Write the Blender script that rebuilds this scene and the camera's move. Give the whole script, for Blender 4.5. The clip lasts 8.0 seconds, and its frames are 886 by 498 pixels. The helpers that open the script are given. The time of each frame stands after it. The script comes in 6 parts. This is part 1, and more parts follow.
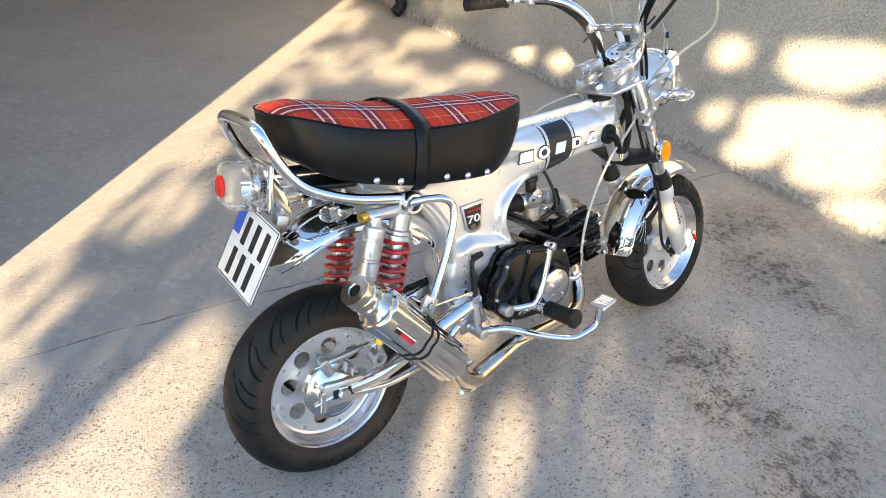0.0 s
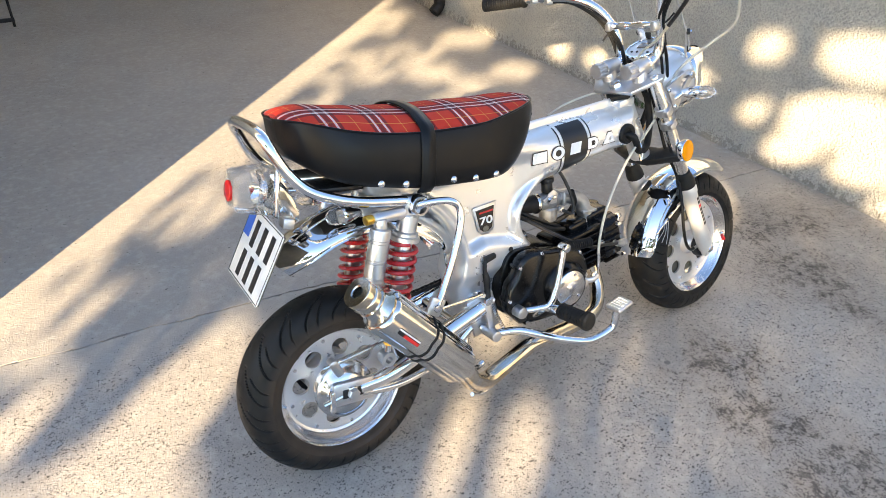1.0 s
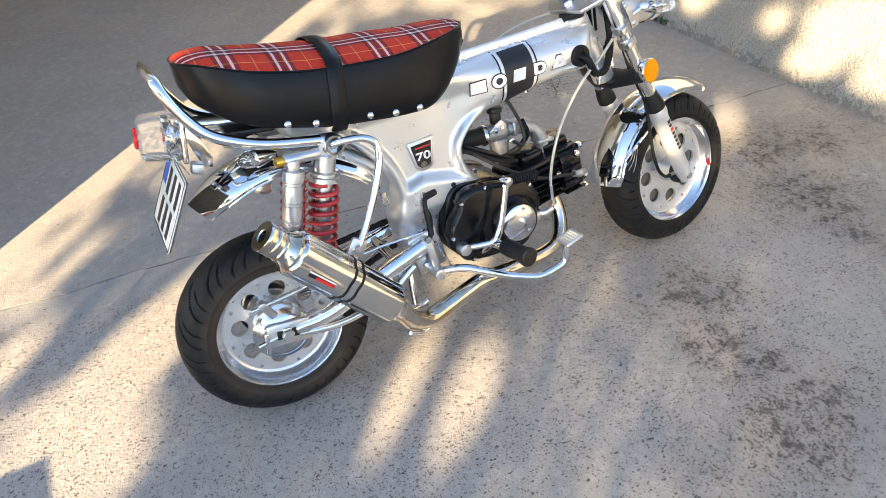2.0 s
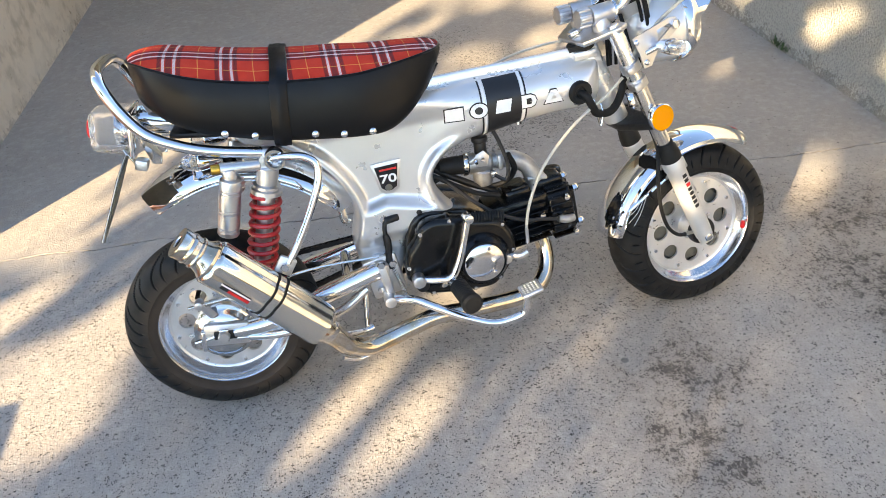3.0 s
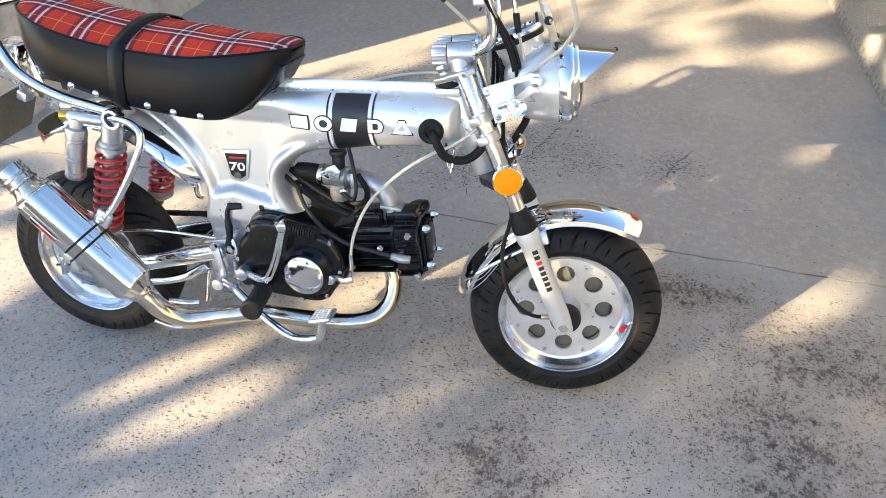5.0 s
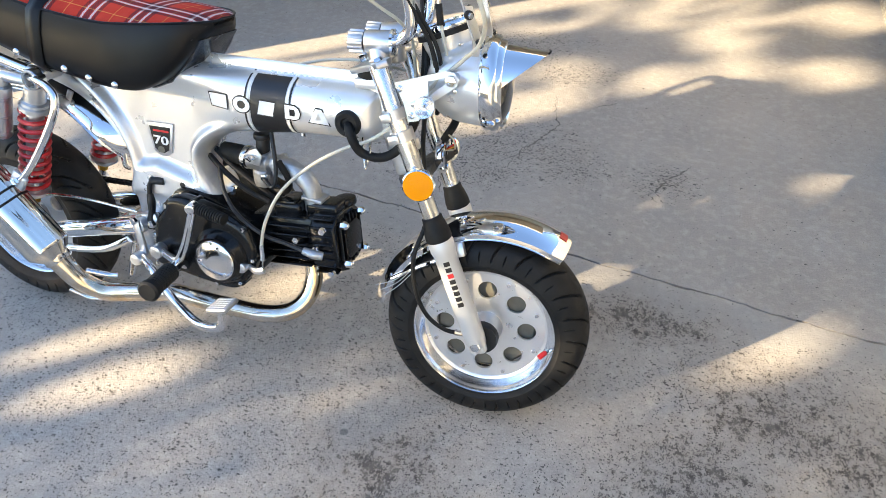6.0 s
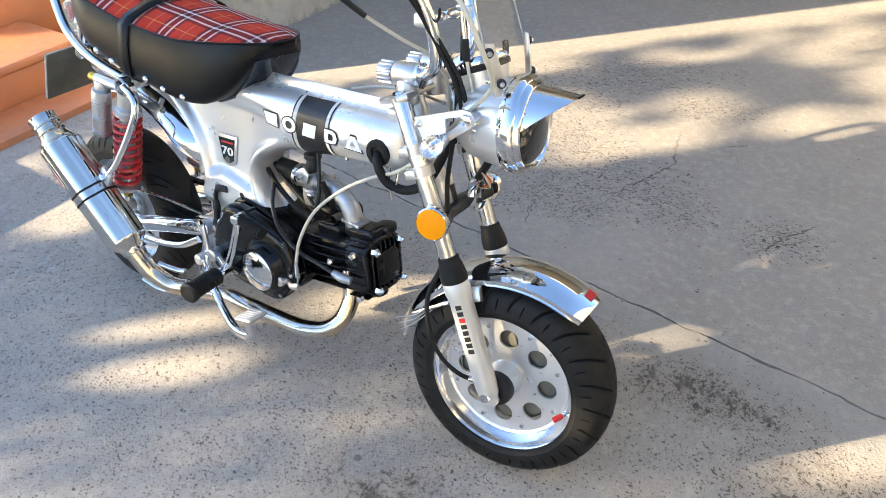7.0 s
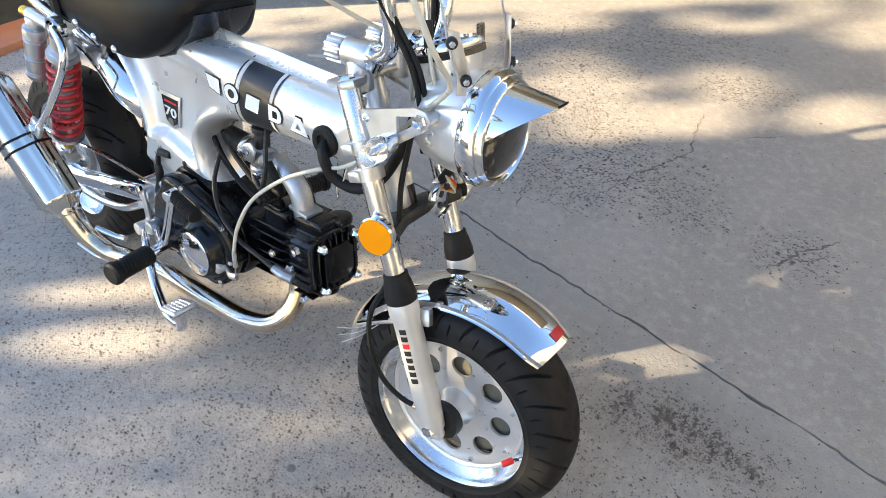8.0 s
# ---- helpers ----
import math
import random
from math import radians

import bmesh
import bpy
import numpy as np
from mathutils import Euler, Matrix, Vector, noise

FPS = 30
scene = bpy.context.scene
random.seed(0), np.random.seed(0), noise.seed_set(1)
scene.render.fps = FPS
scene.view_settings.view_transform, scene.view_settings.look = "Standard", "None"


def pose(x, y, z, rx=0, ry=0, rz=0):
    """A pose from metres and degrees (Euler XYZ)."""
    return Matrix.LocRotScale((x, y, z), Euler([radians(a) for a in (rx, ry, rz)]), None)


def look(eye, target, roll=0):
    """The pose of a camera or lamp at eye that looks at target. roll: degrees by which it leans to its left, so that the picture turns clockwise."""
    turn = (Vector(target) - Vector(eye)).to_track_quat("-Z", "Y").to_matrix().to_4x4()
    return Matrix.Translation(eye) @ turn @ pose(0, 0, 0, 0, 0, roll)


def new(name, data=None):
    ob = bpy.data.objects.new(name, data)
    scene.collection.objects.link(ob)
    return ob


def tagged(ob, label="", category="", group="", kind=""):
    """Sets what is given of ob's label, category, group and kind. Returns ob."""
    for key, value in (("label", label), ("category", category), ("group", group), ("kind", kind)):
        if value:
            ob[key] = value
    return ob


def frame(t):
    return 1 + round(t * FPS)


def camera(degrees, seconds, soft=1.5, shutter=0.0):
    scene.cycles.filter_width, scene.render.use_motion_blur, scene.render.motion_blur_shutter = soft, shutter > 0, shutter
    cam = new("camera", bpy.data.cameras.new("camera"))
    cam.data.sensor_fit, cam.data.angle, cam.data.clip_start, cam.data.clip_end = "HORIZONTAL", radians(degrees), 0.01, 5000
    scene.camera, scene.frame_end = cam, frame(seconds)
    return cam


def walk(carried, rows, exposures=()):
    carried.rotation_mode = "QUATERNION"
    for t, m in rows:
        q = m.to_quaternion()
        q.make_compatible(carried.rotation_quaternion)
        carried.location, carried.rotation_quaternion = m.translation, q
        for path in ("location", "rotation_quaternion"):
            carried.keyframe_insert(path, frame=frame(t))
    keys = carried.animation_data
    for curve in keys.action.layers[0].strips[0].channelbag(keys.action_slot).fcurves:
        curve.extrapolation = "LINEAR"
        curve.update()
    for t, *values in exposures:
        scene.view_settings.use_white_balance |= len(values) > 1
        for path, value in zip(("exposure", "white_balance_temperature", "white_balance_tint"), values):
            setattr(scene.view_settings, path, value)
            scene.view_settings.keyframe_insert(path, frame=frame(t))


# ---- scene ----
cam = camera(64.17, 8.0, 0.75)
PATH = [
    (0, (-0.421, -0.986, 1.263), (0.581, 0.361, 0.175), 3.7),
    (0.5, (-0.414, -0.993, 1.267), (0.55, 0.378, 0.176), 2.7),
    (1, (-0.348, -1.033, 1.276), (0.53, 0.39, 0.178), 1.0),
    (1.5, (-0.202, -1.121, 1.292), (0.465, 0.359, 0.124), -2.7),
    (1.7, (-0.148, -1.15, 1.275), (0.538, 0.259, 0.033), -4.2),
    (2.8, (0.2465, -1.1435, 1.247), (0.5455, 0.3945, 0.004), -7.5),
    (3, (0.366, -1.167, 1.264), (0.582, 0.3725, 0.0055), -5.95),
    (3.5, (0.5585, -1.213, 1.2565), (0.5965, 0.3665, 0.0305), -5.85),
    (4, (0.725, -1.162, 1.2185), (0.741, 0.406, -0.0225), -4.6),
    (4.2, (0.783, -1.117, 1.225), (0.7785, 0.449, -0.0195), -2.55),
    (5.3, (1.2865, -1.034, 1.241), (0.808, 0.453, -0.008), -3.0),
    (5.5, (1.3305, -1.0045, 1.228), (0.8455, 0.488, -0.0115), -2.55),
    (6, (1.3995, -0.8847, 1.21), (0.8607, 0.5495, -0.076), -0.32),
    (6.5, (1.475, -0.788, 1.214), (0.687, 0.539, -0.058), -2.9),
    (7, (1.606, -0.691, 1.212), (0.63, 0.527, -0.038), -4.8),
    (7.5, (1.603, -0.569, 1.189), (0.616, 0.632, -0.07), -3.3),
    (8, (1.553, -0.454, 1.188), (0.609, 0.629, -0.204), -1.3),
]
EXPOSURES = [(0.0, 2.27, 7000, 13), (1.5, 2.26, 7050, 13), (4.0, 2.28, 7280, 13), (5.5, 2.36, 6630, 11), (8.0, 2.29, 6600, 11)]
walk(cam, [(t, look(eye, target, roll)) for t, eye, target, roll in PATH], EXPOSURES)

# ---- sky, sun ----
SUN_UP, SUN_TURN = 19.0, 225.0
world = bpy.data.worlds.new("sky")
scene.world = world
world.use_nodes = True
wn = world.node_tree.nodes
sky = wn.new("ShaderNodeTexSky")
sky.sky_type = "NISHITA"
sky.sun_disc = False
sky.sun_elevation, sky.sun_rotation = radians(SUN_UP), radians(SUN_TURN)
sky.air_density, sky.dust_density, sky.ozone_density = 1.0, 0.25, 2.0
wn["Background"].inputs["Strength"].default_value = 0.118
world.node_tree.links.new(sky.outputs[0], wn["Background"].inputs["Color"])
sun = new("sun", bpy.data.lights.new("sun", "SUN"))
sun.data.energy, sun.data.angle, sun.data.color = 5.0, radians(0.53), (1.0, 0.81, 0.53)
sun.matrix_world = look((-6.0, -6.0, 2.92), (0, 0, 0))


# ---- materials ----
class Mat:
    """A small wrapper round a node material."""

    def __init__(self, name, color=(0.5, 0.5, 0.5), rough=0.5, metal=0.0, **more):
        self.m = bpy.data.materials.new(name)
        self.m.use_nodes = True
        self.t = self.m.node_tree
        self.b = self.t.nodes["Principled BSDF"]
        self.set("Base Color", (*color, 1.0))
        self.set("Roughness", rough)
        self.set("Metallic", metal)
        for key, value in more.items():
            self.set(key.replace("_", " "), value)
        self.pos = None

    def set(self, key, value):
        if isinstance(value, bpy.types.NodeSocket):
            self.t.links.new(value, self.b.inputs[key])
        else:
            self.b.inputs[key].default_value = value
        return self

    def node(self, kind, **inputs):
        n = self.t.nodes.new("ShaderNode" + kind)
        for key, value in inputs.items():
            key = key.replace("_", " ")
            slot = n.inputs[int(key[1:])] if key[0] == "i" and key[1:].isdigit() else n.inputs[key]
            if isinstance(value, bpy.types.NodeSocket):
                self.t.links.new(value, slot)
            else:
                slot.default_value = value
        return n

    def coords(self):
        if not self.pos:
            self.pos = self.node("TexCoord").outputs["Object"]
        return self.pos

    def noise(self, scale, detail=4.0, rough=0.55, stretch=None):
        vec = self.coords()
        if stretch:
            vec = self.node("Mapping", Vector=vec, Scale=stretch).outputs[0]
        return self.node("TexNoise", Vector=vec, Scale=scale, Detail=detail, Roughness=rough).outputs[0]

    def math(self, op, a, b=0.0, c=0.0):
        n = self.node("Math", i0=a, i1=b, i2=c)
        n.operation = op
        return n.outputs[0]

    def ramp(self, value, lo, hi, a=0.0, b=1.0):
        n = self.node("MapRange", Value=value, **{"From_Min": lo, "From_Max": hi, "To_Min": a, "To_Max": b})
        n.clamp = True
        return n.outputs[0]

    def mix(self, fac, a, b, blend="MIX"):
        n = self.t.nodes.new("ShaderNodeMix")
        n.data_type, n.blend_type = "RGBA", blend
        for slot, value in ((n.inputs[0], fac), (n.inputs[6], a), (n.inputs[7], b)):
            if isinstance(value, bpy.types.NodeSocket):
                self.t.links.new(value, slot)
            else:
                slot.default_value = value if slot is n.inputs[0] else (*value, 1.0)
        return n.outputs[2]

    def bump(self, height, strength=0.3, distance=0.002):
        self.set("Normal", self.node("Bump", Height=height, Strength=strength, Distance=distance).outputs[0])
        return self

    def worn(self, color, dark, scale=9.0, amount=0.5, rough=(0.3, 0.5), grain=300.0, relief=0.08):
        """Two scales of variation: blotches in colour and gloss, and a fine grain."""
        n = self.noise(scale)
        self.set("Base Color", self.mix(self.ramp(n, 0.4, 0.7, 0.0, amount), color, dark))
        self.set("Roughness", self.ramp(self.noise(scale * 3.0), 0.3, 0.7, *rough))
        if relief:
            self.bump(self.noise(grain, 2.0), relief, 0.0006)
        return self


CHROME = Mat("chrome", (0.80, 0.81, 0.83), 0.05, 1.0)
CHROME.set("Roughness", CHROME.ramp(CHROME.noise(14.0), 0.35, 0.7, 0.02, 0.07))
CARB = Mat("grey_carburettor_alloy", metal=0.85).worn((0.36, 0.37, 0.385), (0.22, 0.225, 0.23), 40.0, 0.8, (0.34, 0.55), 420.0, 0.3)
STEEL = Mat("stainless_steel", (0.72, 0.70, 0.66), 0.14, 1.0)
STEEL.set("Roughness", STEEL.ramp(STEEL.noise(18.0, stretch=(1, 6, 1)), 0.3, 0.75, 0.04, 0.12))
HEATED = Mat("heat_tinted_steel", (0.70, 0.52, 0.30), 0.16, 1.0)
HEATED.set("Base Color", HEATED.mix(HEATED.ramp(HEATED.noise(22.0), 0.4, 0.65), (0.66, 0.63, 0.58), (0.62, 0.48, 0.30)))
OUTLET = Mat("tinted_outlet_steel", (0.66, 0.62, 0.56), 0.16, 1.0)
OUTLET.set("Base Color", OUTLET.mix(OUTLET.ramp(OUTLET.noise(26.0), 0.4, 0.65), (0.68, 0.66, 0.62), (0.60, 0.50, 0.36)))
ALLOY = Mat("brushed_alloy", metal=1.0).worn((0.66, 0.66, 0.67), (0.52, 0.52, 0.53), 26.0, 0.6, (0.28, 0.46), 500.0, 0.05)
CAST = Mat("cast_alloy", metal=0.9).worn((0.52, 0.53, 0.54), (0.32, 0.33, 0.34), 34.0, 0.8, (0.36, 0.6), 420.0, 0.25)
RIM = Mat("satin_rim_alloy", metal=0.75).worn((0.80, 0.80, 0.80), (0.66, 0.66, 0.66), 20.0, 0.5, (0.26, 0.4), 600.0, 0.05)
BARREL = Mat("polished_rim_alloy", metal=1.0).worn((0.78, 0.78, 0.79), (0.66, 0.66, 0.67), 20.0, 0.5, (0.12, 0.24), 600.0, 0.03)
DRUM = Mat("polished_drum_alloy", metal=1.0).worn((0.74, 0.74, 0.75), (0.60, 0.60, 0.61), 24.0, 0.5, (0.10, 0.20), 500.0, 0.03)
SILVER = Mat("silver_paint", metal=0.64, Coat_Weight=0.5, Coat_Roughness=0.07).worn((0.77, 0.77, 0.765), (0.70, 0.70, 0.70), 6.0, 0.4, (0.26, 0.34), 1400.0, 0.015)
BLACK = Mat("black_engine_paint", Specular_IOR_Level=0.36).worn((0.004, 0.004, 0.0043), (0.010, 0.0097, 0.009), 40.0, 0.6, (0.14, 0.28), 500.0, 0.08)
GLOSS = Mat("gloss_black", (0.01, 0.01, 0.012), 0.2)
GLOSS.set("Roughness", GLOSS.ramp(GLOSS.noise(30.0), 0.3, 0.7, 0.15, 0.3))
RUBBER = Mat("rubber", Specular_IOR_Level=0.25).worn((0.008, 0.008, 0.008), (0.019, 0.018, 0.0165), 18.0, 0.7, (0.48, 0.68), 260.0, 0.25)
DUSTY = Mat("dusty_tyre_rubber", Specular_IOR_Level=0.25)
DUSTY.worn((0.009, 0.009, 0.009), (0.022, 0.021, 0.019), 18.0, 0.7, (0.45, 0.65), 260.0, 0.25)
dust_at = DUSTY.node("SeparateXYZ", Vector=DUSTY.coords())
dust_r = DUSTY.math("SQRT", DUSTY.math("ADD", DUSTY.math("POWER", dust_at.outputs[0], 2.0), DUSTY.math("POWER", DUSTY.math("SUBTRACT", dust_at.outputs[2], 0.212), 2.0)))
dust = DUSTY.math("MULTIPLY", DUSTY.ramp(DUSTY.math("ADD", dust_r, DUSTY.ramp(DUSTY.noise(25.0), 0.3, 0.7, -0.006, 0.006)), 0.178, 0.158), DUSTY.ramp(DUSTY.noise(9.0), 0.3, 0.7, 0.45, 0.85))
DUSTY.set("Base Color", DUSTY.mix(dust, DUSTY.b.inputs["Base Color"].links[0].from_socket, (0.055, 0.040, 0.029)))
PLASTIC = Mat("black_plastic", Specular_IOR_Level=0.4).worn((0.009, 0.009, 0.01), (0.018, 0.018, 0.018), 40.0, 0.6, (0.35, 0.55), 300.0, 0.1)
VINYL = Mat("black_vinyl", Specular_IOR_Level=0.22).worn((0.0045, 0.0047, 0.0055), (0.0085, 0.0085, 0.009), 12.0, 0.6, (0.30, 0.42), 700.0, 0.22)
RED = Mat("red_paint", Coat_Weight=0.4).worn((0.52, 0.02, 0.022), (0.40, 0.015, 0.02), 30.0, 0.6, (0.25, 0.4), 300.0, 0.05)
AMBER = Mat("amber_plastic", (0.94, 0.32, 0.001), 0.22, Specular_IOR_Level=0.18)
AMBER.bump(AMBER.node("TexVoronoi", Vector=AMBER.coords(), Scale=420.0).outputs[0], 0.4, 0.001)
GOLD = Mat("gold_anodised", (0.75, 0.45, 0.08), 0.3, 1.0)
WHITE = Mat("white_print", (0.85, 0.85, 0.83), 0.4)
WHITE.worn((0.85, 0.85, 0.83), (0.75, 0.75, 0.72), 60.0, 0.5, (0.35, 0.5), 300.0, 0.03)
INK = Mat("black_print", (0.012, 0.012, 0.013), 0.35)
REDINK = Mat("red_print", (0.6, 0.02, 0.02), 0.4)
BLUE = Mat("blue_print", (0.02, 0.10, 0.45), 0.4)
SLIDER = Mat("satin_fork_alloy", metal=0.35).worn((0.66, 0.65, 0.62), (0.58, 0.57, 0.55), 22.0, 0.5, (0.32, 0.45), 500.0, 0.04)
PLATE = Mat("plate_white").worn((0.74, 0.74, 0.71), (0.6, 0.6, 0.58), 40.0, 0.5, (0.3, 0.45), 250.0, 0.04)
TUBE = Mat("polished_fork_tube", metal=1.0).worn((0.78, 0.77, 0.75), (0.70, 0.69, 0.68), 20.0, 0.4, (0.16, 0.26), 600.0, 0.02)
CABLE = Mat("clear_cable_sheath", (0.56, 0.53, 0.44), 0.35)
CABLE.set("Roughness", CABLE.ramp(CABLE.noise(60.0), 0.3, 0.7, 0.25, 0.45))
CLEAR = Mat("clear_plastic")
thin = CLEAR.t.nodes.new("ShaderNodeMixShader")
sheen = CLEAR.t.nodes.new("ShaderNodeBsdfGlossy")
sheer = CLEAR.t.nodes.new("ShaderNodeBsdfTransparent")
sheen.inputs["Roughness"].default_value = 0.05
sheer.inputs["Color"].default_value = (0.95, 0.955, 0.95, 1.0)
thin.inputs[0].default_value = 0.06
CLEAR.t.links.new(sheer.outputs[0], thin.inputs[1])
CLEAR.t.links.new(sheen.outputs[0], thin.inputs[2])
CLEAR.t.links.new(thin.outputs[0], CLEAR.t.nodes["Material Output"].inputs["Surface"])
LENS = Mat("clear_lamp_lens", (0.95, 0.95, 0.95), 0.05, Transmission_Weight=0.92, IOR=1.18)
LENS.bump(LENS.node("TexVoronoi", Vector=LENS.coords(), Scale=90.0).outputs[0], 0.35, 0.004)
CLEARTIE = Mat("white_nylon", (0.42, 0.42, 0.41), 0.3)
REDLENS = Mat("red_lamp_lens", (0.75, 0.02, 0.02), 0.15, Transmission_Weight=0.3)
DARKGLASS = Mat("dark_headlight_glass", (0.012, 0.010, 0.009), 0.04, Coat_Weight=1.0, Coat_Roughness=0.03)
SCREENGLASS = Mat("grey_display", (0.20, 0.17, 0.15), 0.15)


def tartan():
    m = Mat("red_tartan_cloth", rough=0.85, Specular_IOR_Level=0.2)
    sep = m.node("SeparateXYZ", Vector=m.coords())
    wob = m.ramp(m.noise(9.0), 0.0, 1.0, -0.003, 0.003)

    def lines(axis, period, at, width):
        c = m.math("ADD", sep.outputs[axis], wob)
        f = m.math("FRACT", m.math("DIVIDE", m.math("SUBTRACT", c, at), period))
        d = m.math("ABSOLUTE", m.math("SUBTRACT", f, 0.5))
        return m.math("LESS_THAN", m.math("MULTIPLY", d, period), width / 2)

    col = m.mix(m.ramp(m.noise(30.0), 0.3, 0.7), (0.54, 0.034, 0.018), (0.62, 0.050, 0.026))
    P = 0.094
    twill = m.math("GREATER_THAN", m.math("FRACT", m.math("MULTIPLY", m.math("ADD", sep.outputs[0], sep.outputs[1]), 240.0)), 0.38)
    thread = m.ramp(twill, 0.0, 1.0, 0.50, 0.92)
    for axis in (0, 1):
        col = m.mix(m.math("MULTIPLY", lines(axis, P, 0.0, 0.040), 0.22), col, (0.20, 0.012, 0.012))
    for axis in (0, 1):
        col = m.mix(m.math("MULTIPLY", lines(axis, P, 0.047, 0.0016), 0.5), col, (0.80, 0.42, 0.10))
        for middle, wide, fill in ((0.0, 0.0095, (0.018, 0.018, 0.026)), (-0.0160, 0.0060, (0.018, 0.018, 0.026)), (0.0160, 0.0060, (0.018, 0.018, 0.026)), (-0.0090, 0.0046, (0.80, 0.77, 0.74)), (0.0090, 0.0046, (0.80, 0.77, 0.74))):
            col = m.mix(m.math("MULTIPLY", lines(axis, P, middle, wide), m.math("MULTIPLY", thread, 0.78)), col, fill)
    m.set("Base Color", col)
    weave = m.math("ADD", m.math("SINE", m.math("MULTIPLY", sep.outputs[0], 4200.0)), m.math("SINE", m.math("MULTIPLY", sep.outputs[1], 4200.0)))
    return m.bump(m.math("ADD", weave, m.math("MULTIPLY", m.noise(40.0), 3.0)), 0.2, 0.0008)


TARTAN = tartan()


def concrete():
    m = Mat("worn_concrete", rough=0.85)
    sep = m.node("SeparateXYZ", Vector=m.coords())
    col = m.mix(m.ramp(m.noise(1.1, 5.0), 0.35, 0.65), (0.335, 0.308, 0.275), (0.41, 0.380, 0.340))
    col = m.mix(m.ramp(m.noise(5.0, 6.0, 0.65), 0.45, 0.75, 0.0, 0.45), col, (0.285, 0.262, 0.236))
    col = m.mix(m.ramp(m.noise(260.0, 5.0, 0.75), 0.42, 0.60, 0.0, 0.62), col, (0.27, 0.249, 0.226))
    col = m.mix(m.ramp(m.noise(38.0, 5.0, 0.7), 0.48, 0.66, 0.0, 0.5), col, (0.47, 0.44, 0.39))

    # how far a place lies from a stain's middle: 1 in it, 0 outside
    def blot(x, y, rx, ry, turn=0.0, ragged=0.55):
        c, s = math.cos(radians(turn)), math.sin(radians(turn))
        dx, dy = m.math("SUBTRACT", sep.outputs[0], x), m.math("SUBTRACT", sep.outputs[1], y)
        a = m.math("DIVIDE", m.math("ADD", m.math("MULTIPLY", dx, c), m.math("MULTIPLY", dy, s)), rx)
        b = m.math("DIVIDE", m.math("SUBTRACT", m.math("MULTIPLY", dy, c), m.math("MULTIPLY", dx, s)), ry)
        d = m.math("SQRT", m.math("ADD", m.math("MULTIPLY", a, a), m.math("MULTIPLY", b, b)))
        d = m.math("ADD", d, m.ramp(m.noise(7.0, 8.0, 0.78), 0.25, 0.75, -ragged, ragged))
        return m.ramp(d, 1.45, 0.35)

    def most(*values):
        out = values[0]
        for v in values[1:]:
            out = m.math("MAXIMUM", out, v)
        return out

    # grime where engines have stood, and the patches of the far slab that have lost their skin
    stain = most(blot(1.03, -0.23, 0.16, 0.14, -15), blot(0.97, -0.42, 0.14, 0.18, 8), blot(0.92, -0.62, 0.24, 0.15, 5), blot(1.60, -0.06, 0.20, 0.20, 30), blot(1.77, 0.18, 0.28, 0.14, -12), blot(1.56, -0.22, 0.08, 0.20, 5), blot(1.42, 0.38, 0.20, 0.09, 14))
    far_pits = most(blot(0.64, 1.10, 0.30, 0.22, -30), blot(0.92, 1.02, 0.22, 0.14, 15), blot(0.48, 1.45, 0.26, 0.20), blot(0.70, 1.72, 0.30, 0.15, 25), blot(0.80, 0.86, 0.22, 0.10, 20), blot(1.08, 0.97, 0.14, 0.10), blot(1.02, 1.60, 0.14, 0.08, 20), blot(1.40, 0.98, 0.10, 0.08))
    # distance from the slab joint: a smooth trowelled margin runs along it
    off = m.math("SUBTRACT", sep.outputs[1], m.math("SUBTRACT", 0.652, m.math("MULTIPLY", sep.outputs[0], 0.078)))
    off = m.math("ADD", off, m.ramp(m.noise(9.0, 4.0), 0.3, 0.7, -0.03, 0.03))
    margin = m.math("MULTIPLY", m.ramp(off, -0.14, -0.08), m.ramp(off, 0.05, 0.02))
    far_side = m.ramp(off, -0.02, 0.03)
    patchy = m.math("MULTIPLY", m.ramp(m.noise(1.7, 3.0), 0.36, 0.62, 0.45, 1.0), m.ramp(m.noise(8.0, 5.0, 0.65), 0.36, 0.62, 0.35, 1.0))
    near_pits = m.math("MULTIPLY", patchy, m.ramp(margin, 0.0, 1.0, 1.0, 0.06))
    pits_wide = m.math("ADD", m.math("MULTIPLY", near_pits, m.math("SUBTRACT", 1.0, far_side)), m.math("MULTIPLY", far_side, m.math("MULTIPLY", far_pits, 0.9)))
    pits_wide = m.math("MAXIMUM", pits_wide, m.math("MULTIPLY", stain, m.ramp(margin, 0.0, 1.0, 1.0, 0.2)))
    col = m.mix(m.math("MULTIPLY", margin, m.ramp(far_side, 0.0, 1.0, 0.45, 0.0)), col, (0.30, 0.298, 0.285))

    # pits: small ragged dark marks where the cement skin has gone
    def flecks(scale, size, thin, thick, seed, stretch):
        jitter = m.node("TexNoise", Vector=m.coords(), Scale=scale * 2.4, Detail=3.0, Roughness=0.7).outputs[1]
        place = m.node("Mapping", Vector=m.coords(), Location=(seed, seed * 1.7, 0.0), Rotation=(0.0, 0.0, 0.3 + seed), Scale=stretch).outputs[0]
        vec = m.node("VectorMath", i0=jitter, i1=(1.1 / scale,) * 3, i2=place)
        vec.operation = "MULTIPLY_ADD"
        cell = m.node("TexVoronoi", Vector=vec.outputs[0], Scale=scale)
        rnd = m.node("SeparateColor", Color=cell.outputs["Color"])
        near = m.math("LESS_THAN", cell.outputs["Distance"], m.math("MULTIPLY", m.ramp(rnd.outputs[1], 0.0, 1.0, 0.45, 1.0), size))
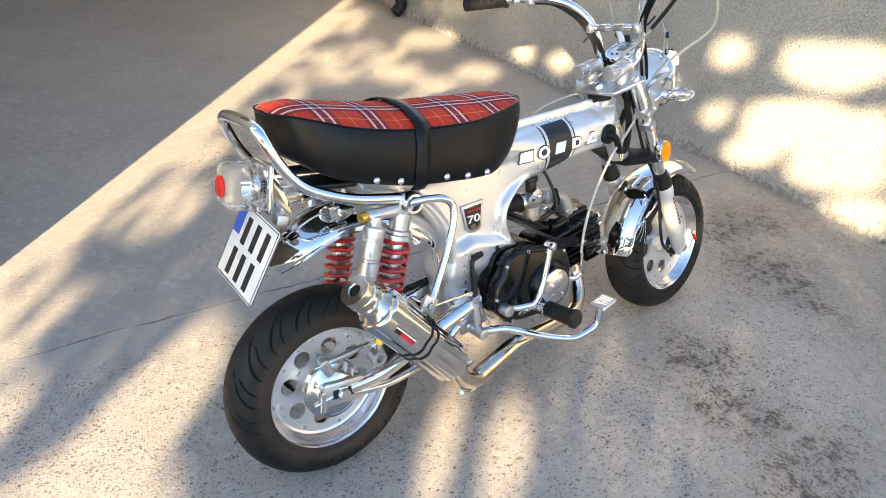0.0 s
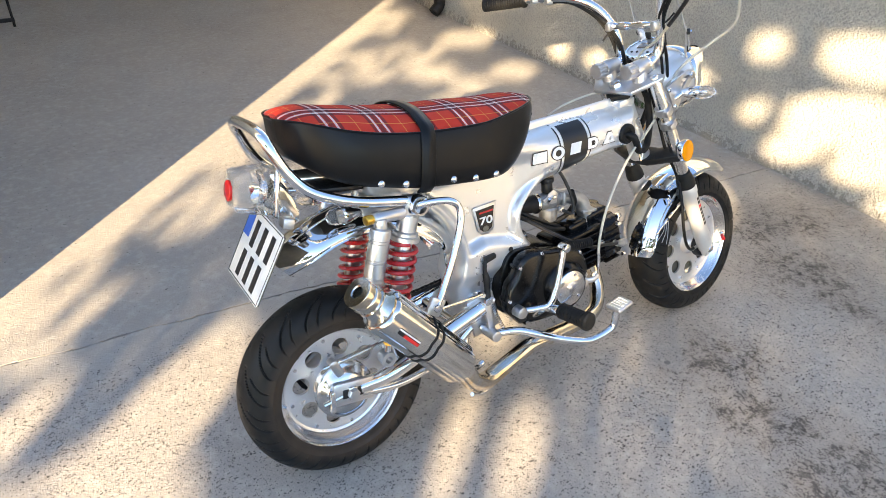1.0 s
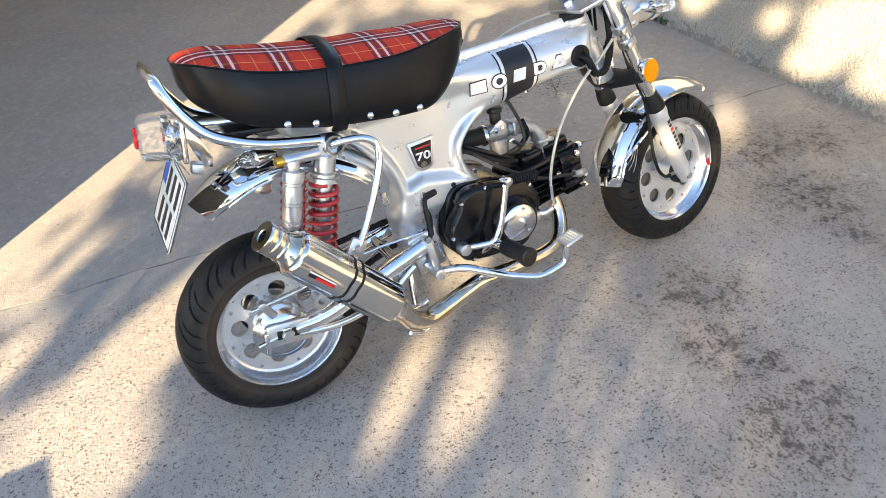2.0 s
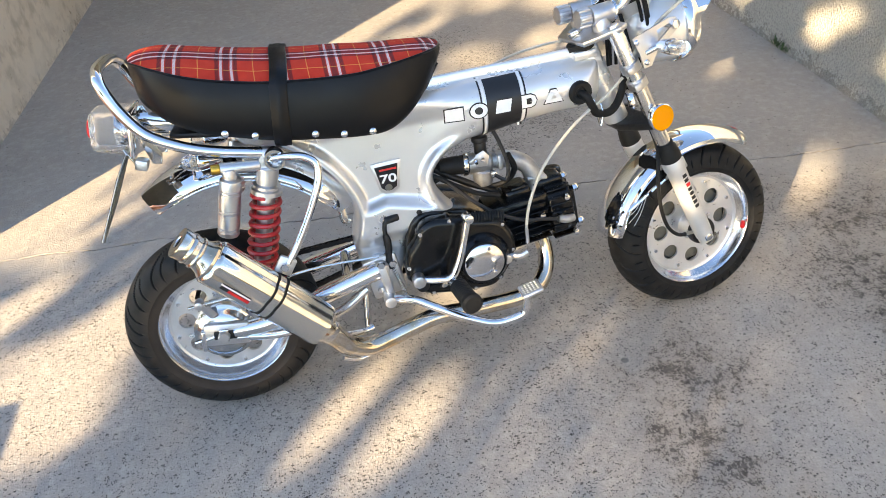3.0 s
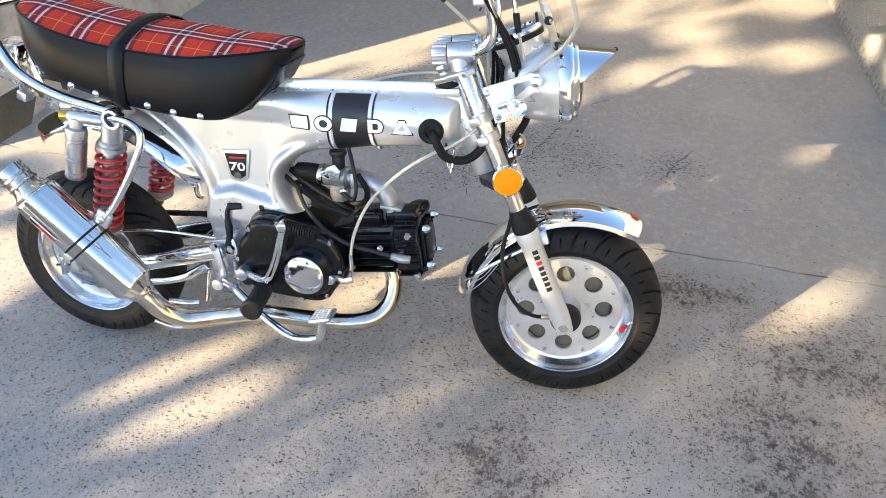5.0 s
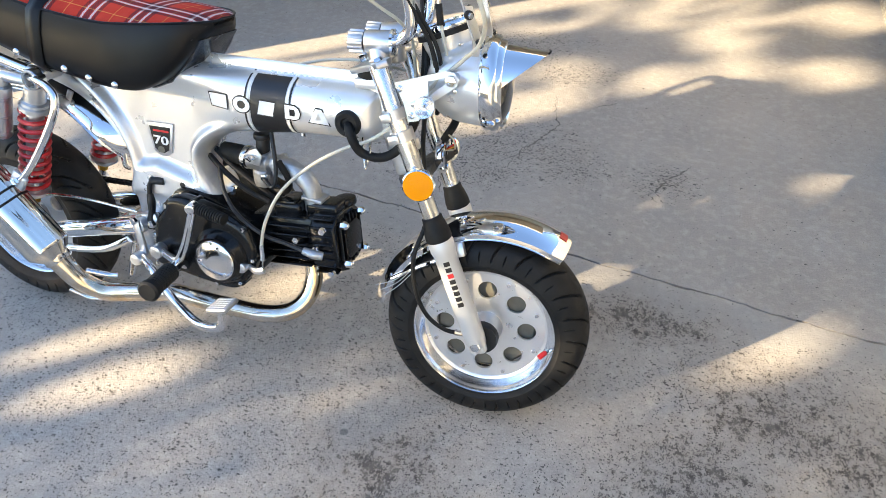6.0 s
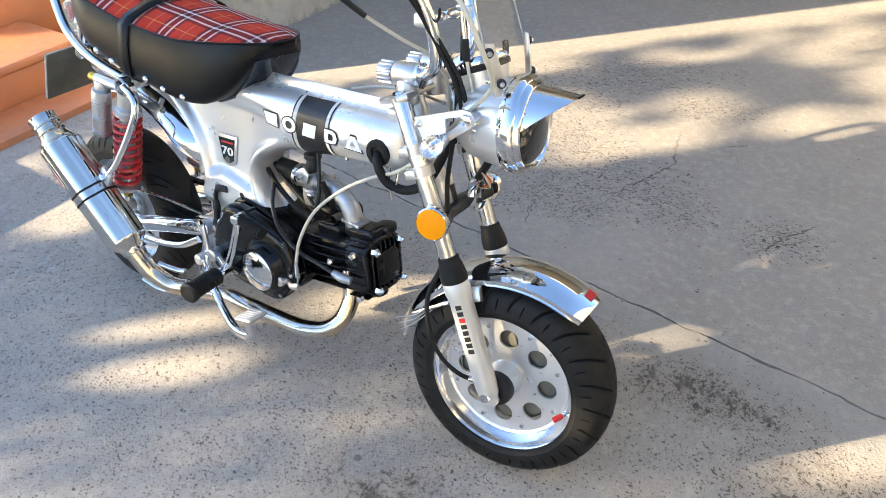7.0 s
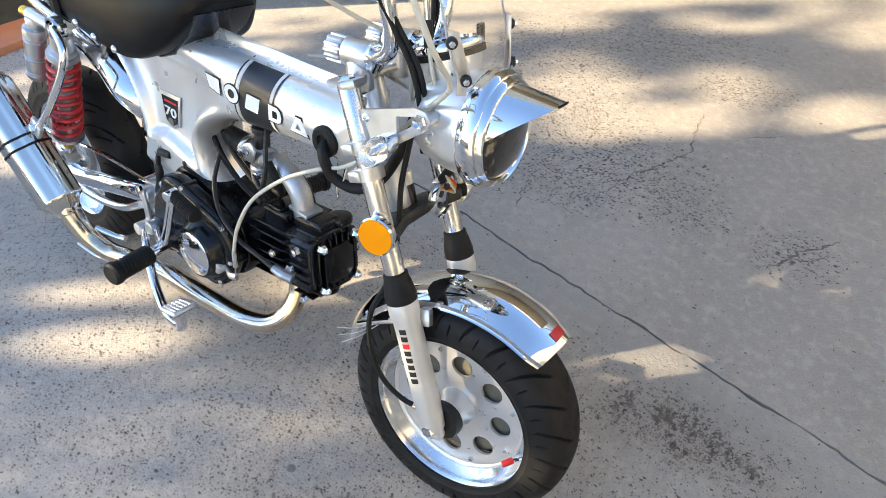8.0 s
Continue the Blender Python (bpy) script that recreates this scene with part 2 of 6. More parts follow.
        return m.math("MULTIPLY", near, m.math("LESS_THAN", rnd.outputs[0], m.ramp(pits_wide, 0.0, 1.0, thin, thick)))

    pit = most(flecks(310.0, 0.48, 0.012, 0.46, 3.0, (1.0, 0.62, 1.0)), flecks(195.0, 0.46, 0.008, 0.36, 7.0, (0.6, 1.0, 1.0)), flecks(120.0, 0.36, 0.003, 0.20, 11.0, (0.7, 1.0, 1.0)))
    # the far slab's pits are larger and lie closer
    pit = m.math("MAXIMUM", pit, m.math("MULTIPLY", flecks(115.0, 0.44, 0.0, 0.72, 17.0, (0.75, 1.0, 1.0)), m.math("MULTIPLY", far_side, m.math("GREATER_THAN", far_pits, 0.25))))
    clouds = m.math("MULTIPLY", stain, m.ramp(m.noise(22.0, 7.0, 0.75), 0.36, 0.60))
    grime = m.math("MULTIPLY", m.math("GREATER_THAN", m.noise(120.0, 7.0, 0.8, (1.0, 0.6, 1.0)), m.ramp(clouds, 0.0, 1.0, 0.66, 0.448)), m.math("GREATER_THAN", clouds, 0.02))
    pit = m.math("MAXIMUM", pit, grime)
    col = m.mix(m.math("MULTIPLY", clouds, 0.40), col, (0.17, 0.15, 0.132))
    col = m.mix(m.math("MULTIPLY", stain, 0.22), col, (0.25, 0.215, 0.185))
    col = m.mix(m.math("MULTIPLY", pit, m.ramp(m.noise(45.0), 0.35, 0.65, 0.60, 0.98)), col, (0.060, 0.054, 0.048))
    # a single smooth grey spot of spilt cement
    spot = m.math("LESS_THAN", m.math("ADD", m.math("POWER", m.math("DIVIDE", m.math("SUBTRACT", sep.outputs[0], 0.905), 0.009), 2.0), m.math("POWER", m.math("DIVIDE", m.math("SUBTRACT", sep.outputs[1], -0.148), 0.008), 2.0)), 1.0)
    col = m.mix(m.math("MULTIPLY", spot, 0.8), col, (0.14, 0.138, 0.132))
    m.set("Base Color", col)
    m.set("Roughness", m.ramp(m.noise(8.0), 0.3, 0.7, 0.72, 0.95))
    h = m.math("SUBTRACT", m.math("ADD", m.noise(180.0, 4.0), m.math("MULTIPLY", m.noise(9.0), 1.5)), m.math("MULTIPLY", pit, 0.8))
    return m.bump(h, 0.65, 0.003)


CONCRETE = concrete()


def stucco(name, a, b, scale, relief, distance, chipped=False):
    m = Mat(name, rough=0.9)
    col = m.mix(m.ramp(m.noise(1.6, 5.0), 0.35, 0.65), a, b)
    col = m.mix(m.ramp(m.noise(scale, 3.0), 0.35, 0.55, 0.5, 0.0), col, tuple(v * 0.5 for v in a))
    sep = m.node("SeparateXYZ", Vector=m.coords())
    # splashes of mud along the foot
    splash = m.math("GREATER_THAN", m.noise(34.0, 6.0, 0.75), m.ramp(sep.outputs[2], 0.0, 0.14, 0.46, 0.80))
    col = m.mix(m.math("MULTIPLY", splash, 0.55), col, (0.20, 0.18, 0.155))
    if chipped:
        low = m.ramp(sep.outputs[2], 0.05, 0.45, 1.0, 0.0)
        chip = m.math("GREATER_THAN", m.noise(16.0, 4.0, 0.6), m.ramp(low, 0.0, 1.0, 0.80, 0.63))
        col = m.mix(m.math("MULTIPLY", chip, 0.8), col, (0.17, 0.125, 0.085))
        col = m.mix(m.math("MULTIPLY", m.ramp(low, 0.55, 0.95), m.ramp(m.noise(3.0, 5.0), 0.4, 0.6, 0.0, 0.6)), col, (0.62, 0.58, 0.50))
    m.set("Base Color", col)
    return m.bump(m.math("ADD", m.noise(scale, 5.0, 0.6), m.math("MULTIPLY", m.noise(4.0), 0.5)), relief, distance)


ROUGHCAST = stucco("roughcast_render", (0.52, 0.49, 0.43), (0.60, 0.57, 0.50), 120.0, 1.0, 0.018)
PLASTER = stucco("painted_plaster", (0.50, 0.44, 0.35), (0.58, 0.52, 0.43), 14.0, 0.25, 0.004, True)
DULL = Mat("dull_plate_back", metal=0.2).worn((0.13, 0.122, 0.095), (0.18, 0.168, 0.135), 30.0, 0.7, (0.4, 0.6), 200.0, 0.1)
TERRA = Mat("terracotta_paint").worn((0.52, 0.20, 0.085), (0.42, 0.17, 0.085), 7.0, 0.8, (0.4, 0.6), 160.0, 0.15)
SOIL = Mat("dry_earth", rough=0.95).worn((0.22, 0.17, 0.12), (0.30, 0.25, 0.18), 0.7, 0.9, (0.85, 0.98), 20.0, 0.5)
CRACKED = Mat("crack_dirt", rough=0.95).worn((0.11, 0.10, 0.088), (0.19, 0.175, 0.155), 60.0, 0.9, (0.85, 0.98), 200.0, 0.4)
DARKGAP = Mat("joint_dirt", rough=0.95).worn((0.024, 0.021, 0.018), (0.07, 0.06, 0.05), 30.0, 0.9, (0.85, 0.98), 200.0, 0.4)
IRON = Mat("black_iron", metal=0.6).worn((0.02, 0.02, 0.02), (0.05, 0.04, 0.035), 30.0, 0.7, (0.45, 0.7), 200.0, 0.2)
LEAF = Mat("leaf_green", rough=0.5).worn((0.05, 0.10, 0.025), (0.09, 0.13, 0.03), 3.0, 0.9, (0.4, 0.6), 80.0, 0.1)
BARK = Mat("bark", rough=0.9).worn((0.13, 0.095, 0.065), (0.07, 0.05, 0.035), 12.0, 0.9, (0.85, 0.95), 40.0, 0.9)


# ---- mesh helpers ----
def part(name, bm, material, parent=None, label="", sharp=38.0):
    """Links a bmesh as one mesh object, under a thing or under a part."""
    bmesh.ops.remove_doubles(bm, verts=bm.verts, dist=0.00002)
    bmesh.ops.recalc_face_normals(bm, faces=bm.faces)
    me = bpy.data.meshes.new(name)
    bm.to_mesh(me)
    bm.free()
    me.polygons.foreach_set("use_smooth", [True] * len(me.polygons))
    me.set_sharp_from_angle(angle=radians(sharp))
    me.materials.append(material.m if isinstance(material, Mat) else material)
    ob = new(name, me)
    if parent:
        ob.parent = parent
    if label:
        ob["label"] = label
    return ob


def grid_faces(bm, rows, closed_u=False, closed_v=False):
    nu, nv = len(rows), len(rows[0])
    for i in range(nu if closed_u else nu - 1):
        for j in range(nv if closed_v else nv - 1):
            bm.faces.new((rows[i][j], rows[(i + 1) % nu][j], rows[(i + 1) % nu][(j + 1) % nv], rows[i][(j + 1) % nv]))


def curve(points, n=8):
    """Points of a smooth line through the given ones."""
    p = [Vector(q) for q in points]
    if len(p) < 3:
        return p
    p = [p[0] * 2 - p[1], *p, p[-1] * 2 - p[-2]]
    out = []
    for i in range(1, len(p) - 2):
        for k in range(n):
            t = k / n
            a, b, c, d = p[i - 1], p[i], p[i + 1], p[i + 2]
            out.append(0.5 * ((2 * b) + (c - a) * t + (2 * a - 5 * b + 4 * c - d) * t * t + (3 * b - a - 3 * c + d) * t ** 3))
    return [*out, p[-2]]


def sweep(points, r, seg=12, n=8, bm=None, smooth=True, flat=1.0, up=(0, 1, 0)):
    """A tube along a line; r: one radius, or one at each end and between. flat: its depth along up, over its width."""
    bm = bm or bmesh.new()
    line = curve(points, n) if smooth else [Vector(q) for q in points]
    radii = r if isinstance(r, (list, tuple)) else [r, r]
    rows, side = [], None
    for i, p in enumerate(line):
        d = (line[min(i + 1, len(line) - 1)] - line[max(i - 1, 0)]).normalized()
        if side is None:
            side = d.orthogonal().normalized()
            if flat != 1.0:
                side = d.cross(Vector(up)).normalized()
        side = (side - d * side.dot(d)).normalized()
        other = d.cross(side)
        f = i / (len(line) - 1) * (len(radii) - 1)
        k = min(int(f), len(radii) - 2)
        rad = radii[k] * (1 - f + k) + radii[k + 1] * (f - k)
        rows.append([bm.verts.new(p + (side * math.cos(a) + other * math.sin(a) * flat) * rad) for a in (2 * math.pi * j / seg for j in range(seg))])
    grid_faces(bm, rows, closed_v=True)
    bm.faces.new(rows[0])
    bm.faces.new(rows[-1])
    return bm


def lathe(profile, m=None, seg=32, bm=None, closed=False):
    """Turns (radius, height) points about z; m places it."""
    bm = bm or bmesh.new()
    m = m or Matrix.Identity(4)
    rows = []
    for r, h in profile:
        rows.append([bm.verts.new(m @ Vector((max(r, 0.00005) * math.cos(a), max(r, 0.00005) * math.sin(a), h))) for a in (2 * math.pi * j / seg for j in range(seg))])
    grid_faces(bm, rows, closed_u=closed, closed_v=True)
    if not closed:
        bm.faces.new(rows[0])
        bm.faces.new(rows[-1])
    return bm


def along(a, b):
    """A frame at a whose z points to b."""
    a, b = Vector(a), Vector(b)
    return Matrix.Translation(a) @ (b - a).to_track_quat("Z", "Y").to_matrix().to_4x4()


def rod(a, b, r, seg=16, bevel=0.0, bm=None, r2=None):
    length = (Vector(b) - Vector(a)).length
    e = min(bevel, length * 0.4)
    r2 = r if r2 is None else r2
    prof = [(r, 0), (r2, length)] if not e else [(r - e, 0), (r - e * 0.3, e * 0.3), (r, e), (r2, length - e), (r2 - e * 0.3, length - e * 0.3), (r2 - e, length)]
    return lathe(prof, along(a, b), seg, bm)


def block(sx, sy, sz, m=None, bevel=0.002, seg=2, bm=None):
    own = bmesh.new()
    bmesh.ops.create_cube(own, size=1.0, matrix=Matrix.Diagonal((sx, sy, sz, 1)))
    if bevel:
        bmesh.ops.bevel(own, geom=own.edges[:], offset=min(bevel, 0.45 * min(sx, sy, sz)), segments=seg, affect="EDGES", profile=0.5)
    own.transform(m or Matrix.Identity(4))
    if bm is None:
        return own
    return join(bm, own)


def join(bm, own):
    me = bpy.data.meshes.new("joined")
    own.to_mesh(me)
    own.free()
    bm.from_mesh(me)
    bpy.data.meshes.remove(me)
    return bm


def slab(outline, depth, m=None, bevel=0.0, seg=2):
    """A plate of the given outline (x, y), from z = 0 to depth."""
    bm = bmesh.new()
    face = bm.faces.new([bm.verts.new((x, y, 0)) for x, y in outline])
    up = bmesh.ops.extrude_face_region(bm, geom=[face])
    bmesh.ops.translate(bm, verts=[v for v in up["geom"] if isinstance(v, bmesh.types.BMVert)], vec=(0, 0, depth))
    bmesh.ops.recalc_face_normals(bm, faces=bm.faces)
    if bevel:
        rim = [e for e in bm.edges if abs(e.verts[0].co.z - e.verts[1].co.z) < 1e-6]
        bmesh.ops.bevel(bm, geom=rim, offset=bevel, segments=seg, affect="EDGES", profile=0.5)
    if m:
        bm.transform(m)
    return bm


def pierced(outer, holes, depth, m=None):
    """A plate with holes: outer and holes are loops of (x, y)."""
    bm = bmesh.new()
    for loop in (outer, *holes):
        vs = [bm.verts.new((x, y, 0)) for x, y in loop]
        for i in range(len(vs)):
            bm.edges.new((vs[i - 1], vs[i]))
    bmesh.ops.triangle_fill(bm, use_beauty=True, use_dissolve=False, edges=bm.edges[:], normal=(0, 0, 1))
    up = bmesh.ops.extrude_face_region(bm, geom=bm.faces[:])
    bmesh.ops.translate(bm, verts=[v for v in up["geom"] if isinstance(v, bmesh.types.BMVert)], vec=(0, 0, depth))
    if m:
        bm.transform(m)
    return bm


def ring(x, y, r, n=24):
    return [(x + r * math.cos(2 * math.pi * k / n), y + r * math.sin(2 * math.pi * k / n)) for k in range(n)]


def coil(a, b, turns, r, wire, seg=8, per=18):
    m = along(a, b)
    length = (Vector(b) - Vector(a)).length
    n = int(turns * per)
    return sweep([m @ Vector((r * math.cos(2 * math.pi * k / per), r * math.sin(2 * math.pi * k / per), length * k / n)) for k in range(n + 1)], wire, seg, smooth=False)


def bolt(at, way, r=0.006, h=0.005, bm=None):
    """A hexagon head."""
    at, way = Vector(at), Vector(way).normalized()
    return lathe([(r, 0), (r, h * 0.75), (r * 0.85, h), (r * 0.3, h * 1.05)], along(at, at + way), 6, bm)


def ribbed(r, tall, h0, pitch, n, ends=0.001):
    """The profile of a ribbed rubber sleeve."""
    out = [(r * 0.6, h0 - ends), (r, h0)]
    for k in range(n):
        h = h0 + pitch * k
        out += [(r, h + pitch * 0.2), (tall, h + pitch * 0.35), (tall, h + pitch * 0.8), (r, h + pitch * 0.95)]
    return out


def mirrored(points):
    return [(x, -y, z) for x, y, z in points]


# sides of the machine: y runs to its left
RIGHTWARD = Matrix(((1, 0, 0, 0), (0, 0, -1, 0), (0, 1, 0, 0), (0, 0, 0, 1)))  # plate x, y -> x, z; its depth towards -y


# ---- the yard ----


def jag(y0, slope, x0, x1, n, seed):
    """The ragged line of the slab joint, from x0 to x1."""
    out = []
    for k in range(n + 1):
        x = x0 + (x1 - x0) * k / n
        out.append((x, y0 + slope * x + 0.010 * noise.noise((x * 6.0, seed, 0)) + 0.006 * noise.noise((x * 15.0, seed, 1)) + 0.004 * noise.noise((x * 37.0, seed, 2))))
    return out


def fall(x):
    """The slab drains a little towards the garden wall."""
    return 0.0065 * (1.0 - x)


def build_ground():
    bm = bmesh.new()
    bmesh.ops.create_grid(bm, x_segments=2, y_segments=2, size=400.0, matrix=Matrix.Translation((0, 0, -0.075)))
    tagged(part("ground", bm, SOIL), "dry bare earth round the concrete yard", "ground", kind="structure")
    line = jag(0.652, -0.078, -6.0, 4.0, 700, 3.0)
    for name, far, gap in (("pavement_near", -9.0, -0.0027), ("pavement_far", 9.0, 0.0027)):
        outline = [(x, y + gap + 0.0045 * noise.noise((x * 48.0, far, 5)) + 0.003 * noise.noise((x * 11.0, far, 6))) for x, y in line]
        outline = [*outline, (4.0, far), (-6.0, far)]
        bm = slab(outline, 0.04, Matrix.Translation((0, 0, -0.04)))
        for v in bm.verts:
            v.co.z += fall(v.co.x)
        tagged(part(name, bm, CONCRETE), "worn pitted grey concrete slab of the yard", "pavement", kind="structure")
    bm = bmesh.new()
    for k in range(len(line) - 1):
        (x, y), (x2, y2) = line[k], line[k + 1]
        bm.faces.new([bm.verts.new(v) for v in ((x, y - 0.03, -0.014 + fall(x)), (x2, y2 - 0.03, -0.014 + fall(x2)), (x2, y2 + 0.03, -0.014 + fall(x2)), (x, y + 0.03, -0.014 + fall(x)))])
    tagged(part("joint_filling", bm, DARKGAP), "dark dirt in the cracked slab joint", "joint", kind="structure")


build_ground()


def build_walls():
    # roughcast wall ahead of the machine, with a lumpy face
    bm = bmesh.new()
    rows = []
    for i in range(121):
        y = -5.0 + 11.0 * i / 120
        row = []
        for j in range(41):
            z = -0.04 + 1.5 * j / 40
            row.append(bm.verts.new((2.145 + 0.006 * y + 0.006 * noise.noise((y * 2.3, z * 2.3, 0)) - 0.012 * max(0, 1 - z / 0.08), y, z)))
        rows.append(row)
    grid_faces(bm, rows)
    back = [bm.verts.new((2.49, y, z)) for y, z in ((-5.0, -0.04), (6.0, -0.04), (6.0, 1.46), (-5.0, 1.46))]
    bm.faces.new(back)
    bm.faces.new([r[-1] for r in rows] + [back[2], back[3]])
    bm.faces.new([r[0] for r in rows] + [back[1], back[0]])
    bm.faces.new(rows[0] + [back[3], back[0]])
    bm.faces.new(rows[-1] + [back[2], back[1]])
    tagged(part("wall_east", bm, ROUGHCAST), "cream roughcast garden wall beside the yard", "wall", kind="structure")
    # plastered house wall whose end throws the long straight shadow
    bm = block(0.30, 5.6, 5.6, Matrix.Translation((-0.943, 0.66, 2.76)) @ pose(0, 0, 0, 0, 0, -2.2) @ Matrix.Translation((-0.15, 2.8, 0.0)), 0.006)
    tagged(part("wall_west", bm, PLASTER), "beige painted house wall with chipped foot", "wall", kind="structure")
    # unseen end wall, made tall to darken the chrome's reflections
    bm = block(4.2, 0.25, 6.0, Matrix.Translation((0.75, 6.15, 2.96)), 0.006)
    tagged(part("wall_north", bm, PLASTER), "unseen plastered end wall added beyond the yard", "wall", kind="structure")
    # unseen roof slab, added to keep skylight off the far end
    bm = block(3.0, 3.6, 0.18, Matrix.Translation((0.575, 4.22, 2.62)), 0.01)
    tagged(part("ceiling", bm, PLASTER), "unseen roof slab added to darken the far end", "ceiling", kind="structure")
    # unseen wall, added to darken the chrome's reflections, kept low for skylight
    bm = block(6.0, 0.25, 0.75, Matrix.Translation((0.9, -4.6, 0.335)), 0.006)
    tagged(part("wall_south", bm, PLASTER), "unseen low plastered wall added to close the yard", "wall", kind="structure")


build_walls()


def painted_step(name, x0, x1, y0, y1, z1, label):
    """A rendered step with a rounded nose that stands a little proud of its riser."""
    core = part(name, block(x1 - x0 - 0.012, y1 - y0, z1 + 0.02, Matrix.Translation(((x0 + x1) / 2 - 0.006, (y0 + y1) / 2, z1 / 2 - 0.012)), 0.006), TERRA)
    tagged(core, label, "step", kind="structure")
    if z1 > 0.1:
        part("nosing", block(x1 - x0 - 0.004, y1 - y0, 0.034, Matrix.Translation(((x0 + x1) / 2 + 0.002, (y0 + y1) / 2, z1 - 0.015)), 0.012, 4), TERRA, core)


painted_step("step_1", -1.26, -1.0, -0.55, 0.65, 0.042, "low terracotta painted plinth beside the yard")
painted_step("step_2", -1.70, -1.25, -0.55, 0.65, 0.188, "terracotta painted step with a sunlit tread")
painted_step("step_3", -2.30, -1.69, 0.45, 1.65, 0.36, "terracotta painted upper step in the shade")
# low plinth beside the steps, whose corner throws a sharp shadow on the slab
bm = block(0.60, 1.1, 0.40, Matrix.Translation((-1.512, -1.156, 0.16)), 0.006)
tagged(part("step_plinth", bm, PLASTER), "low plastered plinth beside the steps", "plinth", kind="structure")

# ---- the motorcycle ----
BIKE_POSE = pose(0.046, 0.0, 0.0, 0, 0, 1.2) @ pose(0, 0, 0, -11.9, 0, 0)
bike = new("motorcycle")
bike.matrix_world = BIKE_POSE
tagged(bike, "silver mini motorcycle with tartan seat leaning on its stand", "motorcycle")
# the front end, turned a little to the left about the steering head
HEAD = Vector((0.862, 0, 0.62))
STEER = Matrix.Translation(HEAD) @ Matrix.Rotation(radians(6.0), 4, Vector((-0.387, 0, 0.922))) @ Matrix.Translation(-HEAD)


def tyre(R, half, depth, rim_r, pitch, grooves):
    """A tyre round the y axis with curved grooves in its tread; a groove: start, sweep, from, to (0 at the crown, 1 at the shoulder), width."""
    bm = bmesh.new()
    per = 1040 // pitch
    n, rows = per * pitch, []
    prof = []
    for k in range(61):
        a = -115 + 230 * k / 60
        s, c = math.sin(radians(a)), math.cos(radians(a))
        y = half * math.copysign(abs(s) ** 0.85, s)
        r = R - depth + depth * (abs(c) ** 0.75 if c > 0 else -0.52 * abs(c) / 0.4226 * 1.0)
        w = abs(a) / 84.0
        cuts = []
        for start, swept, lo, hi, wide in grooves:
            reach = max(0.0, min(1.0, (w - lo) / 0.08, (hi - w) / 0.08))
            if reach:
                cuts.append((reach, start + swept * (1 - min(w, 1.0)) ** 1.6 + (0.5 if a > 0 else 0.0), wide))
        prof.append((max(r, rim_r - 0.006), y * (1.0 if c > 0 else 0.93), s, c, cuts))
    for i in range(n):
        th = 2 * math.pi * i / n
        row = []
        for r, y, s, c, cuts in prof:
            cut = 0.0
            for reach, lead, wide in cuts:
                d = abs((i / per + lead) % 1.0 - 0.5)
                cut = max(cut, 0.0045 * reach * max(0.0, min(1.0, (wide - d) / (0.55 * wide))))
            row.append(bm.verts.new(((r - cut * c) * math.cos(th), y - cut * s, (r - cut * c) * math.sin(th))))
        rows.append(row)
    grid_faces(bm, rows, closed_u=True)
    return bm


def rim_barrel(r, half):
    """Two flanges with rolled lips and the drop between them, round the y axis."""
    side = [(r - 0.003, half - 0.0005), (r, half), (r + 0.0015, half - 0.003), (r - 0.003, half - 0.006), (r - 0.006, half - 0.011), (r - 0.009, half - 0.020), (r - 0.017, half - 0.026), (r - 0.021, half - 0.034)]
    under = [(q - 0.0035, h) for q, h in reversed(side[4:])]
    ring_pts = [*side, *[(q, -h) for q, h in reversed(side)], *[(q - 0.004, -h) for q, h in side[3:]], *under]
    return lathe(ring_pts, Matrix.Rotation(radians(-90), 4, "X"), 96, closed=True)


def wheel(name, at, R, half, depth, rim_r, rim_half, disc_y, pitch, grooves, turned, label, m=None):
    """Tyre, rim barrel, pierced disc with bolts."""
    m = (m or Matrix.Identity(4)) @ Matrix.Translation(at)
    holder = rim_barrel(rim_r, rim_half)
    holder.transform(m)
    rim = part(name, holder, BARREL, bike, label, 50)
    bm = tyre(R, half, depth, rim_r, pitch, grooves)
    bm.transform(m)
    part("tyre", bm, DUSTY if name == "rear_wheel" else RUBBER, rim, "black rubber tyre with curved grooves", 30)
    face = m @ Matrix.Translation((0, disc_y, 0)) @ Matrix(((1, 0, 0, 0), (0, 0, 1, 0), (0, -1, 0, 0), (0, 0, 0, 1))) @ Matrix.Rotation(radians(turned), 4, "Z")
    holes = [ring(0.081 * math.cos(a), 0.081 * math.sin(a), 0.0186, 24) for a in (2 * math.pi * k / 8 for k in range(8))]
    part("rim_disc", pierced(ring(0, 0, rim_r - 0.0205, 96), [ring(0, 0, 0.03, 24), *holes], 0.005, face), RIM, rim, "pierced satin alloy disc")
    part("disc_lip", lathe([(rim_r - 0.027, -0.001), (rim_r - 0.022, -0.004), (rim_r - 0.019, -0.004), (rim_r - 0.019, 0.004), (rim_r - 0.027, 0.004)], face, 96, closed=True), RIM, rim)
    for k in range(8):
        a = 2 * math.pi * (k + 0.5) / 8
        p = face @ Vector((0.106 * math.cos(a), 0.106 * math.sin(a), 0))
        q = face @ Vector((0.106 * math.cos(a), 0.106 * math.sin(a), -1))
        part("bolt", bolt(p, q - p, 0.0048, 0.004), CHROME, rim)
    return rim, m


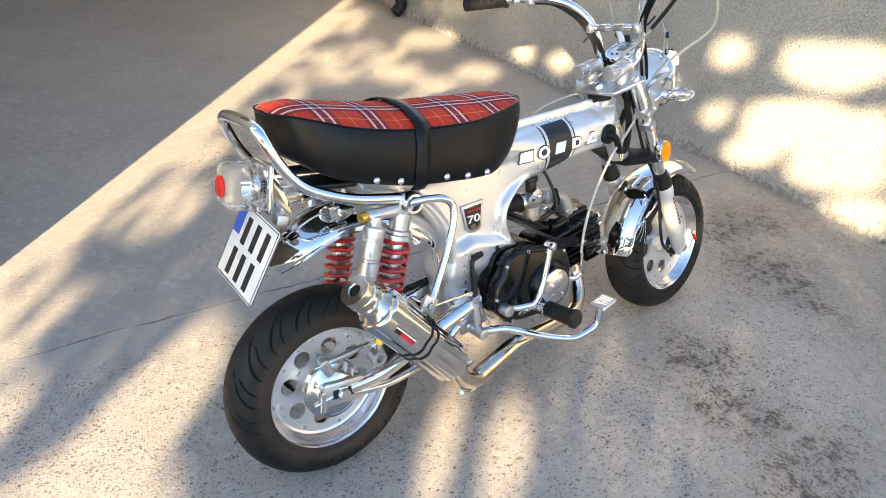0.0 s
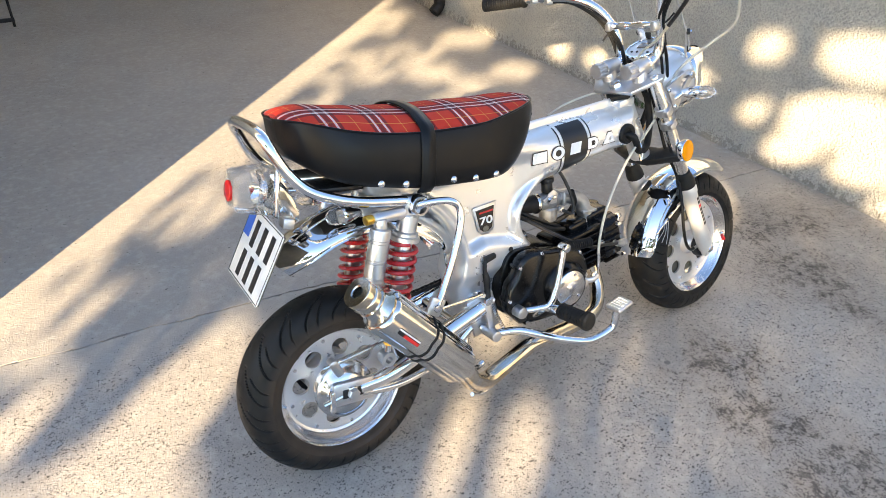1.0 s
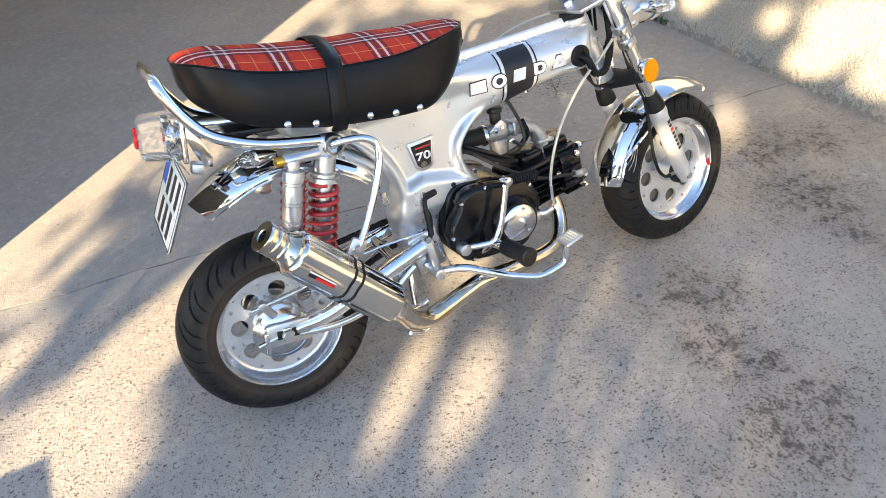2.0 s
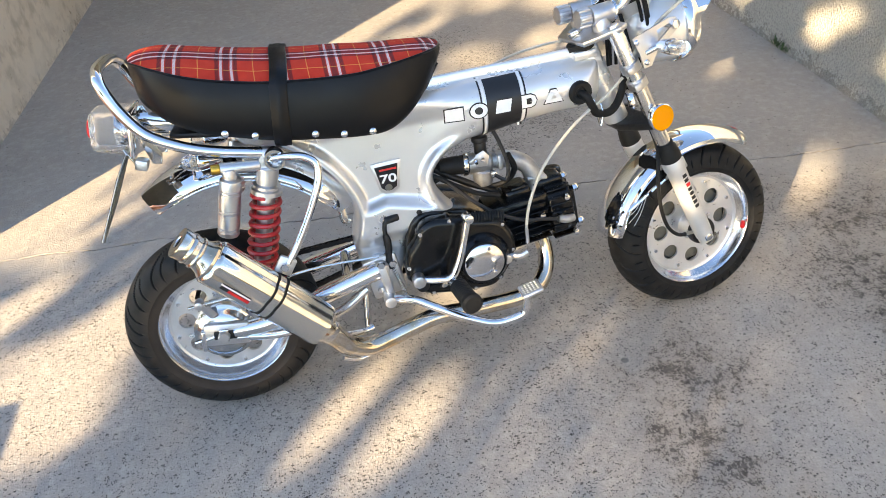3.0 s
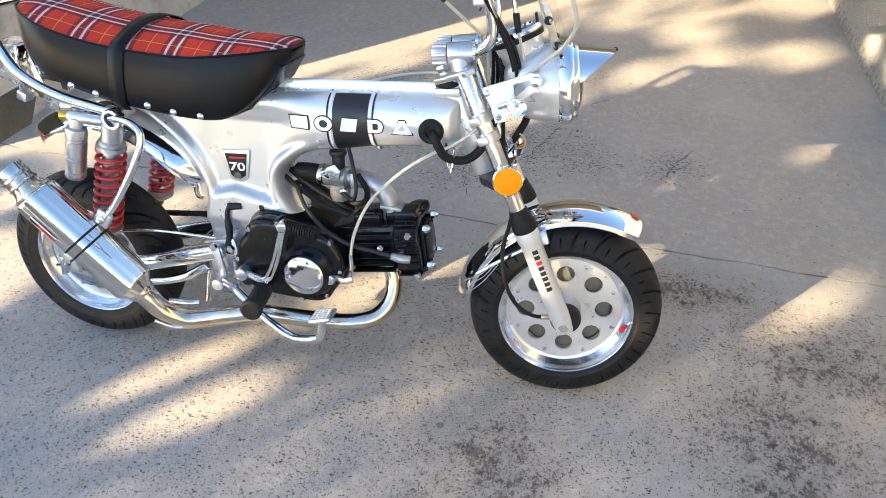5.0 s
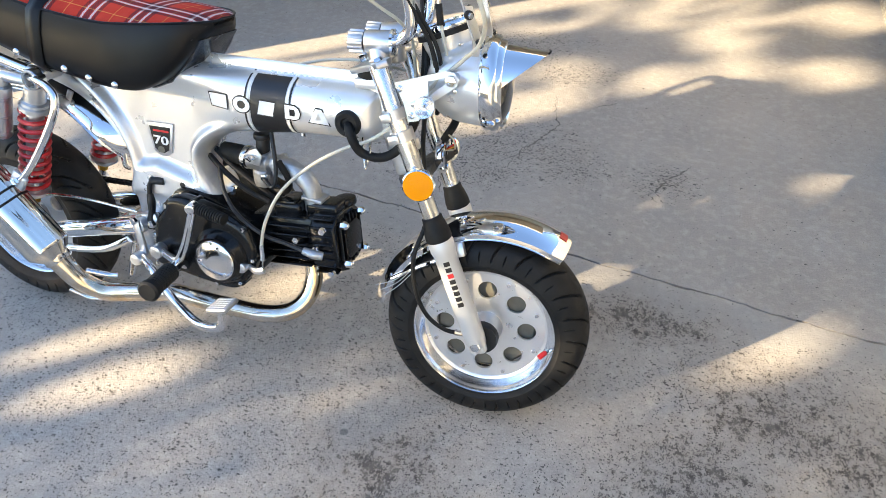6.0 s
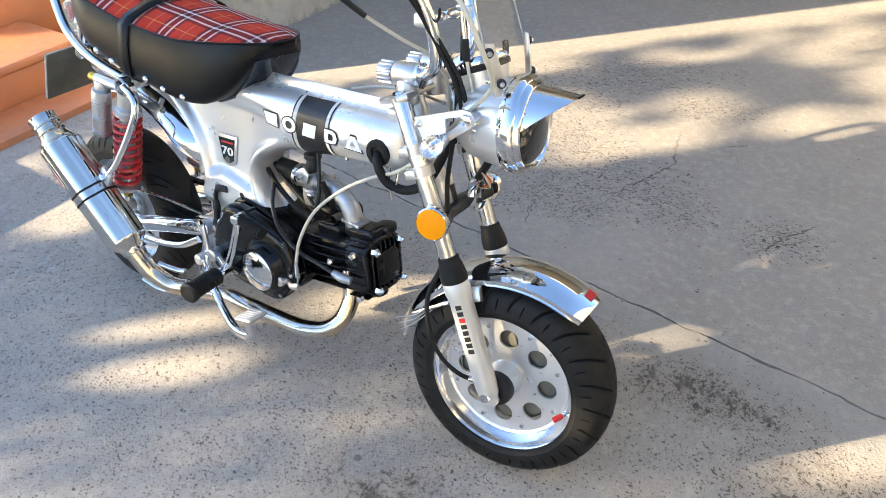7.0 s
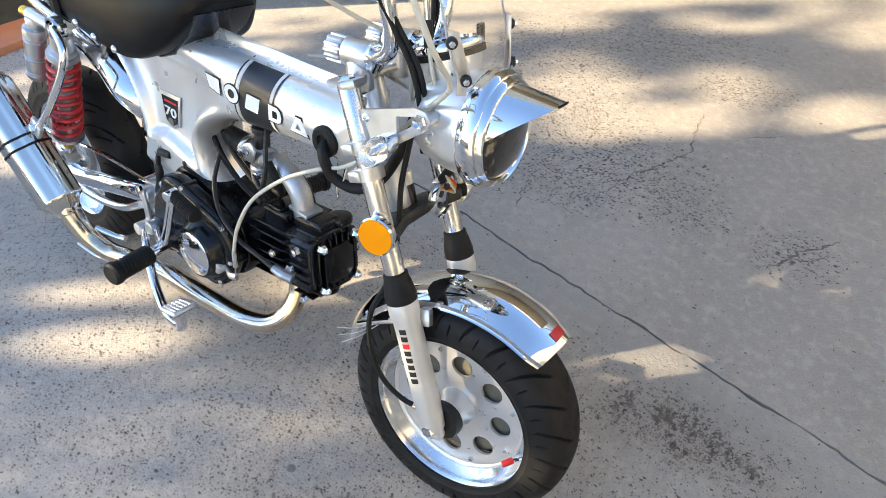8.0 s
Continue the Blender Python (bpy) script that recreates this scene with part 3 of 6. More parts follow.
rear, REAR_M = wheel("rear_wheel", (-0.003, -0.011, 0.2120), 0.2070, 0.054, 0.057, 0.141, 0.047, -0.014, 18, ((0.0, 1.25, 0.06, 0.98, 0.034), (0.46, 0.95, 0.36, 0.98, 0.026)), 14, "wide rear wheel with pierced alloy rim")
fore, FORE_M = wheel("front_wheel", (1.090, -0.003, 0.2005), 0.2000, 0.055, 0.056, 0.144, 0.050, -0.018, 22, ((0.0, 0.80, 0.10, 0.98, 0.048), (0.50, 0.35, 0.72, 0.98, 0.026)), -3, "front wheel with pierced alloy rim", STEER)

# frame: a pressed steel spine and leg, its thickness falling off towards its outline
OUTLINE = [(0.10, 0.655), (0.30, 0.640), (0.50, 0.634), (0.62, 0.638), (0.81, 0.641), (0.862, 0.640), (0.872, 0.60), (0.868, 0.560), (0.848, 0.536),
           (0.78, 0.536), (0.70, 0.529), (0.615, 0.516), (0.562, 0.509), (0.522, 0.491), (0.496, 0.462), (0.496, 0.425), (0.516, 0.388), (0.534, 0.366), (0.524, 0.348),
           (0.49, 0.344), (0.44, 0.345), (0.418, 0.320), (0.404, 0.262), (0.386, 0.222), (0.355, 0.205), (0.322, 0.222), (0.308, 0.270), (0.300, 0.330), (0.306, 0.365), (0.314, 0.395),
           (0.312, 0.430), (0.294, 0.475), (0.266, 0.516), (0.232, 0.548), (0.19, 0.575), (0.12, 0.598)]


def dense(outline, n=6):
    p = [(x, 0, z) for x, z in outline]
    loop = curve([*p[-2:], *p, *p[:2]], n)
    return np.array([(v.x, v.z) for v in loop[2 * n:-2 * n]])


EDGE = dense(OUTLINE)


def inside_and_gap(pts):
    """Which points lie inside the frame's outline, how far from it, and the nearest place on it."""
    a, b = EDGE, np.roll(EDGE, -1, 0)
    px, pz = pts[:, None, 0], pts[:, None, 1]
    ab = b - a
    f = np.clip(((px - a[:, 0]) * ab[:, 0] + (pz - a[:, 1]) * ab[:, 1]) / np.maximum((ab ** 2).sum(1), 1e-12), 0, 1)
    qx, qz = a[:, 0] + f * ab[:, 0], a[:, 1] + f * ab[:, 1]
    d2 = (px - qx) ** 2 + (pz - qz) ** 2
    k = d2.argmin(1)
    i = np.arange(len(pts))
    cross = ((a[:, 1] > pz) != (b[:, 1] > pz)) & (px < ab[:, 0] * (pz - a[:, 1]) / np.where(ab[:, 1] == 0, 1e-12, ab[:, 1]) + a[:, 0])
    return cross.sum(1) % 2 == 1, np.sqrt(d2[i, k]), np.stack([qx[i, k], qz[i, k]], 1)


def smoothstep(v, lo, hi):
    t = np.clip((v - lo) / (hi - lo), 0, 1)
    return t * t * (3 - 2 * t)


def thickness(pts, gap):
    """Half the frame's thickness: a round spine in front, a flatter leg with a raised border behind and below."""
    spine = smoothstep(pts[:, 0], 0.46, 0.60)
    round_h = 0.053 * np.sqrt(np.clip(1 - (1 - np.clip(gap / 0.053, 0, 1)) ** 2, 0, 1))
    leg = 0.056 * np.sqrt(np.clip(1 - (1 - np.clip(gap / 0.016, 0, 1)) ** 2, 0, 1))
    leg = leg - 0.021 * smoothstep(gap, 0.018, 0.034) * smoothstep(pts[:, 1], 0.61, 0.57) * smoothstep(pts[:, 1] + 0.25 * np.abs(pts[:, 0] - 0.385), 0.412, 0.436)
    low = smoothstep(pts[:, 1], 0.36, 0.32)
    leg = leg * (1 - 0.35 * low)
    return spine * round_h + (1 - spine) * leg


def build_frame():
    step = 0.005
    xs, zs = np.arange(0.095, 0.885, step), np.arange(0.20, 0.665, step)
    X, Z = np.meshgrid(xs, zs, indexing="ij")
    pts = np.stack([X.ravel(), Z.ravel()], 1)
    inn, gap, near = inside_and_gap(pts)
    inn, gap = inn.reshape(X.shape), gap.reshape(X.shape)
    near = near.reshape(*X.shape, 2)
    h = thickness(pts, gap.ravel()).reshape(X.shape)
    bm = bmesh.new()
    for s in (-1, 1):
        made = {}
        for i in range(len(xs) - 1):
            for j in range(len(zs) - 1):
                four = ((i, j), (i + 1, j), (i + 1, j + 1), (i, j + 1))
                if not any(inn[c] for c in four):
                    continue
                face = []
                for c in four:
                    if c not in made:
                        made[c] = bm.verts.new((X[c], s * h[c], Z[c]) if inn[c] else (near[c][0], 0.0, near[c][1]))
                    face.append(made[c])
                bm.faces.new(face)
    bmesh.ops.remove_doubles(bm, verts=bm.verts, dist=0.0004)
    return part("frame", bm, SILVER, bike, "silver painted pressed steel frame", 60)


frame_part = build_frame()


def on_frame(x, z, lift=0.0):
    """The right-hand face of the frame at (x, z)."""
    p = np.array([(x, z)])
    inn, gap, near = inside_and_gap(p)
    return Vector((x, -(float(thickness(p, gap)[0]) if inn[0] else 0.0) - lift, z))


def decal(name, corners, material, parent, lift=0.0012, nx=6, nz=8, mirror=False, label=""):
    """A thin print that follows the frame's face; corners: four (x, z) round it."""
    bm = bmesh.new()
    (ax, az), (bx, bz), (cx, cz), (dx, dz) = corners
    rows = []
    for i in range(nx + 1):
        u = i / nx
        row = []
        for j in range(nz + 1):
            v = j / nz
            x = (1 - v) * ((1 - u) * ax + u * bx) + v * ((1 - u) * dx + u * cx)
            z = (1 - v) * ((1 - u) * az + u * bz) + v * ((1 - u) * dz + u * cz)
            p = on_frame(x, z, lift)
            row.append(bm.verts.new((p.x, -p.y if mirror else p.y, p.z)))
        rows.append(row)
    grid_faces(bm, rows)
    return part(name, bm, material, parent, label)


# seat: stations along its length: x, half width, foot z, welt z, crown z
SEAT = [(-0.034, 0.026, 0.735, 0.782, 0.786), (-0.026, 0.056, 0.715, 0.782, 0.790), (-0.006, 0.086, 0.695, 0.779, 0.793), (0.026, 0.110, 0.671, 0.769, 0.792), (0.072, 0.125, 0.648, 0.753, 0.783), (0.13, 0.128, 0.630, 0.737, 0.771),
        (0.20, 0.128, 0.611, 0.723, 0.759), (0.28, 0.127, 0.598, 0.714, 0.749), (0.36, 0.124, 0.588, 0.709, 0.741), (0.41, 0.115, 0.588, 0.711, 0.735), (0.455, 0.102, 0.610, 0.714, 0.732), (0.495, 0.084, 0.648, 0.717, 0.729),
        (0.523, 0.060, 0.684, 0.718, 0.726), (0.538, 0.032, 0.704, 0.718, 0.722)]


def build_seat():
    xs = [s[0] for s in SEAT]

    def station(x):
        k = max([i for i in range(len(xs) - 1) if xs[i] <= x + 1e-9] or [0])
        f = (x - xs[k]) / (xs[k + 1] - xs[k])
        out = [x]
        for c in range(1, 5):
            q = [SEAT[min(max(k + o, 0), len(xs) - 1)] for o in (-1, 0, 1, 2)]
            span = q[2][0] - q[1][0]
            m0 = (q[2][c] - q[0][c]) / max(q[2][0] - q[0][0], 1e-6) * span
            m1 = (q[3][c] - q[1][c]) / max(q[3][0] - q[1][0], 1e-6) * span
            out.append((2 * f ** 3 - 3 * f ** 2 + 1) * q[1][c] + (f ** 3 - 2 * f ** 2 + f) * m0 + (3 * f ** 2 - 2 * f ** 3) * q[2][c] + (f ** 3 - f ** 2) * m1)
        return out

    fine = []
    for k in range(len(xs) - 1):
        fine += [xs[k] + (xs[k + 1] - xs[k]) * j / 6 for j in range(6)]
    fine.append(xs[-1])
    body, top, welt = bmesh.new(), bmesh.new(), []
    rows, tops = [], []
    for x in fine:
        _, w, z0, z1, z2 = station(x)
        ring_pts = []
        for y, z in ((-0.82 * w, z0), (-0.93 * w, z0 + 0.004), (-0.975 * w, z0 + 0.016), (-1.0 * w, z0 + (z1 - z0) * 0.35), (-1.005 * w, z0 + (z1 - z0) * 0.65), (-0.975 * w, z1 - 0.008), (-0.95 * w, z1)):
            ring_pts.append((y, z))
        full = ring_pts + [(-y, z) for y, z in reversed(ring_pts)]
        rows.append([body.verts.new((x, y, z)) for y, z in full])
        t = []
        for j in range(17):
            v = -1 + 2 * j / 16
            t.append(top.verts.new((x, 0.948 * w * v, z1 - 0.0015 + (z2 - z1 + 0.0015) * (1 - abs(v) ** 2.4) + 0.0012 * noise.noise((x * 14, v * 2.0, 4)))))
        tops.append(t)
        welt.append((x, -0.952 * w, z1))
    grid_faces(body, rows, closed_v=True)
    body.faces.new(rows[0])
    body.faces.new(rows[-1])
    grid_faces(top, tops)
    seat = part("seat", body, VINYL, bike, "black vinyl dual seat with studs", 50)
    part("tartan_top", top, TARTAN, seat, "red tartan cloth panel on the seat", 50)
    loop = [*welt, *mirrored(reversed(welt))]
    part("welt", sweep([*loop, loop[0]], 0.0024, 6, smooth=False), VINYL, seat)
    for s in (-1, 1):
        for x, z in ((0.115, 0.646), (0.166, 0.633), (0.272, 0.616), (0.324, 0.606), (0.377, 0.600)):
            w = station(x)[1]
            part("stud", lathe([(0.0072, 0), (0.0066, 0.002), (0.0045, 0.0036), (0.001, 0.0043)], along((x, s * w * 0.992, z), (x, s * (w + 1), z)), 16), CHROME, seat)
    # carrying strap round the seat's middle: two welted bands
    bm = bmesh.new()
    srows = []
    for x, lift in ((0.209, 0.001), (0.211, 0.0034), (0.2175, 0.0028), (0.2195, 0.0042), (0.230, 0.0042), (0.232, 0.0028), (0.2385, 0.0034), (0.2405, 0.001)):
        shift = []
        _, w, z0, z1, z2 = station(x)
        path = [(-0.86 * w, z0 - 0.003), (-0.99 * w, z0 + 0.012), (-1.012 * w, z0 + (z1 - z0) * 0.35), (-1.017 * w, z0 + (z1 - z0) * 0.65), (-0.985 * w, z1 - 0.006), (-0.90 * w, z1 + 0.008)]
        path += [(0.948 * w * v, z1 + (z2 - z1) * (1 - abs(v) ** 2.4) + 0.002) for v in (-0.8, -0.6, -0.4, -0.2, 0.0)]
        full = path + [(-y, z) for y, z in reversed(path[:-1])]
        for k, (y, z) in enumerate(full):
            a, b = full[max(k - 1, 0)], full[min(k + 1, len(full) - 1)]
            ny, nz = -(b[1] - a[1]), b[0] - a[0]
            q = math.hypot(ny, nz) or 1
            lean = 0.035 * max(0.0, 1 - (z - z0) / (z1 - z0)) if abs(y) > 0.8 * w else 0.0
            up = 0.008 * min(1.0, max(0.0, (z - z1 + 0.01) / (z2 - z1)))
            shift.append(bm.verts.new((x - lean * 0.4 + up, y + lift * ny / q, z + lift * nz / q)))
        srows.append(shift)
    grid_faces(bm, srows)
    part("strap", bm, VINYL, seat, "black vinyl carrying strap", 60)
    return seat


seat_part = build_seat()

# prints on the frame: the dark band with its white lines, and plain blocks for the maker's letters
decal("dark_band", ((0.616, 0.519), (0.688, 0.529), (0.688, 0.636), (0.616, 0.634)), INK, frame_part, 0.0010, 8, 18, label="black band round the spine")
for x in (0.611, 0.692):
    decal("white_line", ((x - 0.0022, 0.519), (x + 0.0022, 0.519), (x + 0.0022, 0.637), (x - 0.0022, 0.637)), WHITE, frame_part, 0.0014, 2, 18)
for x in (0.6055, 0.6975):
    decal("dark_line", ((x - 0.0018, 0.519), (x + 0.0018, 0.519), (x + 0.0018, 0.637), (x - 0.0018, 0.637)), INK, frame_part, 0.0013, 2, 18)


def print_shape(name, x, z, outline, material, lift, hole=()):
    """A flat printed shape laid on the frame's face; its outline round (x, z)."""
    bm = pierced([(x + a, z + b) for a, b in outline], [[(x + a, z + b) for a, b in hole]] if hole else [], 0.0)
    bmesh.ops.remove_doubles(bm, verts=bm.verts, dist=0.00002)
    for v in bm.verts:
        v.co = on_frame(v.co.x, v.co.y, lift)
    return part(name, bm, material, frame_part)


def oval(a, b, n=28):
    return [(a * math.cos(2 * math.pi * k / n), b * math.sin(2 * math.pi * k / n)) for k in range(n)]


# plain shapes in place of the maker's mark: block, ring, block, half round, wedge
SHAPES = [(0.547, [(-0.0185, -0.013), (0.0185, -0.013), (0.0185, 0.013), (-0.0185, 0.013)], ()),
          (0.598, oval(0.0180, 0.0145), oval(0.0085, 0.0075)),
          (0.650, [(-0.0185, -0.013), (0.013, -0.013), (0.0185, 0.013), (-0.013, 0.013)], ()),
          (0.704, [(-0.016, -0.013), (0.004, -0.013), (0.012, -0.009), (0.0155, 0.0), (0.012, 0.009), (0.004, 0.013), (-0.016, 0.013)], [(-0.006, -0.006), (0.004, -0.006), (0.006, 0.0), (0.004, 0.006), (-0.006, 0.006)]),
          (0.756, [(-0.0200, -0.013), (0.0200, -0.013), (0.006, 0.014), (-0.006, 0.014)], [(-0.006, -0.005), (0.006, -0.005), (0.0, 0.006)])]
for x, outline, hole in SHAPES:
    z = 0.580 + (x - 0.548) * 0.012
    print_shape("mark_edge", x, z, [(a * 1.13, b * 1.17) for a, b in outline], INK, 0.0018)
    print_shape("mark_shape", x, z, outline, WHITE, 0.0025, hole)


def on_face(x, z, lift=0.0):
    return Matrix.Translation(on_frame(x, z, lift)) @ RIGHTWARD


BADGE = [(-0.031, 0.033), (0.032, 0.036), (0.021, -0.027), (0.006, -0.036), (-0.009, -0.035), (-0.020, -0.026)]
badge = part("badge", slab(BADGE, 0.004, on_face(0.395, 0.472, 0.0005), 0.0008), ALLOY, bike, "dark shield badge with a number")
part("badge_field", slab([(x * 0.78, y * 0.78) for x, y in BADGE], 0.0012, on_face(0.395, 0.472, 0.0045)), GLOSS, badge)
part("badge_bar", slab([(-0.015, 0.016), (0.021, 0.017), (0.021, 0.021), (-0.015, 0.020)], 0.0012, on_face(0.395, 0.472, 0.0054)), REDINK, badge)


def lettering(name, text, size, m, material, parent, depth=0.0006, align="CENTER"):
    font = bpy.data.curves.new(name, "FONT")
    font.body, font.size, font.align_x, font.align_y, font.extrude = text, size, align, "CENTER", depth
    font.offset = size * 0.02
    tmp = bpy.data.objects.new(name, font)
    me = bpy.data.meshes.new_from_object(tmp)
    bpy.data.objects.remove(tmp)
    me.transform(m)
    me.materials.clear()
    me.materials.append(material.m)
    ob = new(name, me)
    ob.parent = parent
    return ob


lettering("badge_number", "70", 0.031, on_face(0.396, 0.470, 0.0062) @ Matrix.Diagonal((1.15, 0.80, 1, 1)), WHITE, badge)
part("badge_disc", slab(oval(0.008, 0.007, 20), 0.0010, on_face(0.394, 0.451, 0.0055)), DULL, badge)
# rubber cap at the steering head, and bolts, holes, bracket
cap = on_frame(0.813, 0.580)
part("rubber_cap", lathe([(0.024, -0.006), (0.0245, 0.004), (0.020, 0.008), (0.012, 0.007), (0.010, 0.003)], along(cap, cap + Vector((0, -1, 0))), 28), RUBBER, bike, "black rubber cap on the steering head")
for x, z, r in ((0.500, 0.368, 0.009), (0.440, 0.372, 0.006), (0.362, 0.300, 0.007), (0.53, 0.378, 0.006)):
    p = on_frame(x, z)
    part("bolt", bolt(p, (0, -1, 0), r, 0.007), CHROME, bike)
p = on_frame(0.447, 0.389)
part("grommet", lathe([(0.006, 0), (0.006, 0.001), (0.0045, 0.0015)], along(p, p + Vector((0, -1, 0))), 16), PLASTIC, bike)
for s in (-1, 1):
    part("bolt", bolt((0.838, s * 0.030, 0.553), (0, s, 0), 0.007, 0.006), CHROME, bike)
part("head_tube", rod((0.838, 0, 0.675), (0.915, 0, 0.492), 0.026, 28, 0.003), SILVER, bike)
part("spine_strip", sweep([(0.48, 0, 0.636), (0.60, 0, 0.6385), (0.72, 0, 0.6415), (0.825, 0, 0.645)], 0.016, 16, flat=0.22), SILVER, bike)
part("front_mount", block(0.05, 0.06, 0.018, pose(0.838, 0, 0.648, 0, -4, 0), 0.004), SILVER, bike)
# wiring switch with its black lead on the leg
sw = part("brake_switch", sweep([(0.366, -0.066, 0.288), (0.366, -0.066, 0.300), (0.369, -0.065, 0.318), (0.370, -0.064, 0.340), (0.368, -0.063, 0.356)], [0.0085, 0.0090, 0.0070, 0.0085, 0.0065], 14), PLASTIC, bike, "black brake light switch on the leg")
part("foot", rod((0.366, -0.066, 0.280), (0.366, -0.066, 0.292), 0.0115, 14, 0.002), PLASTIC, sw)
part("lead", sweep([(0.368, -0.063, 0.354), (0.369, -0.062, 0.372), (0.374, -0.060, 0.384), (0.386, -0.058, 0.388), (0.398, -0.054, 0.388)], 0.0050, 10), PLASTIC, sw)
part("plug", rod((0.372, -0.060, 0.386), (0.402, -0.054, 0.388), 0.0080, 12, 0.002), PLASTIC, sw)
part("spring", coil((0.372, -0.068, 0.278), (0.392, -0.095, 0.205), 16, 0.0045, 0.0011, 5, 10), STEEL, sw)

# rear fender: a rolled chrome strip


def fender(name, cx, cz, r, a0, a1, half, crown, pinched, m, label, n=48, taper=4.0):
    bm = bmesh.new()
    rows = []
    sect = []
    for k in range(15):
        v = -1 + 2 * k / 14
        sect.append((half * v, crown * (1 - abs(v) ** 2.1)))
    for h, out in ((-0.004, 1.0), (-0.0085, 1.0), (-0.009, 1.06)):
        sect.append((half * out, h))
        sect.insert(0, (-half * out, h))
    for i in range(n + 1):
        a = radians(a0 + (a1 - a0) * i / n)
        end = min(i, n - i) / taper
        pinch = 1.0 - pinched * max(0.0, 1 - end) ** 2
        rows.append([bm.verts.new((cx + (r + h) * math.cos(a), y * pinch, cz + (r + h) * math.sin(a))) for y, h in sect])
    grid_faces(bm, rows)
    inner = bmesh.ops.solidify(bm, geom=bm.faces[:], thickness=0.0022)
    bm.transform(m)
    return part(name, bm, CHROME, bike, label, 50)


rear_fender = fender("rear_fender", 0.083, 0.305, 0.240, 28, 129, 0.069, 0.038, 0.48, Matrix.Identity(4), "chrome rear mudguard", taper=9.0)
part("fender_bracket", sweep([(0.290, -0.035, 0.425), (0.292, -0.035, 0.395), (0.300, -0.030, 0.388)], 0.008, 8, flat=0.4), STEEL, rear_fender)

# grab rail: one bent tube round the tail
RAIL = [(0.190, -0.108, 0.590), (0.146, -0.112, 0.600), (0.080, -0.114, 0.616), (0.026, -0.112, 0.636), (-0.022, -0.106, 0.664), (-0.052, -0.100, 0.705), (-0.070, -0.094, 0.748), (-0.076, -0.082, 0.768), (-0.080, -0.050, 0.778), (-0.081, 0, 0.780)]
rail = part("grab_rail", sweep([*RAIL, *mirrored(reversed(RAIL[:-1]))], 0.0105, 16, 8), CHROME, bike, "bent chrome grab rail behind the seat")
for s in (-1, 1):
    part("rail_end", rod((0.166, s * 0.109, 0.594), (0.205, s * 0.106, 0.588), 0.0125, 16, 0.003), ALLOY, rail)
    part("rail_eye", lathe([(0.0205, -0.010), (0.0205, 0.009), (0.019, 0.011), (0.0145, 0.011), (0.013, 0.002), (0.013, -0.010)], along((0.189, s * 0.122, 0.583), (0.189, s * 1.0, 0.583)), 24), CHROME, rail)
    part("rail_pin", rod((0.189, s * 0.06, 0.583), (0.189, s * 0.128, 0.583), 0.0085, 18, 0.002), ALLOY, rail)
# hoop that carries the silencer
HOOP = [(0.185, -0.125, 0.585), (0.215, -0.140, 0.588), (0.245, -0.148, 0.583), (0.262, -0.152, 0.566), (0.258, -0.158, 0.535), (0.230, -0.168, 0.480), (0.195, -0.178, 0.425), (0.172, -0.186, 0.397)]
hoop = part("silencer_hoop", sweep(HOOP, 0.0075, 12), CHROME, bike, "bent chrome stay of the silencer")
part("stay_tab", block(0.034, 0.010, 0.036, pose(0.166, -0.186, 0.394, 0, 35, 0), 0.004), ALLOY, hoop)
part("bolt", bolt((0.165, -0.191, 0.394), (0, -1, 0), 0.009, 0.008), CHROME, hoop)


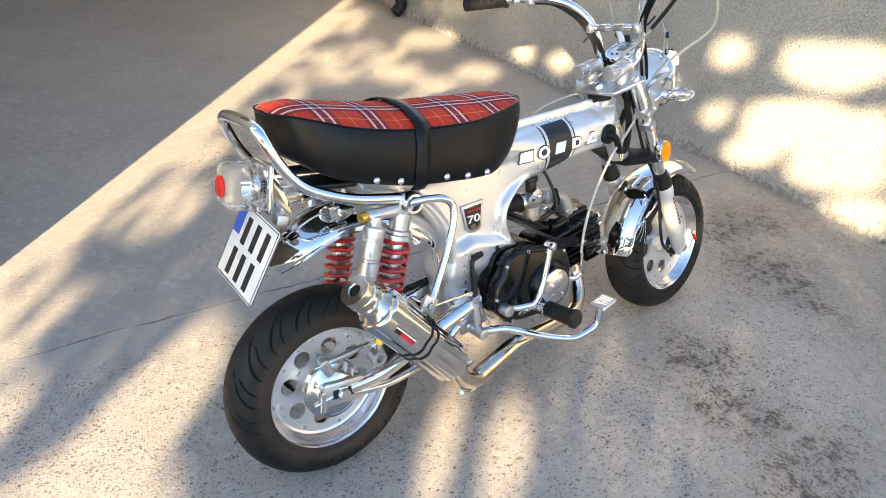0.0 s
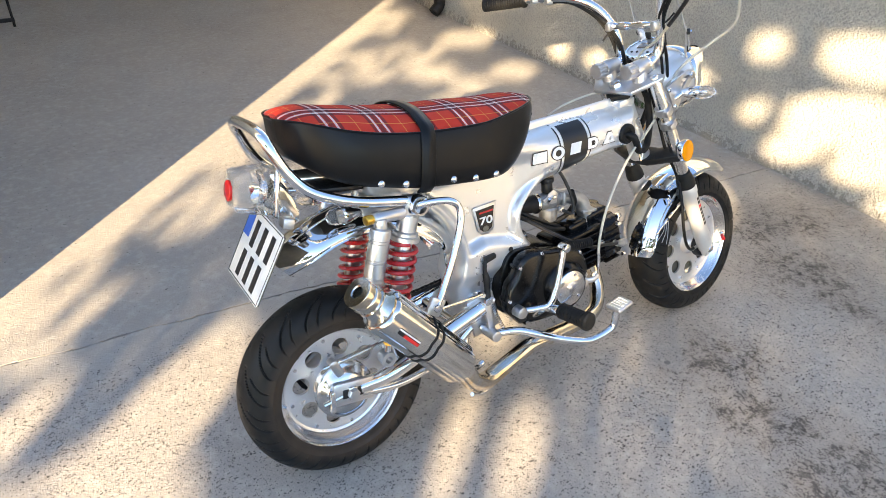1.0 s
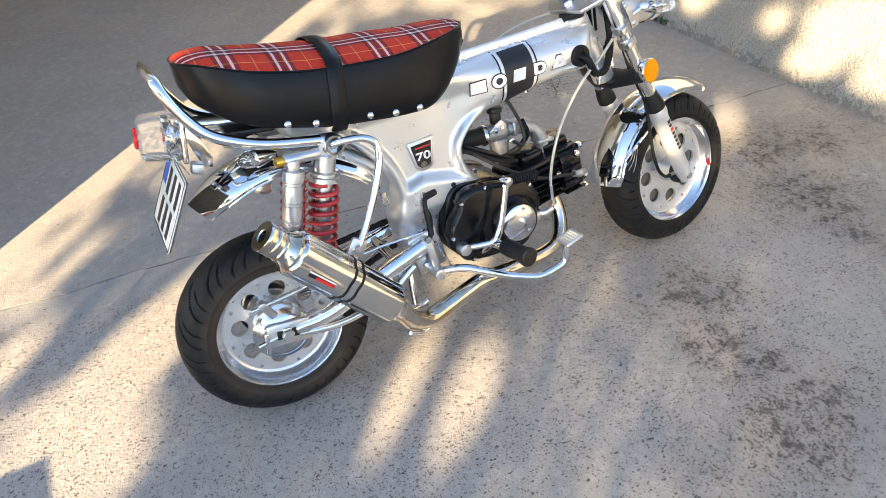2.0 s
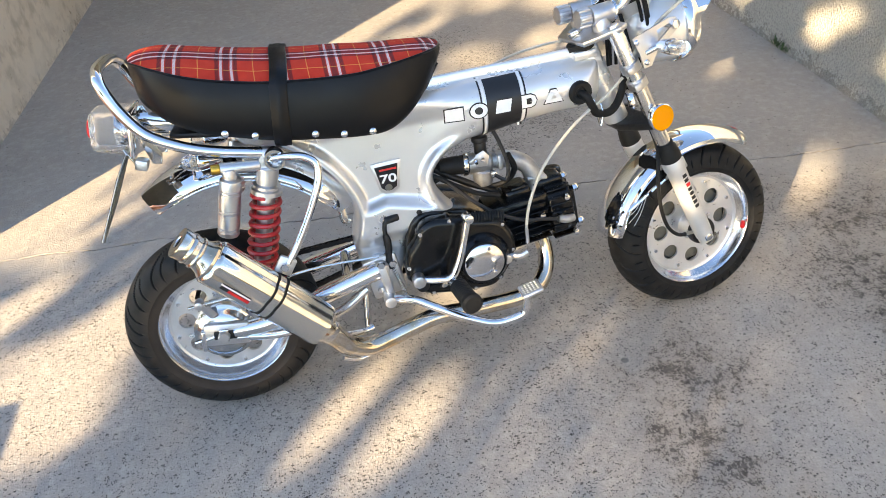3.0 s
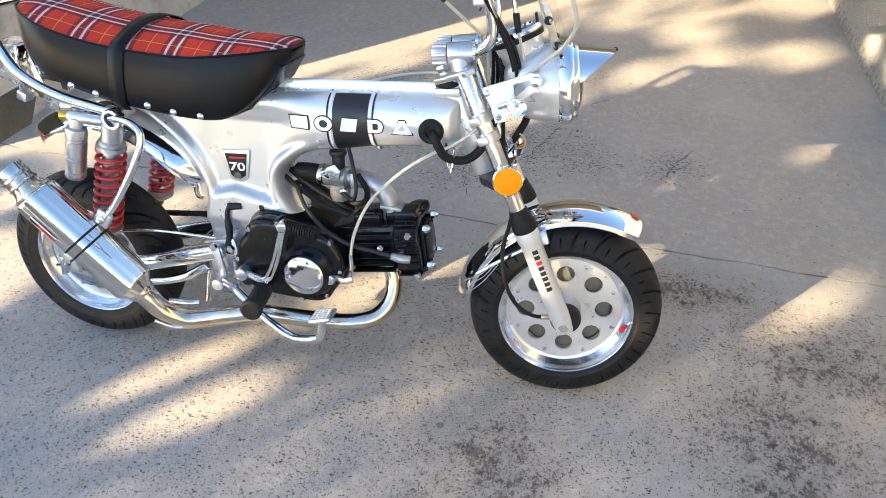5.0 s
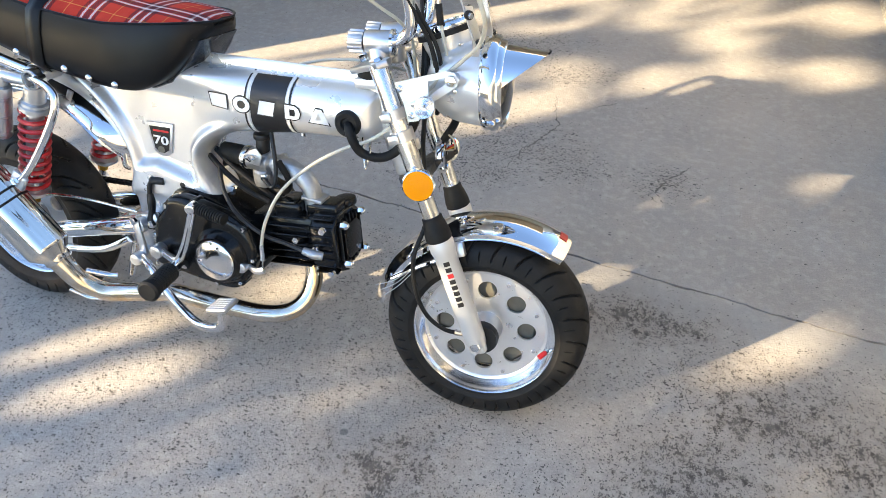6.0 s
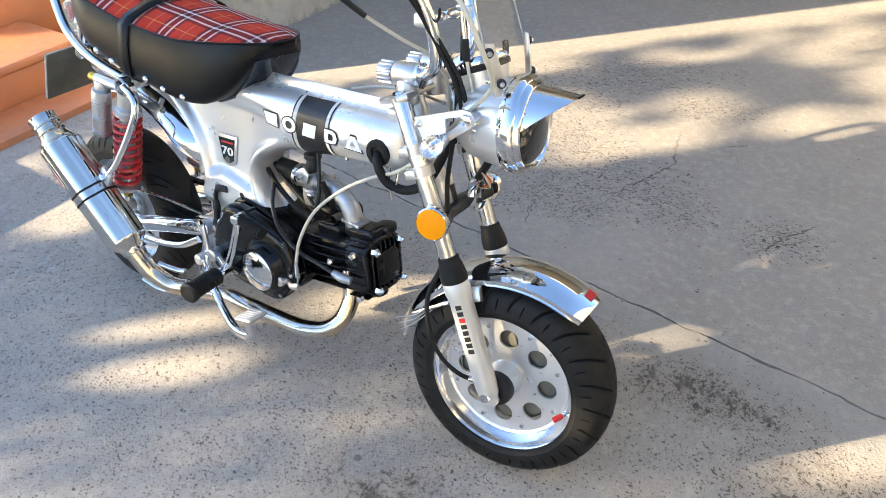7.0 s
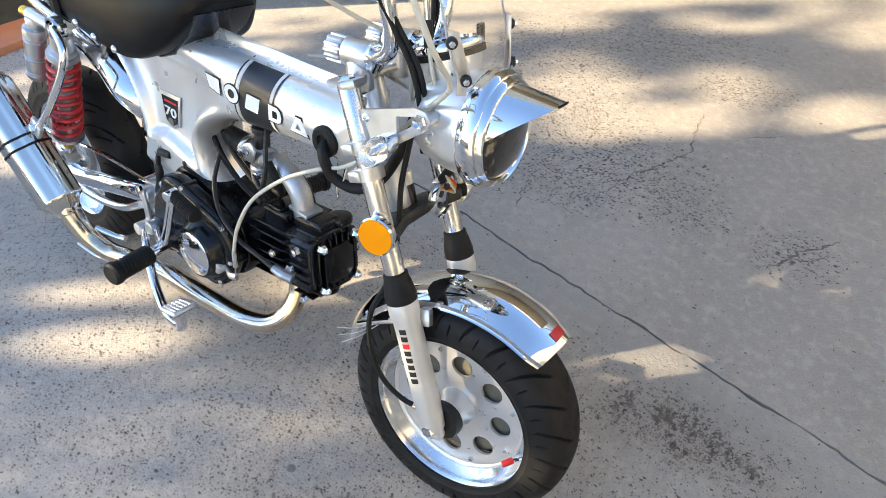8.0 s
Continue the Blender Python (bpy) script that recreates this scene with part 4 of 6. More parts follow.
def shock(s):
    """One shock absorber with red spring and piggyback reservoir."""
    top, low = Vector((0.176, s * 0.108, 0.578)), Vector((0.085, s * 0.100, 0.270))
    d = (low - top).normalized()
    body = part("shock_absorber", rod(top + d * 0.028, top + d * 0.21, 0.0165, 24, 0.003), ALLOY, bike, "shock absorber with red coil spring")
    part("top_cap", lathe([(0.018, 0.012), (0.0205, 0.015), (0.0205, 0.046), (0.0255, 0.049), (0.0255, 0.055), (0.0295, 0.057), (0.0295, 0.066), (0.024, 0.068)], along(top, low), 28), ALLOY, body)
    part("top_eye", lathe([(0.017, -0.012), (0.017, 0.012), (0.009, 0.012), (0.009, -0.012)], along(top, top + Vector((0, s, 0))), 24, closed=True), ALLOY, body)
    part("spring", coil(top + d * 0.068, top + d * 0.254, 9.5, 0.0265, 0.0048), RED, body, "red coil spring")
    part("piston_rod", rod(top + d * 0.20, top + d * 0.305, 0.008, 14), CHROME, body)
    part("spring_seat", lathe([(0.018, 0.254), (0.031, 0.255), (0.031, 0.262), (0.018, 0.274)], along(top, low), 28), ALLOY, body)
    part("bottom_eye", lathe([(0.016, -0.013), (0.016, 0.013), (0.008, 0.013), (0.008, -0.013)], along(low, low + Vector((0, s, 0))), 20, closed=True), ALLOY, body)
    part("lock_nut", rod(top + d * 0.278, top + d * 0.290, 0.0115, 6), GOLD, body, "gold anodised lock nut")
    a = Vector((0.101, s * 0.124, 0.556))
    b = a + d * 0.110
    prof = [(0.012, -0.006), (0.0195, -0.003), (0.0205, 0.002)]
    for k in range(6):
        z = 0.014 + 0.006 * k + (0.028 if k > 1 else 0.0) + (0.024 if k > 3 else 0.0)
        prof += [(0.0205, z), (0.019, z + 0.001), (0.019, z + 0.003), (0.0205, z + 0.004)]
    prof += [(0.0205, 0.106), (0.018, 0.110), (0.010, 0.111)]
    part("reservoir", lathe(prof, along(a, b), 28), ALLOY, body, "grooved alloy gas reservoir")
    part("reservoir_arm", rod((0.160, s * 0.112, 0.573), (0.088, s * 0.122, 0.582), 0.012, 16, 0.003), ALLOY, body)
    part("reservoir_neck", rod((0.103, s * 0.124, 0.580), (0.101, s * 0.124, 0.552), 0.013, 16, 0.002), ALLOY, body)
    part("valve_cap", rod((0.088, s * 0.122, 0.582), (0.072, s * 0.125, 0.584), 0.0095, 16, 0.002), GOLD, body, "gold anodised cap")
    return body


shock(-1)
shock(1)

# swing arm with chain adjusters
swing = part("swing_arm", sweep([(0.340, -0.075, 0.285), (0.20, -0.082, 0.250), (0.095, -0.086, 0.222), (0.02, -0.086, 0.219)], [0.021, 0.021, 0.019, 0.015], 16), CHROME, bike, "tubular alloy swing arm")
part("arm", sweep([(0.340, 0.075, 0.285), (0.20, 0.082, 0.250), (0.095, 0.086, 0.222), (0.02, 0.086, 0.219)], [0.021, 0.021, 0.019, 0.015], 16), CHROME, swing)
part("pivot_tube", rod((0.345, -0.09, 0.287), (0.345, 0.09, 0.287), 0.018, 20, 0.003), ALLOY, swing)
part("cross_tube", rod((0.275, -0.08, 0.268), (0.275, 0.08, 0.268), 0.013, 16), CHROME, swing)
for s in (-1, 1):
    part("lower_tube", sweep([(0.022, s * 0.088, 0.205), (0.12, s * 0.088, 0.190), (0.235, s * 0.080, 0.205), (0.31, s * 0.075, 0.245)], 0.0095, 12), CHROME, swing)
    part("axle_plate", block(0.092, 0.012, 0.052, pose(0.005, s * 0.091, 0.219, 0, 8, 0), 0.005), ALLOY, swing)
    part("axle_slot", block(0.046, 0.003, 0.020, pose(0.002, s * 0.0975, 0.220, 0, 8, 0), 0.001), PLASTIC, swing)
    part("adjuster", block(0.020, 0.008, 0.030, pose(0.0, s * 0.100, 0.221, 0, 8, 0), 0.003), CHROME, swing)
    part("axle_nut", bolt((0.0, s * 0.102, 0.222), (0, s, 0), 0.013, 0.011), ALLOY, swing)
    part("adjuster_bolt", rod((-0.062, s * 0.094, 0.214), (-0.020, s * 0.094, 0.219), 0.0045, 8), STEEL, swing)
    part("end_cap", block(0.010, 0.016, 0.048, pose(-0.043, s * 0.092, 0.214, 0, 8, 0), 0.003), CHROME, swing)
# rear hub, brake plate with its arm and return spring
part("hub", lathe([(0.030, -0.052), (0.052, -0.049), (0.053, -0.030), (0.046, -0.018), (0.036, 0.03), (0.055, 0.034), (0.055, 0.046), (0.02, 0.05)], REAR_M @ Matrix.Rotation(radians(-90), 4, "X"), 40), ALLOY, rear, "polished alloy drum hub")
plate = part("brake_plate", lathe([(0.062, -0.016), (0.064, 0.0), (0.063, 0.005), (0.058, 0.008), (0.055, 0.009), (0.050, 0.016), (0.038, 0.022), (0.024, 0.025), (0.018, 0.029), (0.010, 0.030)], REAR_M @ Matrix.Translation((0, -0.050, 0)) @ Matrix.Rotation(radians(90), 4, "X"), 48), DRUM, bike, "polished alloy rear brake plate")
part("brake_arm", sweep([(-0.012, -0.083, 0.262), (-0.022, -0.090, 0.285), (-0.028, -0.095, 0.305)], 0.009, 10, flat=0.5), ALLOY, plate)
part("arm_nut", rod((-0.030, -0.085, 0.303), (-0.030, -0.108, 0.303), 0.009, 12, 0.002), ALLOY, plate)
part("brake_rod", sweep([(-0.052, -0.100, 0.300), (0.05, -0.105, 0.310), (0.20, -0.098, 0.330), (0.345, -0.080, 0.318)], 0.0030, 8), STEEL, plate)
part("return_spring", coil((-0.018, -0.101, 0.303), (0.055, -0.105, 0.311), 20, 0.0055, 0.0011, 5, 10), STEEL, plate)
# chain and sprocket on the far side


def chain():
    bm = bmesh.new()
    path = []
    for k in range(25):
        a = radians(90 + 180 * k / 24)
        path.append((0.068 * math.cos(a), 0.2225 + 0.068 * math.sin(a)))
    for k in range(13):
        a = radians(-90 + 180 * k / 12)
        path.append((0.395 + 0.025 * math.cos(a), 0.292 + 0.025 * math.sin(a)))
    path.append(path[0])
    line = [Vector((x, 0.052, z)) for x, z in path]
    total, step, carry, flip = 0.0, 0.0127, 0.0, 0
    for a, b in zip(line, line[1:]):
        length = (b - a).length
        d = (b - a) / max(length, 1e-9)
        while carry < length:
            p = a + d * carry
            ang = math.degrees(math.atan2(d.z, d.x))
            for off in (-0.006, 0.006):
                block(0.0165, 0.0016, 0.009, pose(p.x, p.y + off * (1.0 if flip % 2 else 0.75), p.z, 0, -ang, 0), 0, bm=bm)
            rod(p + Vector((0, -0.005, 0)), p + Vector((0, 0.005, 0)), 0.0042, 6, bm=bm)
            carry += step
            flip += 1
        carry -= length
    return part("drive_chain", bm, IRON, bike, "oily roller chain")


chain()
part("sprocket", lathe([(0.064, 0), (0.066, 0.002), (0.064, 0.004), (0.03, 0.005)], Matrix.Translation((0, 0.050, 0.2225)) @ Matrix.Rotation(radians(-90), 4, "X"), 40), STEEL, rear)

# silencer and exhaust pipe
MA = Vector((0.205, -0.186, 0.247))
MB = MA + Vector((-0.218, -0.029, 0.262))
# which way round the silencer faces the yard
face_way = math.degrees(math.atan2(*(along(MA, MB).to_3x3().inverted() @ Vector((-0.25, -0.95, -0.05))).yx))


def six_sided(r, edge):
    """The radius of a rounded six-sided section of mean radius r, by angle; one edge lies at that angle."""
    return lambda a: r * (1.0 + 0.045 * math.cos(6 * (a - edge)) - 0.010 * math.cos(12 * (a - edge)))


def faceted(profile, m, edge, seg=96):
    bm = bmesh.new()
    rows = []
    for r, h in profile:
        round_at = six_sided(r, edge)
        rows.append([bm.verts.new(m @ Vector((round_at(a) * math.cos(a), round_at(a) * math.sin(a), h))) for a in (2 * math.pi * k / seg for k in range(seg))])
    grid_faces(bm, rows, closed_v=True)
    bm.faces.new(rows[0])
    bm.faces.new(rows[-1])
    return bm


FACET = radians(face_way - 14)
silencer = part("silencer", faceted([(0.022, -0.022), (0.030, -0.012), (0.0405, 0.0), (0.0432, 0.003), (0.0436, 0.008), (0.0436, 0.250), (0.0432, 0.254), (0.041, 0.257), (0.030, 0.262)], along(MA, MB), FACET), STEEL, bike, "polished stainless silencer with black bands")
part("tail_pipe", lathe([(0.030, 0.256), (0.0385, 0.259), (0.0385, 0.264), (0.032, 0.272), (0.0290, 0.282), (0.0310, 0.284), (0.0310, 0.287), (0.0285, 0.290), (0.0285, 0.298), (0.0305, 0.300), (0.0305, 0.303), (0.0285, 0.306), (0.0300, 0.322), (0.0290, 0.324), (0.0135, 0.324), (0.0115, 0.322), (0.0115, 0.296)], along(MA, MB), 40), OUTLET, silencer, "heat tinted outlet of the silencer")
# black disc set in the bore, painting in its inner darkness
part("outlet_dark", lathe([(0.0112, 0.2975), (0.0112, 0.2985), (0.001, 0.2985)], along(MA, MB), 24), INK, silencer)
for h in (0.114, 0.134):
    part("band", faceted([(0.0400, h), (0.0452, h + 0.0008), (0.0455, h + 0.003), (0.0452, h + 0.0052), (0.0400, h + 0.006)], along(MA, MB), FACET), RUBBER, silencer, "black rubber band")
for k in range(6):
    a = radians(60 * k + 20)
    for h in (0.245, 0.010):
        m = along(MA, MB)
        p = m @ Vector((0.0425 * math.cos(a), 0.0425 * math.sin(a), h))
        part("rivet", lathe([(0.0036, 0), (0.003, 0.0015), (0.001, 0.002)], along(p, p + (m.to_3x3() @ Vector((math.cos(a), math.sin(a), 0)))), 10), CHROME, silencer)


def wrapped(name, a0, a1, h0, h1, material, parent, lift=0.0008, r=0.0436):
    """A print on the silencer, between two angles and two heights."""
    bm = bmesh.new()
    m = along(MA, MB)
    rows = [[bm.verts.new(m @ Vector(((six_sided(r, FACET)(radians(a)) + lift) * math.cos(radians(a)), (six_sided(r, FACET)(radians(a)) + lift) * math.sin(radians(a)), h))) for h in (h0, h1)] for a in (a0 + (a1 - a0) * k / 6 for k in range(7))]
    grid_faces(bm, rows)
    return part(name, bm, material, parent)


wrapped("label_bar", face_way - 9, face_way + 7, 0.166, 0.226, INK, silencer)
wrapped("label_bar", face_way - 9, face_way - 1, 0.166, 0.210, REDINK, silencer, 0.0012)
wrapped("label_bar", face_way + 1, face_way + 5, 0.166, 0.228, PLATE, silencer, 0.0012)
PIPE = [(0.716, -0.020, 0.262), (0.724, -0.028, 0.225), (0.716, -0.048, 0.184), (0.688, -0.070, 0.158), (0.640, -0.088, 0.151), (0.570, -0.100, 0.155), (0.500, -0.112, 0.163), (0.440, -0.120, 0.168), (0.385, -0.130, 0.161), (0.335, -0.138, 0.152), (0.288, -0.150, 0.150), (0.248, -0.168, 0.176), (0.224, -0.180, 0.215), (0.204, -0.186, 0.248)]
pipe = part("exhaust_pipe", sweep(PIPE, [0.0175, 0.0185, 0.0185, 0.0190, 0.0195, 0.021, 0.024], 20, 8), HEATED, bike, "heat tinted stainless exhaust pipe")
part("flange", block(0.050, 0.040, 0.010, pose(0.716, -0.018, 0.268, 0, 6, 0), 0.003), ALLOY, pipe)
for s in (-1, 1):
    part("flange_nut", bolt((0.716 + 0.018 * s, -0.020, 0.262), (0, 0, -1), 0.006, 0.009), CHROME, pipe)
part("clamp", lathe([(0.026, -0.012), (0.027, -0.010), (0.027, 0.010), (0.026, 0.012)], along(PIPE[-2], PIPE[-1]) @ Matrix.Translation((0, 0, 0.022)), 28), STEEL, pipe)
part("hook", sweep([(0.250, -0.150, 0.190), (0.285, -0.128, 0.176), (0.305, -0.120, 0.176)], 0.007, 10), CHROME, pipe)
part("hook", sweep([(0.232, -0.184, 0.158), (0.262, -0.170, 0.138), (0.290, -0.160, 0.136)], 0.0045, 10), CHROME, pipe)

# engine: crankcase, side covers, cylinder with fins, head
CASE = [(0.400, 0.235), (0.396, 0.300), (0.408, 0.360), (0.432, 0.392), (0.470, 0.396), (0.520, 0.384), (0.575, 0.368), (0.622, 0.338), (0.640, 0.290), (0.640, 0.245), (0.610, 0.214), (0.560, 0.203), (0.480, 0.208), (0.425, 0.214)]


def smooth_loop(pts, n=5):
    p = [(x, 0, z) for x, z in pts]
    loop = curve([*p[-2:], *p, *p[:2]], n)[2 * n:-2 * n]
    return [(v.x, v.z) for v in loop[:-1]]


CASE_LOOP = [(0.522 + (x - 0.522) * 0.92, 0.290 + (z - 0.290) * 0.90) for x, z in smooth_loop(CASE)]
case = part("crankcase", slab(CASE_LOOP, 0.14, Matrix.Translation((0, 0.075, 0)) @ RIGHTWARD, 0.006), BLACK, bike, "black painted engine crankcase")
COVER = [(0.397, 0.258), (0.403, 0.315), (0.426, 0.348), (0.440, 0.376), (0.472, 0.386), (0.530, 0.376), (0.600, 0.360), (0.626, 0.336), (0.638, 0.300), (0.630, 0.262), (0.612, 0.230), (0.588, 0.205), (0.560, 0.200), (0.520, 0.203), (0.470, 0.208), (0.420, 0.222)]
cover = smooth_loop(COVER, 4)
part("side_cover", slab(cover, 0.040, Matrix.Translation((0, -0.066, 0)) @ RIGHTWARD, 0.014, 4), BLACK, case, "black right side cover")
part("side_cover", slab([(x - 0.02, z) for x, z in cover], 0.050, Matrix.Translation((0, 0.125, 0)) @ RIGHTWARD, 0.014, 4), BLACK, case)
for k in range(2, len(cover), 8):
    x, z = cover[k]
    x, z = 0.518 + (x - 0.518) * 0.95, 0.290 + (z - 0.290) * 0.93
    part("cover_lug", rod((x, -0.070, z), (x, -0.100, z), 0.0085, 14, 0.002), BLACK, case)
    part("cover_screw", bolt((x, -0.100, z), (0, -1, 0), 0.0052, 0.005), CHROME, case)
boss = part("clutch_boss", lathe([(0.062, 0.0), (0.060, 0.012), (0.052, 0.022), (0.048, 0.028), (0.044, 0.028)], along((0.560, -0.098, 0.277), (0.560, -1, 0.277)), 44), BLACK, case)
part("clutch_cover", lathe([(0.043, 0.024), (0.043, 0.0305), (0.040, 0.0325), (0.012, 0.034), (0.001, 0.034)], along((0.560, -0.098, 0.277), (0.560, -1, 0.277)), 44), DRUM, case, "round polished clutch cover")
for a in (70, 190, 310):
    x, z = 0.560 + 0.034 * math.cos(radians(a)), 0.277 + 0.034 * math.sin(radians(a))
    part("cover_screw", bolt((x, -0.130, z), (0, -1, 0), 0.004, 0.003), CHROME, case)
part("oil_filler", rod((0.425, -0.100, 0.245), (0.425, -0.118, 0.245), 0.014, 20, 0.003), PLASTIC, case)
part("clutch_arm", sweep([(0.616, -0.100, 0.268), (0.640, -0.112, 0.266), (0.660, -0.112, 0.272)], 0.007, 10, flat=0.6), ALLOY, case)
part("clutch_boss_nut", rod((0.612, -0.098, 0.268), (0.612, -0.120, 0.268), 0.011, 14, 0.002), ALLOY, case)
# barrel: its axis rises a little towards the front
CYL = pose(0.600, 0, 0.312, 0, -7, 0)
barrel = part("cylinder", block(0.150, 0.092, 0.100, CYL @ Matrix.Translation((0.075, 0, -0.006)), 0.01), BLACK, bike, "black finned engine cylinder")
for k in range(7):
    part("fin", block(0.095, 0.132 - 0.006 * abs(k - 3), 0.0038, CYL @ Matrix.Translation((0.082, 0, -0.058 + 0.0170 * k)), 0.0015, 1), BLACK, barrel)
part("cam_tower", block(0.060, 0.070, 0.030, CYL @ Matrix.Translation((0.078, 0, 0.050)), 0.008, 3), BLACK, barrel)
part("cam_lid", block(0.034, 0.030, 0.008, CYL @ Matrix.Translation((0.080, -0.020, 0.066)), 0.003), BLACK, barrel)
HEAD_M = CYL @ Matrix.Translation((0.134, 0, -0.012)) @ Matrix(((0, 0, 1, 0), (1, 0, 0, 0), (0, 1, 0, 0), (0, 0, 0, 1)))


def cut_corners(w, h, c):
    return [(-w + c, -h), (w - c, -h), (w, -h + c), (w, h - c), (w - c, h), (-w + c, h), (-w, h - c), (-w, -h + c)]


head = part("cylinder_head", slab(cut_corners(0.058, 0.061, 0.022), 0.056, HEAD_M, 0.006, 3), BLACK, bike, "black finned cylinder head")
for k in range(8):
    part("head_fin", block(0.050, 0.130 - 0.003 * abs(k - 3.5) ** 1.6, 0.0036, CYL @ Matrix.Translation((0.160, 0, -0.070 + 0.0165 * k)), 0.0015, 1), BLACK, head)
for k in range(7):
    part("front_rib", block(0.008, 0.0036, 0.104 - 0.006 * abs(k - 3), CYL @ Matrix.Translation((0.194, -0.042 + 0.014 * k, -0.012)), 0.0015, 1), BLACK, head)
part("top_lug", block(0.070, 0.052, 0.026, CYL @ Matrix.Translation((0.150, 0.0, 0.052)), 0.008, 3), BLACK, head)
part("head_cover", slab(cut_corners(0.034, 0.036, 0.014), 0.014, HEAD_M @ Matrix.Translation((0, 0, 0.054)), 0.003), BLACK, head)
part("valve_cap", rod(CYL @ Vector((0.176, 0.03, 0.046)), CYL @ Vector((0.176, 0.03, 0.062)), 0.022, 24, 0.004), BLACK, head)
part("valve_cap", rod(CYL @ Vector((0.165, 0, -0.070)), CYL @ Vector((0.165, 0, -0.084)), 0.022, 24, 0.004), BLACK, head)
for y, z in ((-0.044, -0.058), (-0.044, 0.034), (0.044, -0.058), (0.044, 0.034)):
    a = CYL @ Vector((0.1975, y * 0.86, z * 0.9))
    part("head_nut", lathe([(0.0085, 0), (0.0085, 0.008), (0.006, 0.013), (0.002, 0.016)], along(a, a + Vector((1, 0, 0.12))), 6), CHROME, head)
for x, z in ((0.180, -0.060), (0.172, 0.030), (0.152, -0.010), (0.112, 0.006)):
    a = CYL @ Vector((x, -0.066, z))
    part("side_nut", bolt(a, (0, -1, 0), 0.0075, 0.010), CHROME, head)
plug = part("spark_plug_cap", sweep([(0.775, -0.085, 0.318), (0.758, -0.091, 0.321), (0.738, -0.095, 0.327)], [0.0085, 0.0095, 0.007], 12), CAST, bike, "grey spark plug cap and lead")
part("lead", sweep([(0.742, -0.095, 0.326), (0.70, -0.098, 0.336), (0.655, -0.100, 0.345), (0.60, -0.095, 0.372), (0.555, -0.070, 0.402), (0.52, -0.03, 0.43)], 0.0042, 8), PLASTIC, plug)
# carburettor with its filter, and the bent inlet pipe
carb = part("carburettor", lathe([(0.019, -0.030), (0.022, -0.024), (0.022, 0.020), (0.017, 0.026), (0.017, 0.036)], along((0.600, 0.0, 0.452), (0.700, 0.0, 0.450)), 24), CARB, bike, "cast alloy carburettor")
part("float_bowl", lathe([(0.012, 0.0), (0.020, 0.004), (0.022, 0.014), (0.023, 0.034), (0.020, 0.038)], along((0.604, 0.0, 0.398), (0.604, 0, 1)), 24), CARB, carb)
part("slide_tower", rod((0.604, 0.0, 0.462), (0.604, 0.0, 0.502), 0.0135, 20, 0.003), PLASTIC, carb)
part("slide_cap", rod((0.604, 0.0, 0.498), (0.604, 0.0, 0.510), 0.018, 20, 0.003), PLASTIC, carb)
part("idle_screw", rod((0.592, -0.018, 0.452), (0.584, -0.034, 0.470), 0.0045, 10, 0.001), CHROME, carb)
part("lever_plate", slab([(-0.012, -0.016), (0.010, -0.018), (0.016, 0.004), (0.004, 0.018), (-0.014, 0.010)], 0.003, Matrix.Translation((0.600, -0.024, 0.468)) @ RIGHTWARD, 0.0008), ALLOY, carb)
part("lever_bolt", bolt((0.600, -0.028, 0.468), (0, -1, 0), 0.006, 0.006), CHROME, carb)
part("bowl_nut", bolt((0.604, 0.0, 0.398), (0, 0, -1), 0.007, 0.007), CHROME, carb)
part("choke_lever", block(0.030, 0.004, 0.010, pose(0.586, -0.026, 0.470, 0, -30, 0), 0.002), ALLOY, carb)
part("banjo", rod((0.622, -0.020, 0.430), (0.622, -0.034, 0.430), 0.007, 10, 0.001), CHROME, carb)
part("filter", lathe([(0.018, 0.0), (0.021, 0.004), (0.021, 0.018), (0.0195, 0.024), (0.0205, 0.030), (0.019, 0.046), (0.0165, 0.068), (0.010, 0.073)], along((0.578, 0.0, 0.452), (0.46, 0.005, 0.462)), 28), RUBBER, carb, "black cone air filter")
part("filter_clip", lathe([(0.0235, 0.006), (0.0245, 0.008), (0.0245, 0.014), (0.0235, 0.016)], along((0.578, 0.0, 0.452), (0.46, 0.005, 0.462)), 24), STEEL, carb)
inlet = part("inlet_pipe", sweep([(0.634, 0, 0.451), (0.672, -0.002, 0.446), (0.704, -0.004, 0.424), (0.716, -0.005, 0.392), (0.718, -0.005, 0.366)], 0.0190, 20), CAST, bike, "cast alloy inlet pipe")
part("inlet_flange", block(0.046, 0.040, 0.009, pose(0.719, -0.004, 0.398, 0, 4, 0), 0.003), CAST, inlet)
part("inlet_flange", block(0.010, 0.048, 0.034, pose(0.640, 0, 0.451), 0.003), CAST, inlet)
hose = part("fuel_hose", sweep([(0.622, -0.034, 0.430), (0.645, -0.040, 0.418), (0.652, -0.036, 0.450), (0.64, -0.022, 0.50), (0.628, -0.01, 0.53)], 0.0042, 8), PLASTIC, bike, "black fuel hose")
part("breather", sweep([(0.47, 0.02, 0.41), (0.53, 0.02, 0.425), (0.60, 0.01, 0.392), (0.65, 0.0, 0.395), (0.67, -0.02, 0.43), (0.655, -0.03, 0.47)], 0.0065, 8), RUBBER, hose)
for k, (y, dz) in enumerate(((-0.018, 0.0), (0.0, 0.012), (0.018, 0.004))):
    part("wire_loom", sweep([(0.49, y, 0.45 + dz), (0.53, y - 0.01, 0.425 + dz), (0.58, y - 0.012, 0.395 + dz), (0.63, y - 0.01, 0.378)], 0.0055, 8), RUBBER, hose)

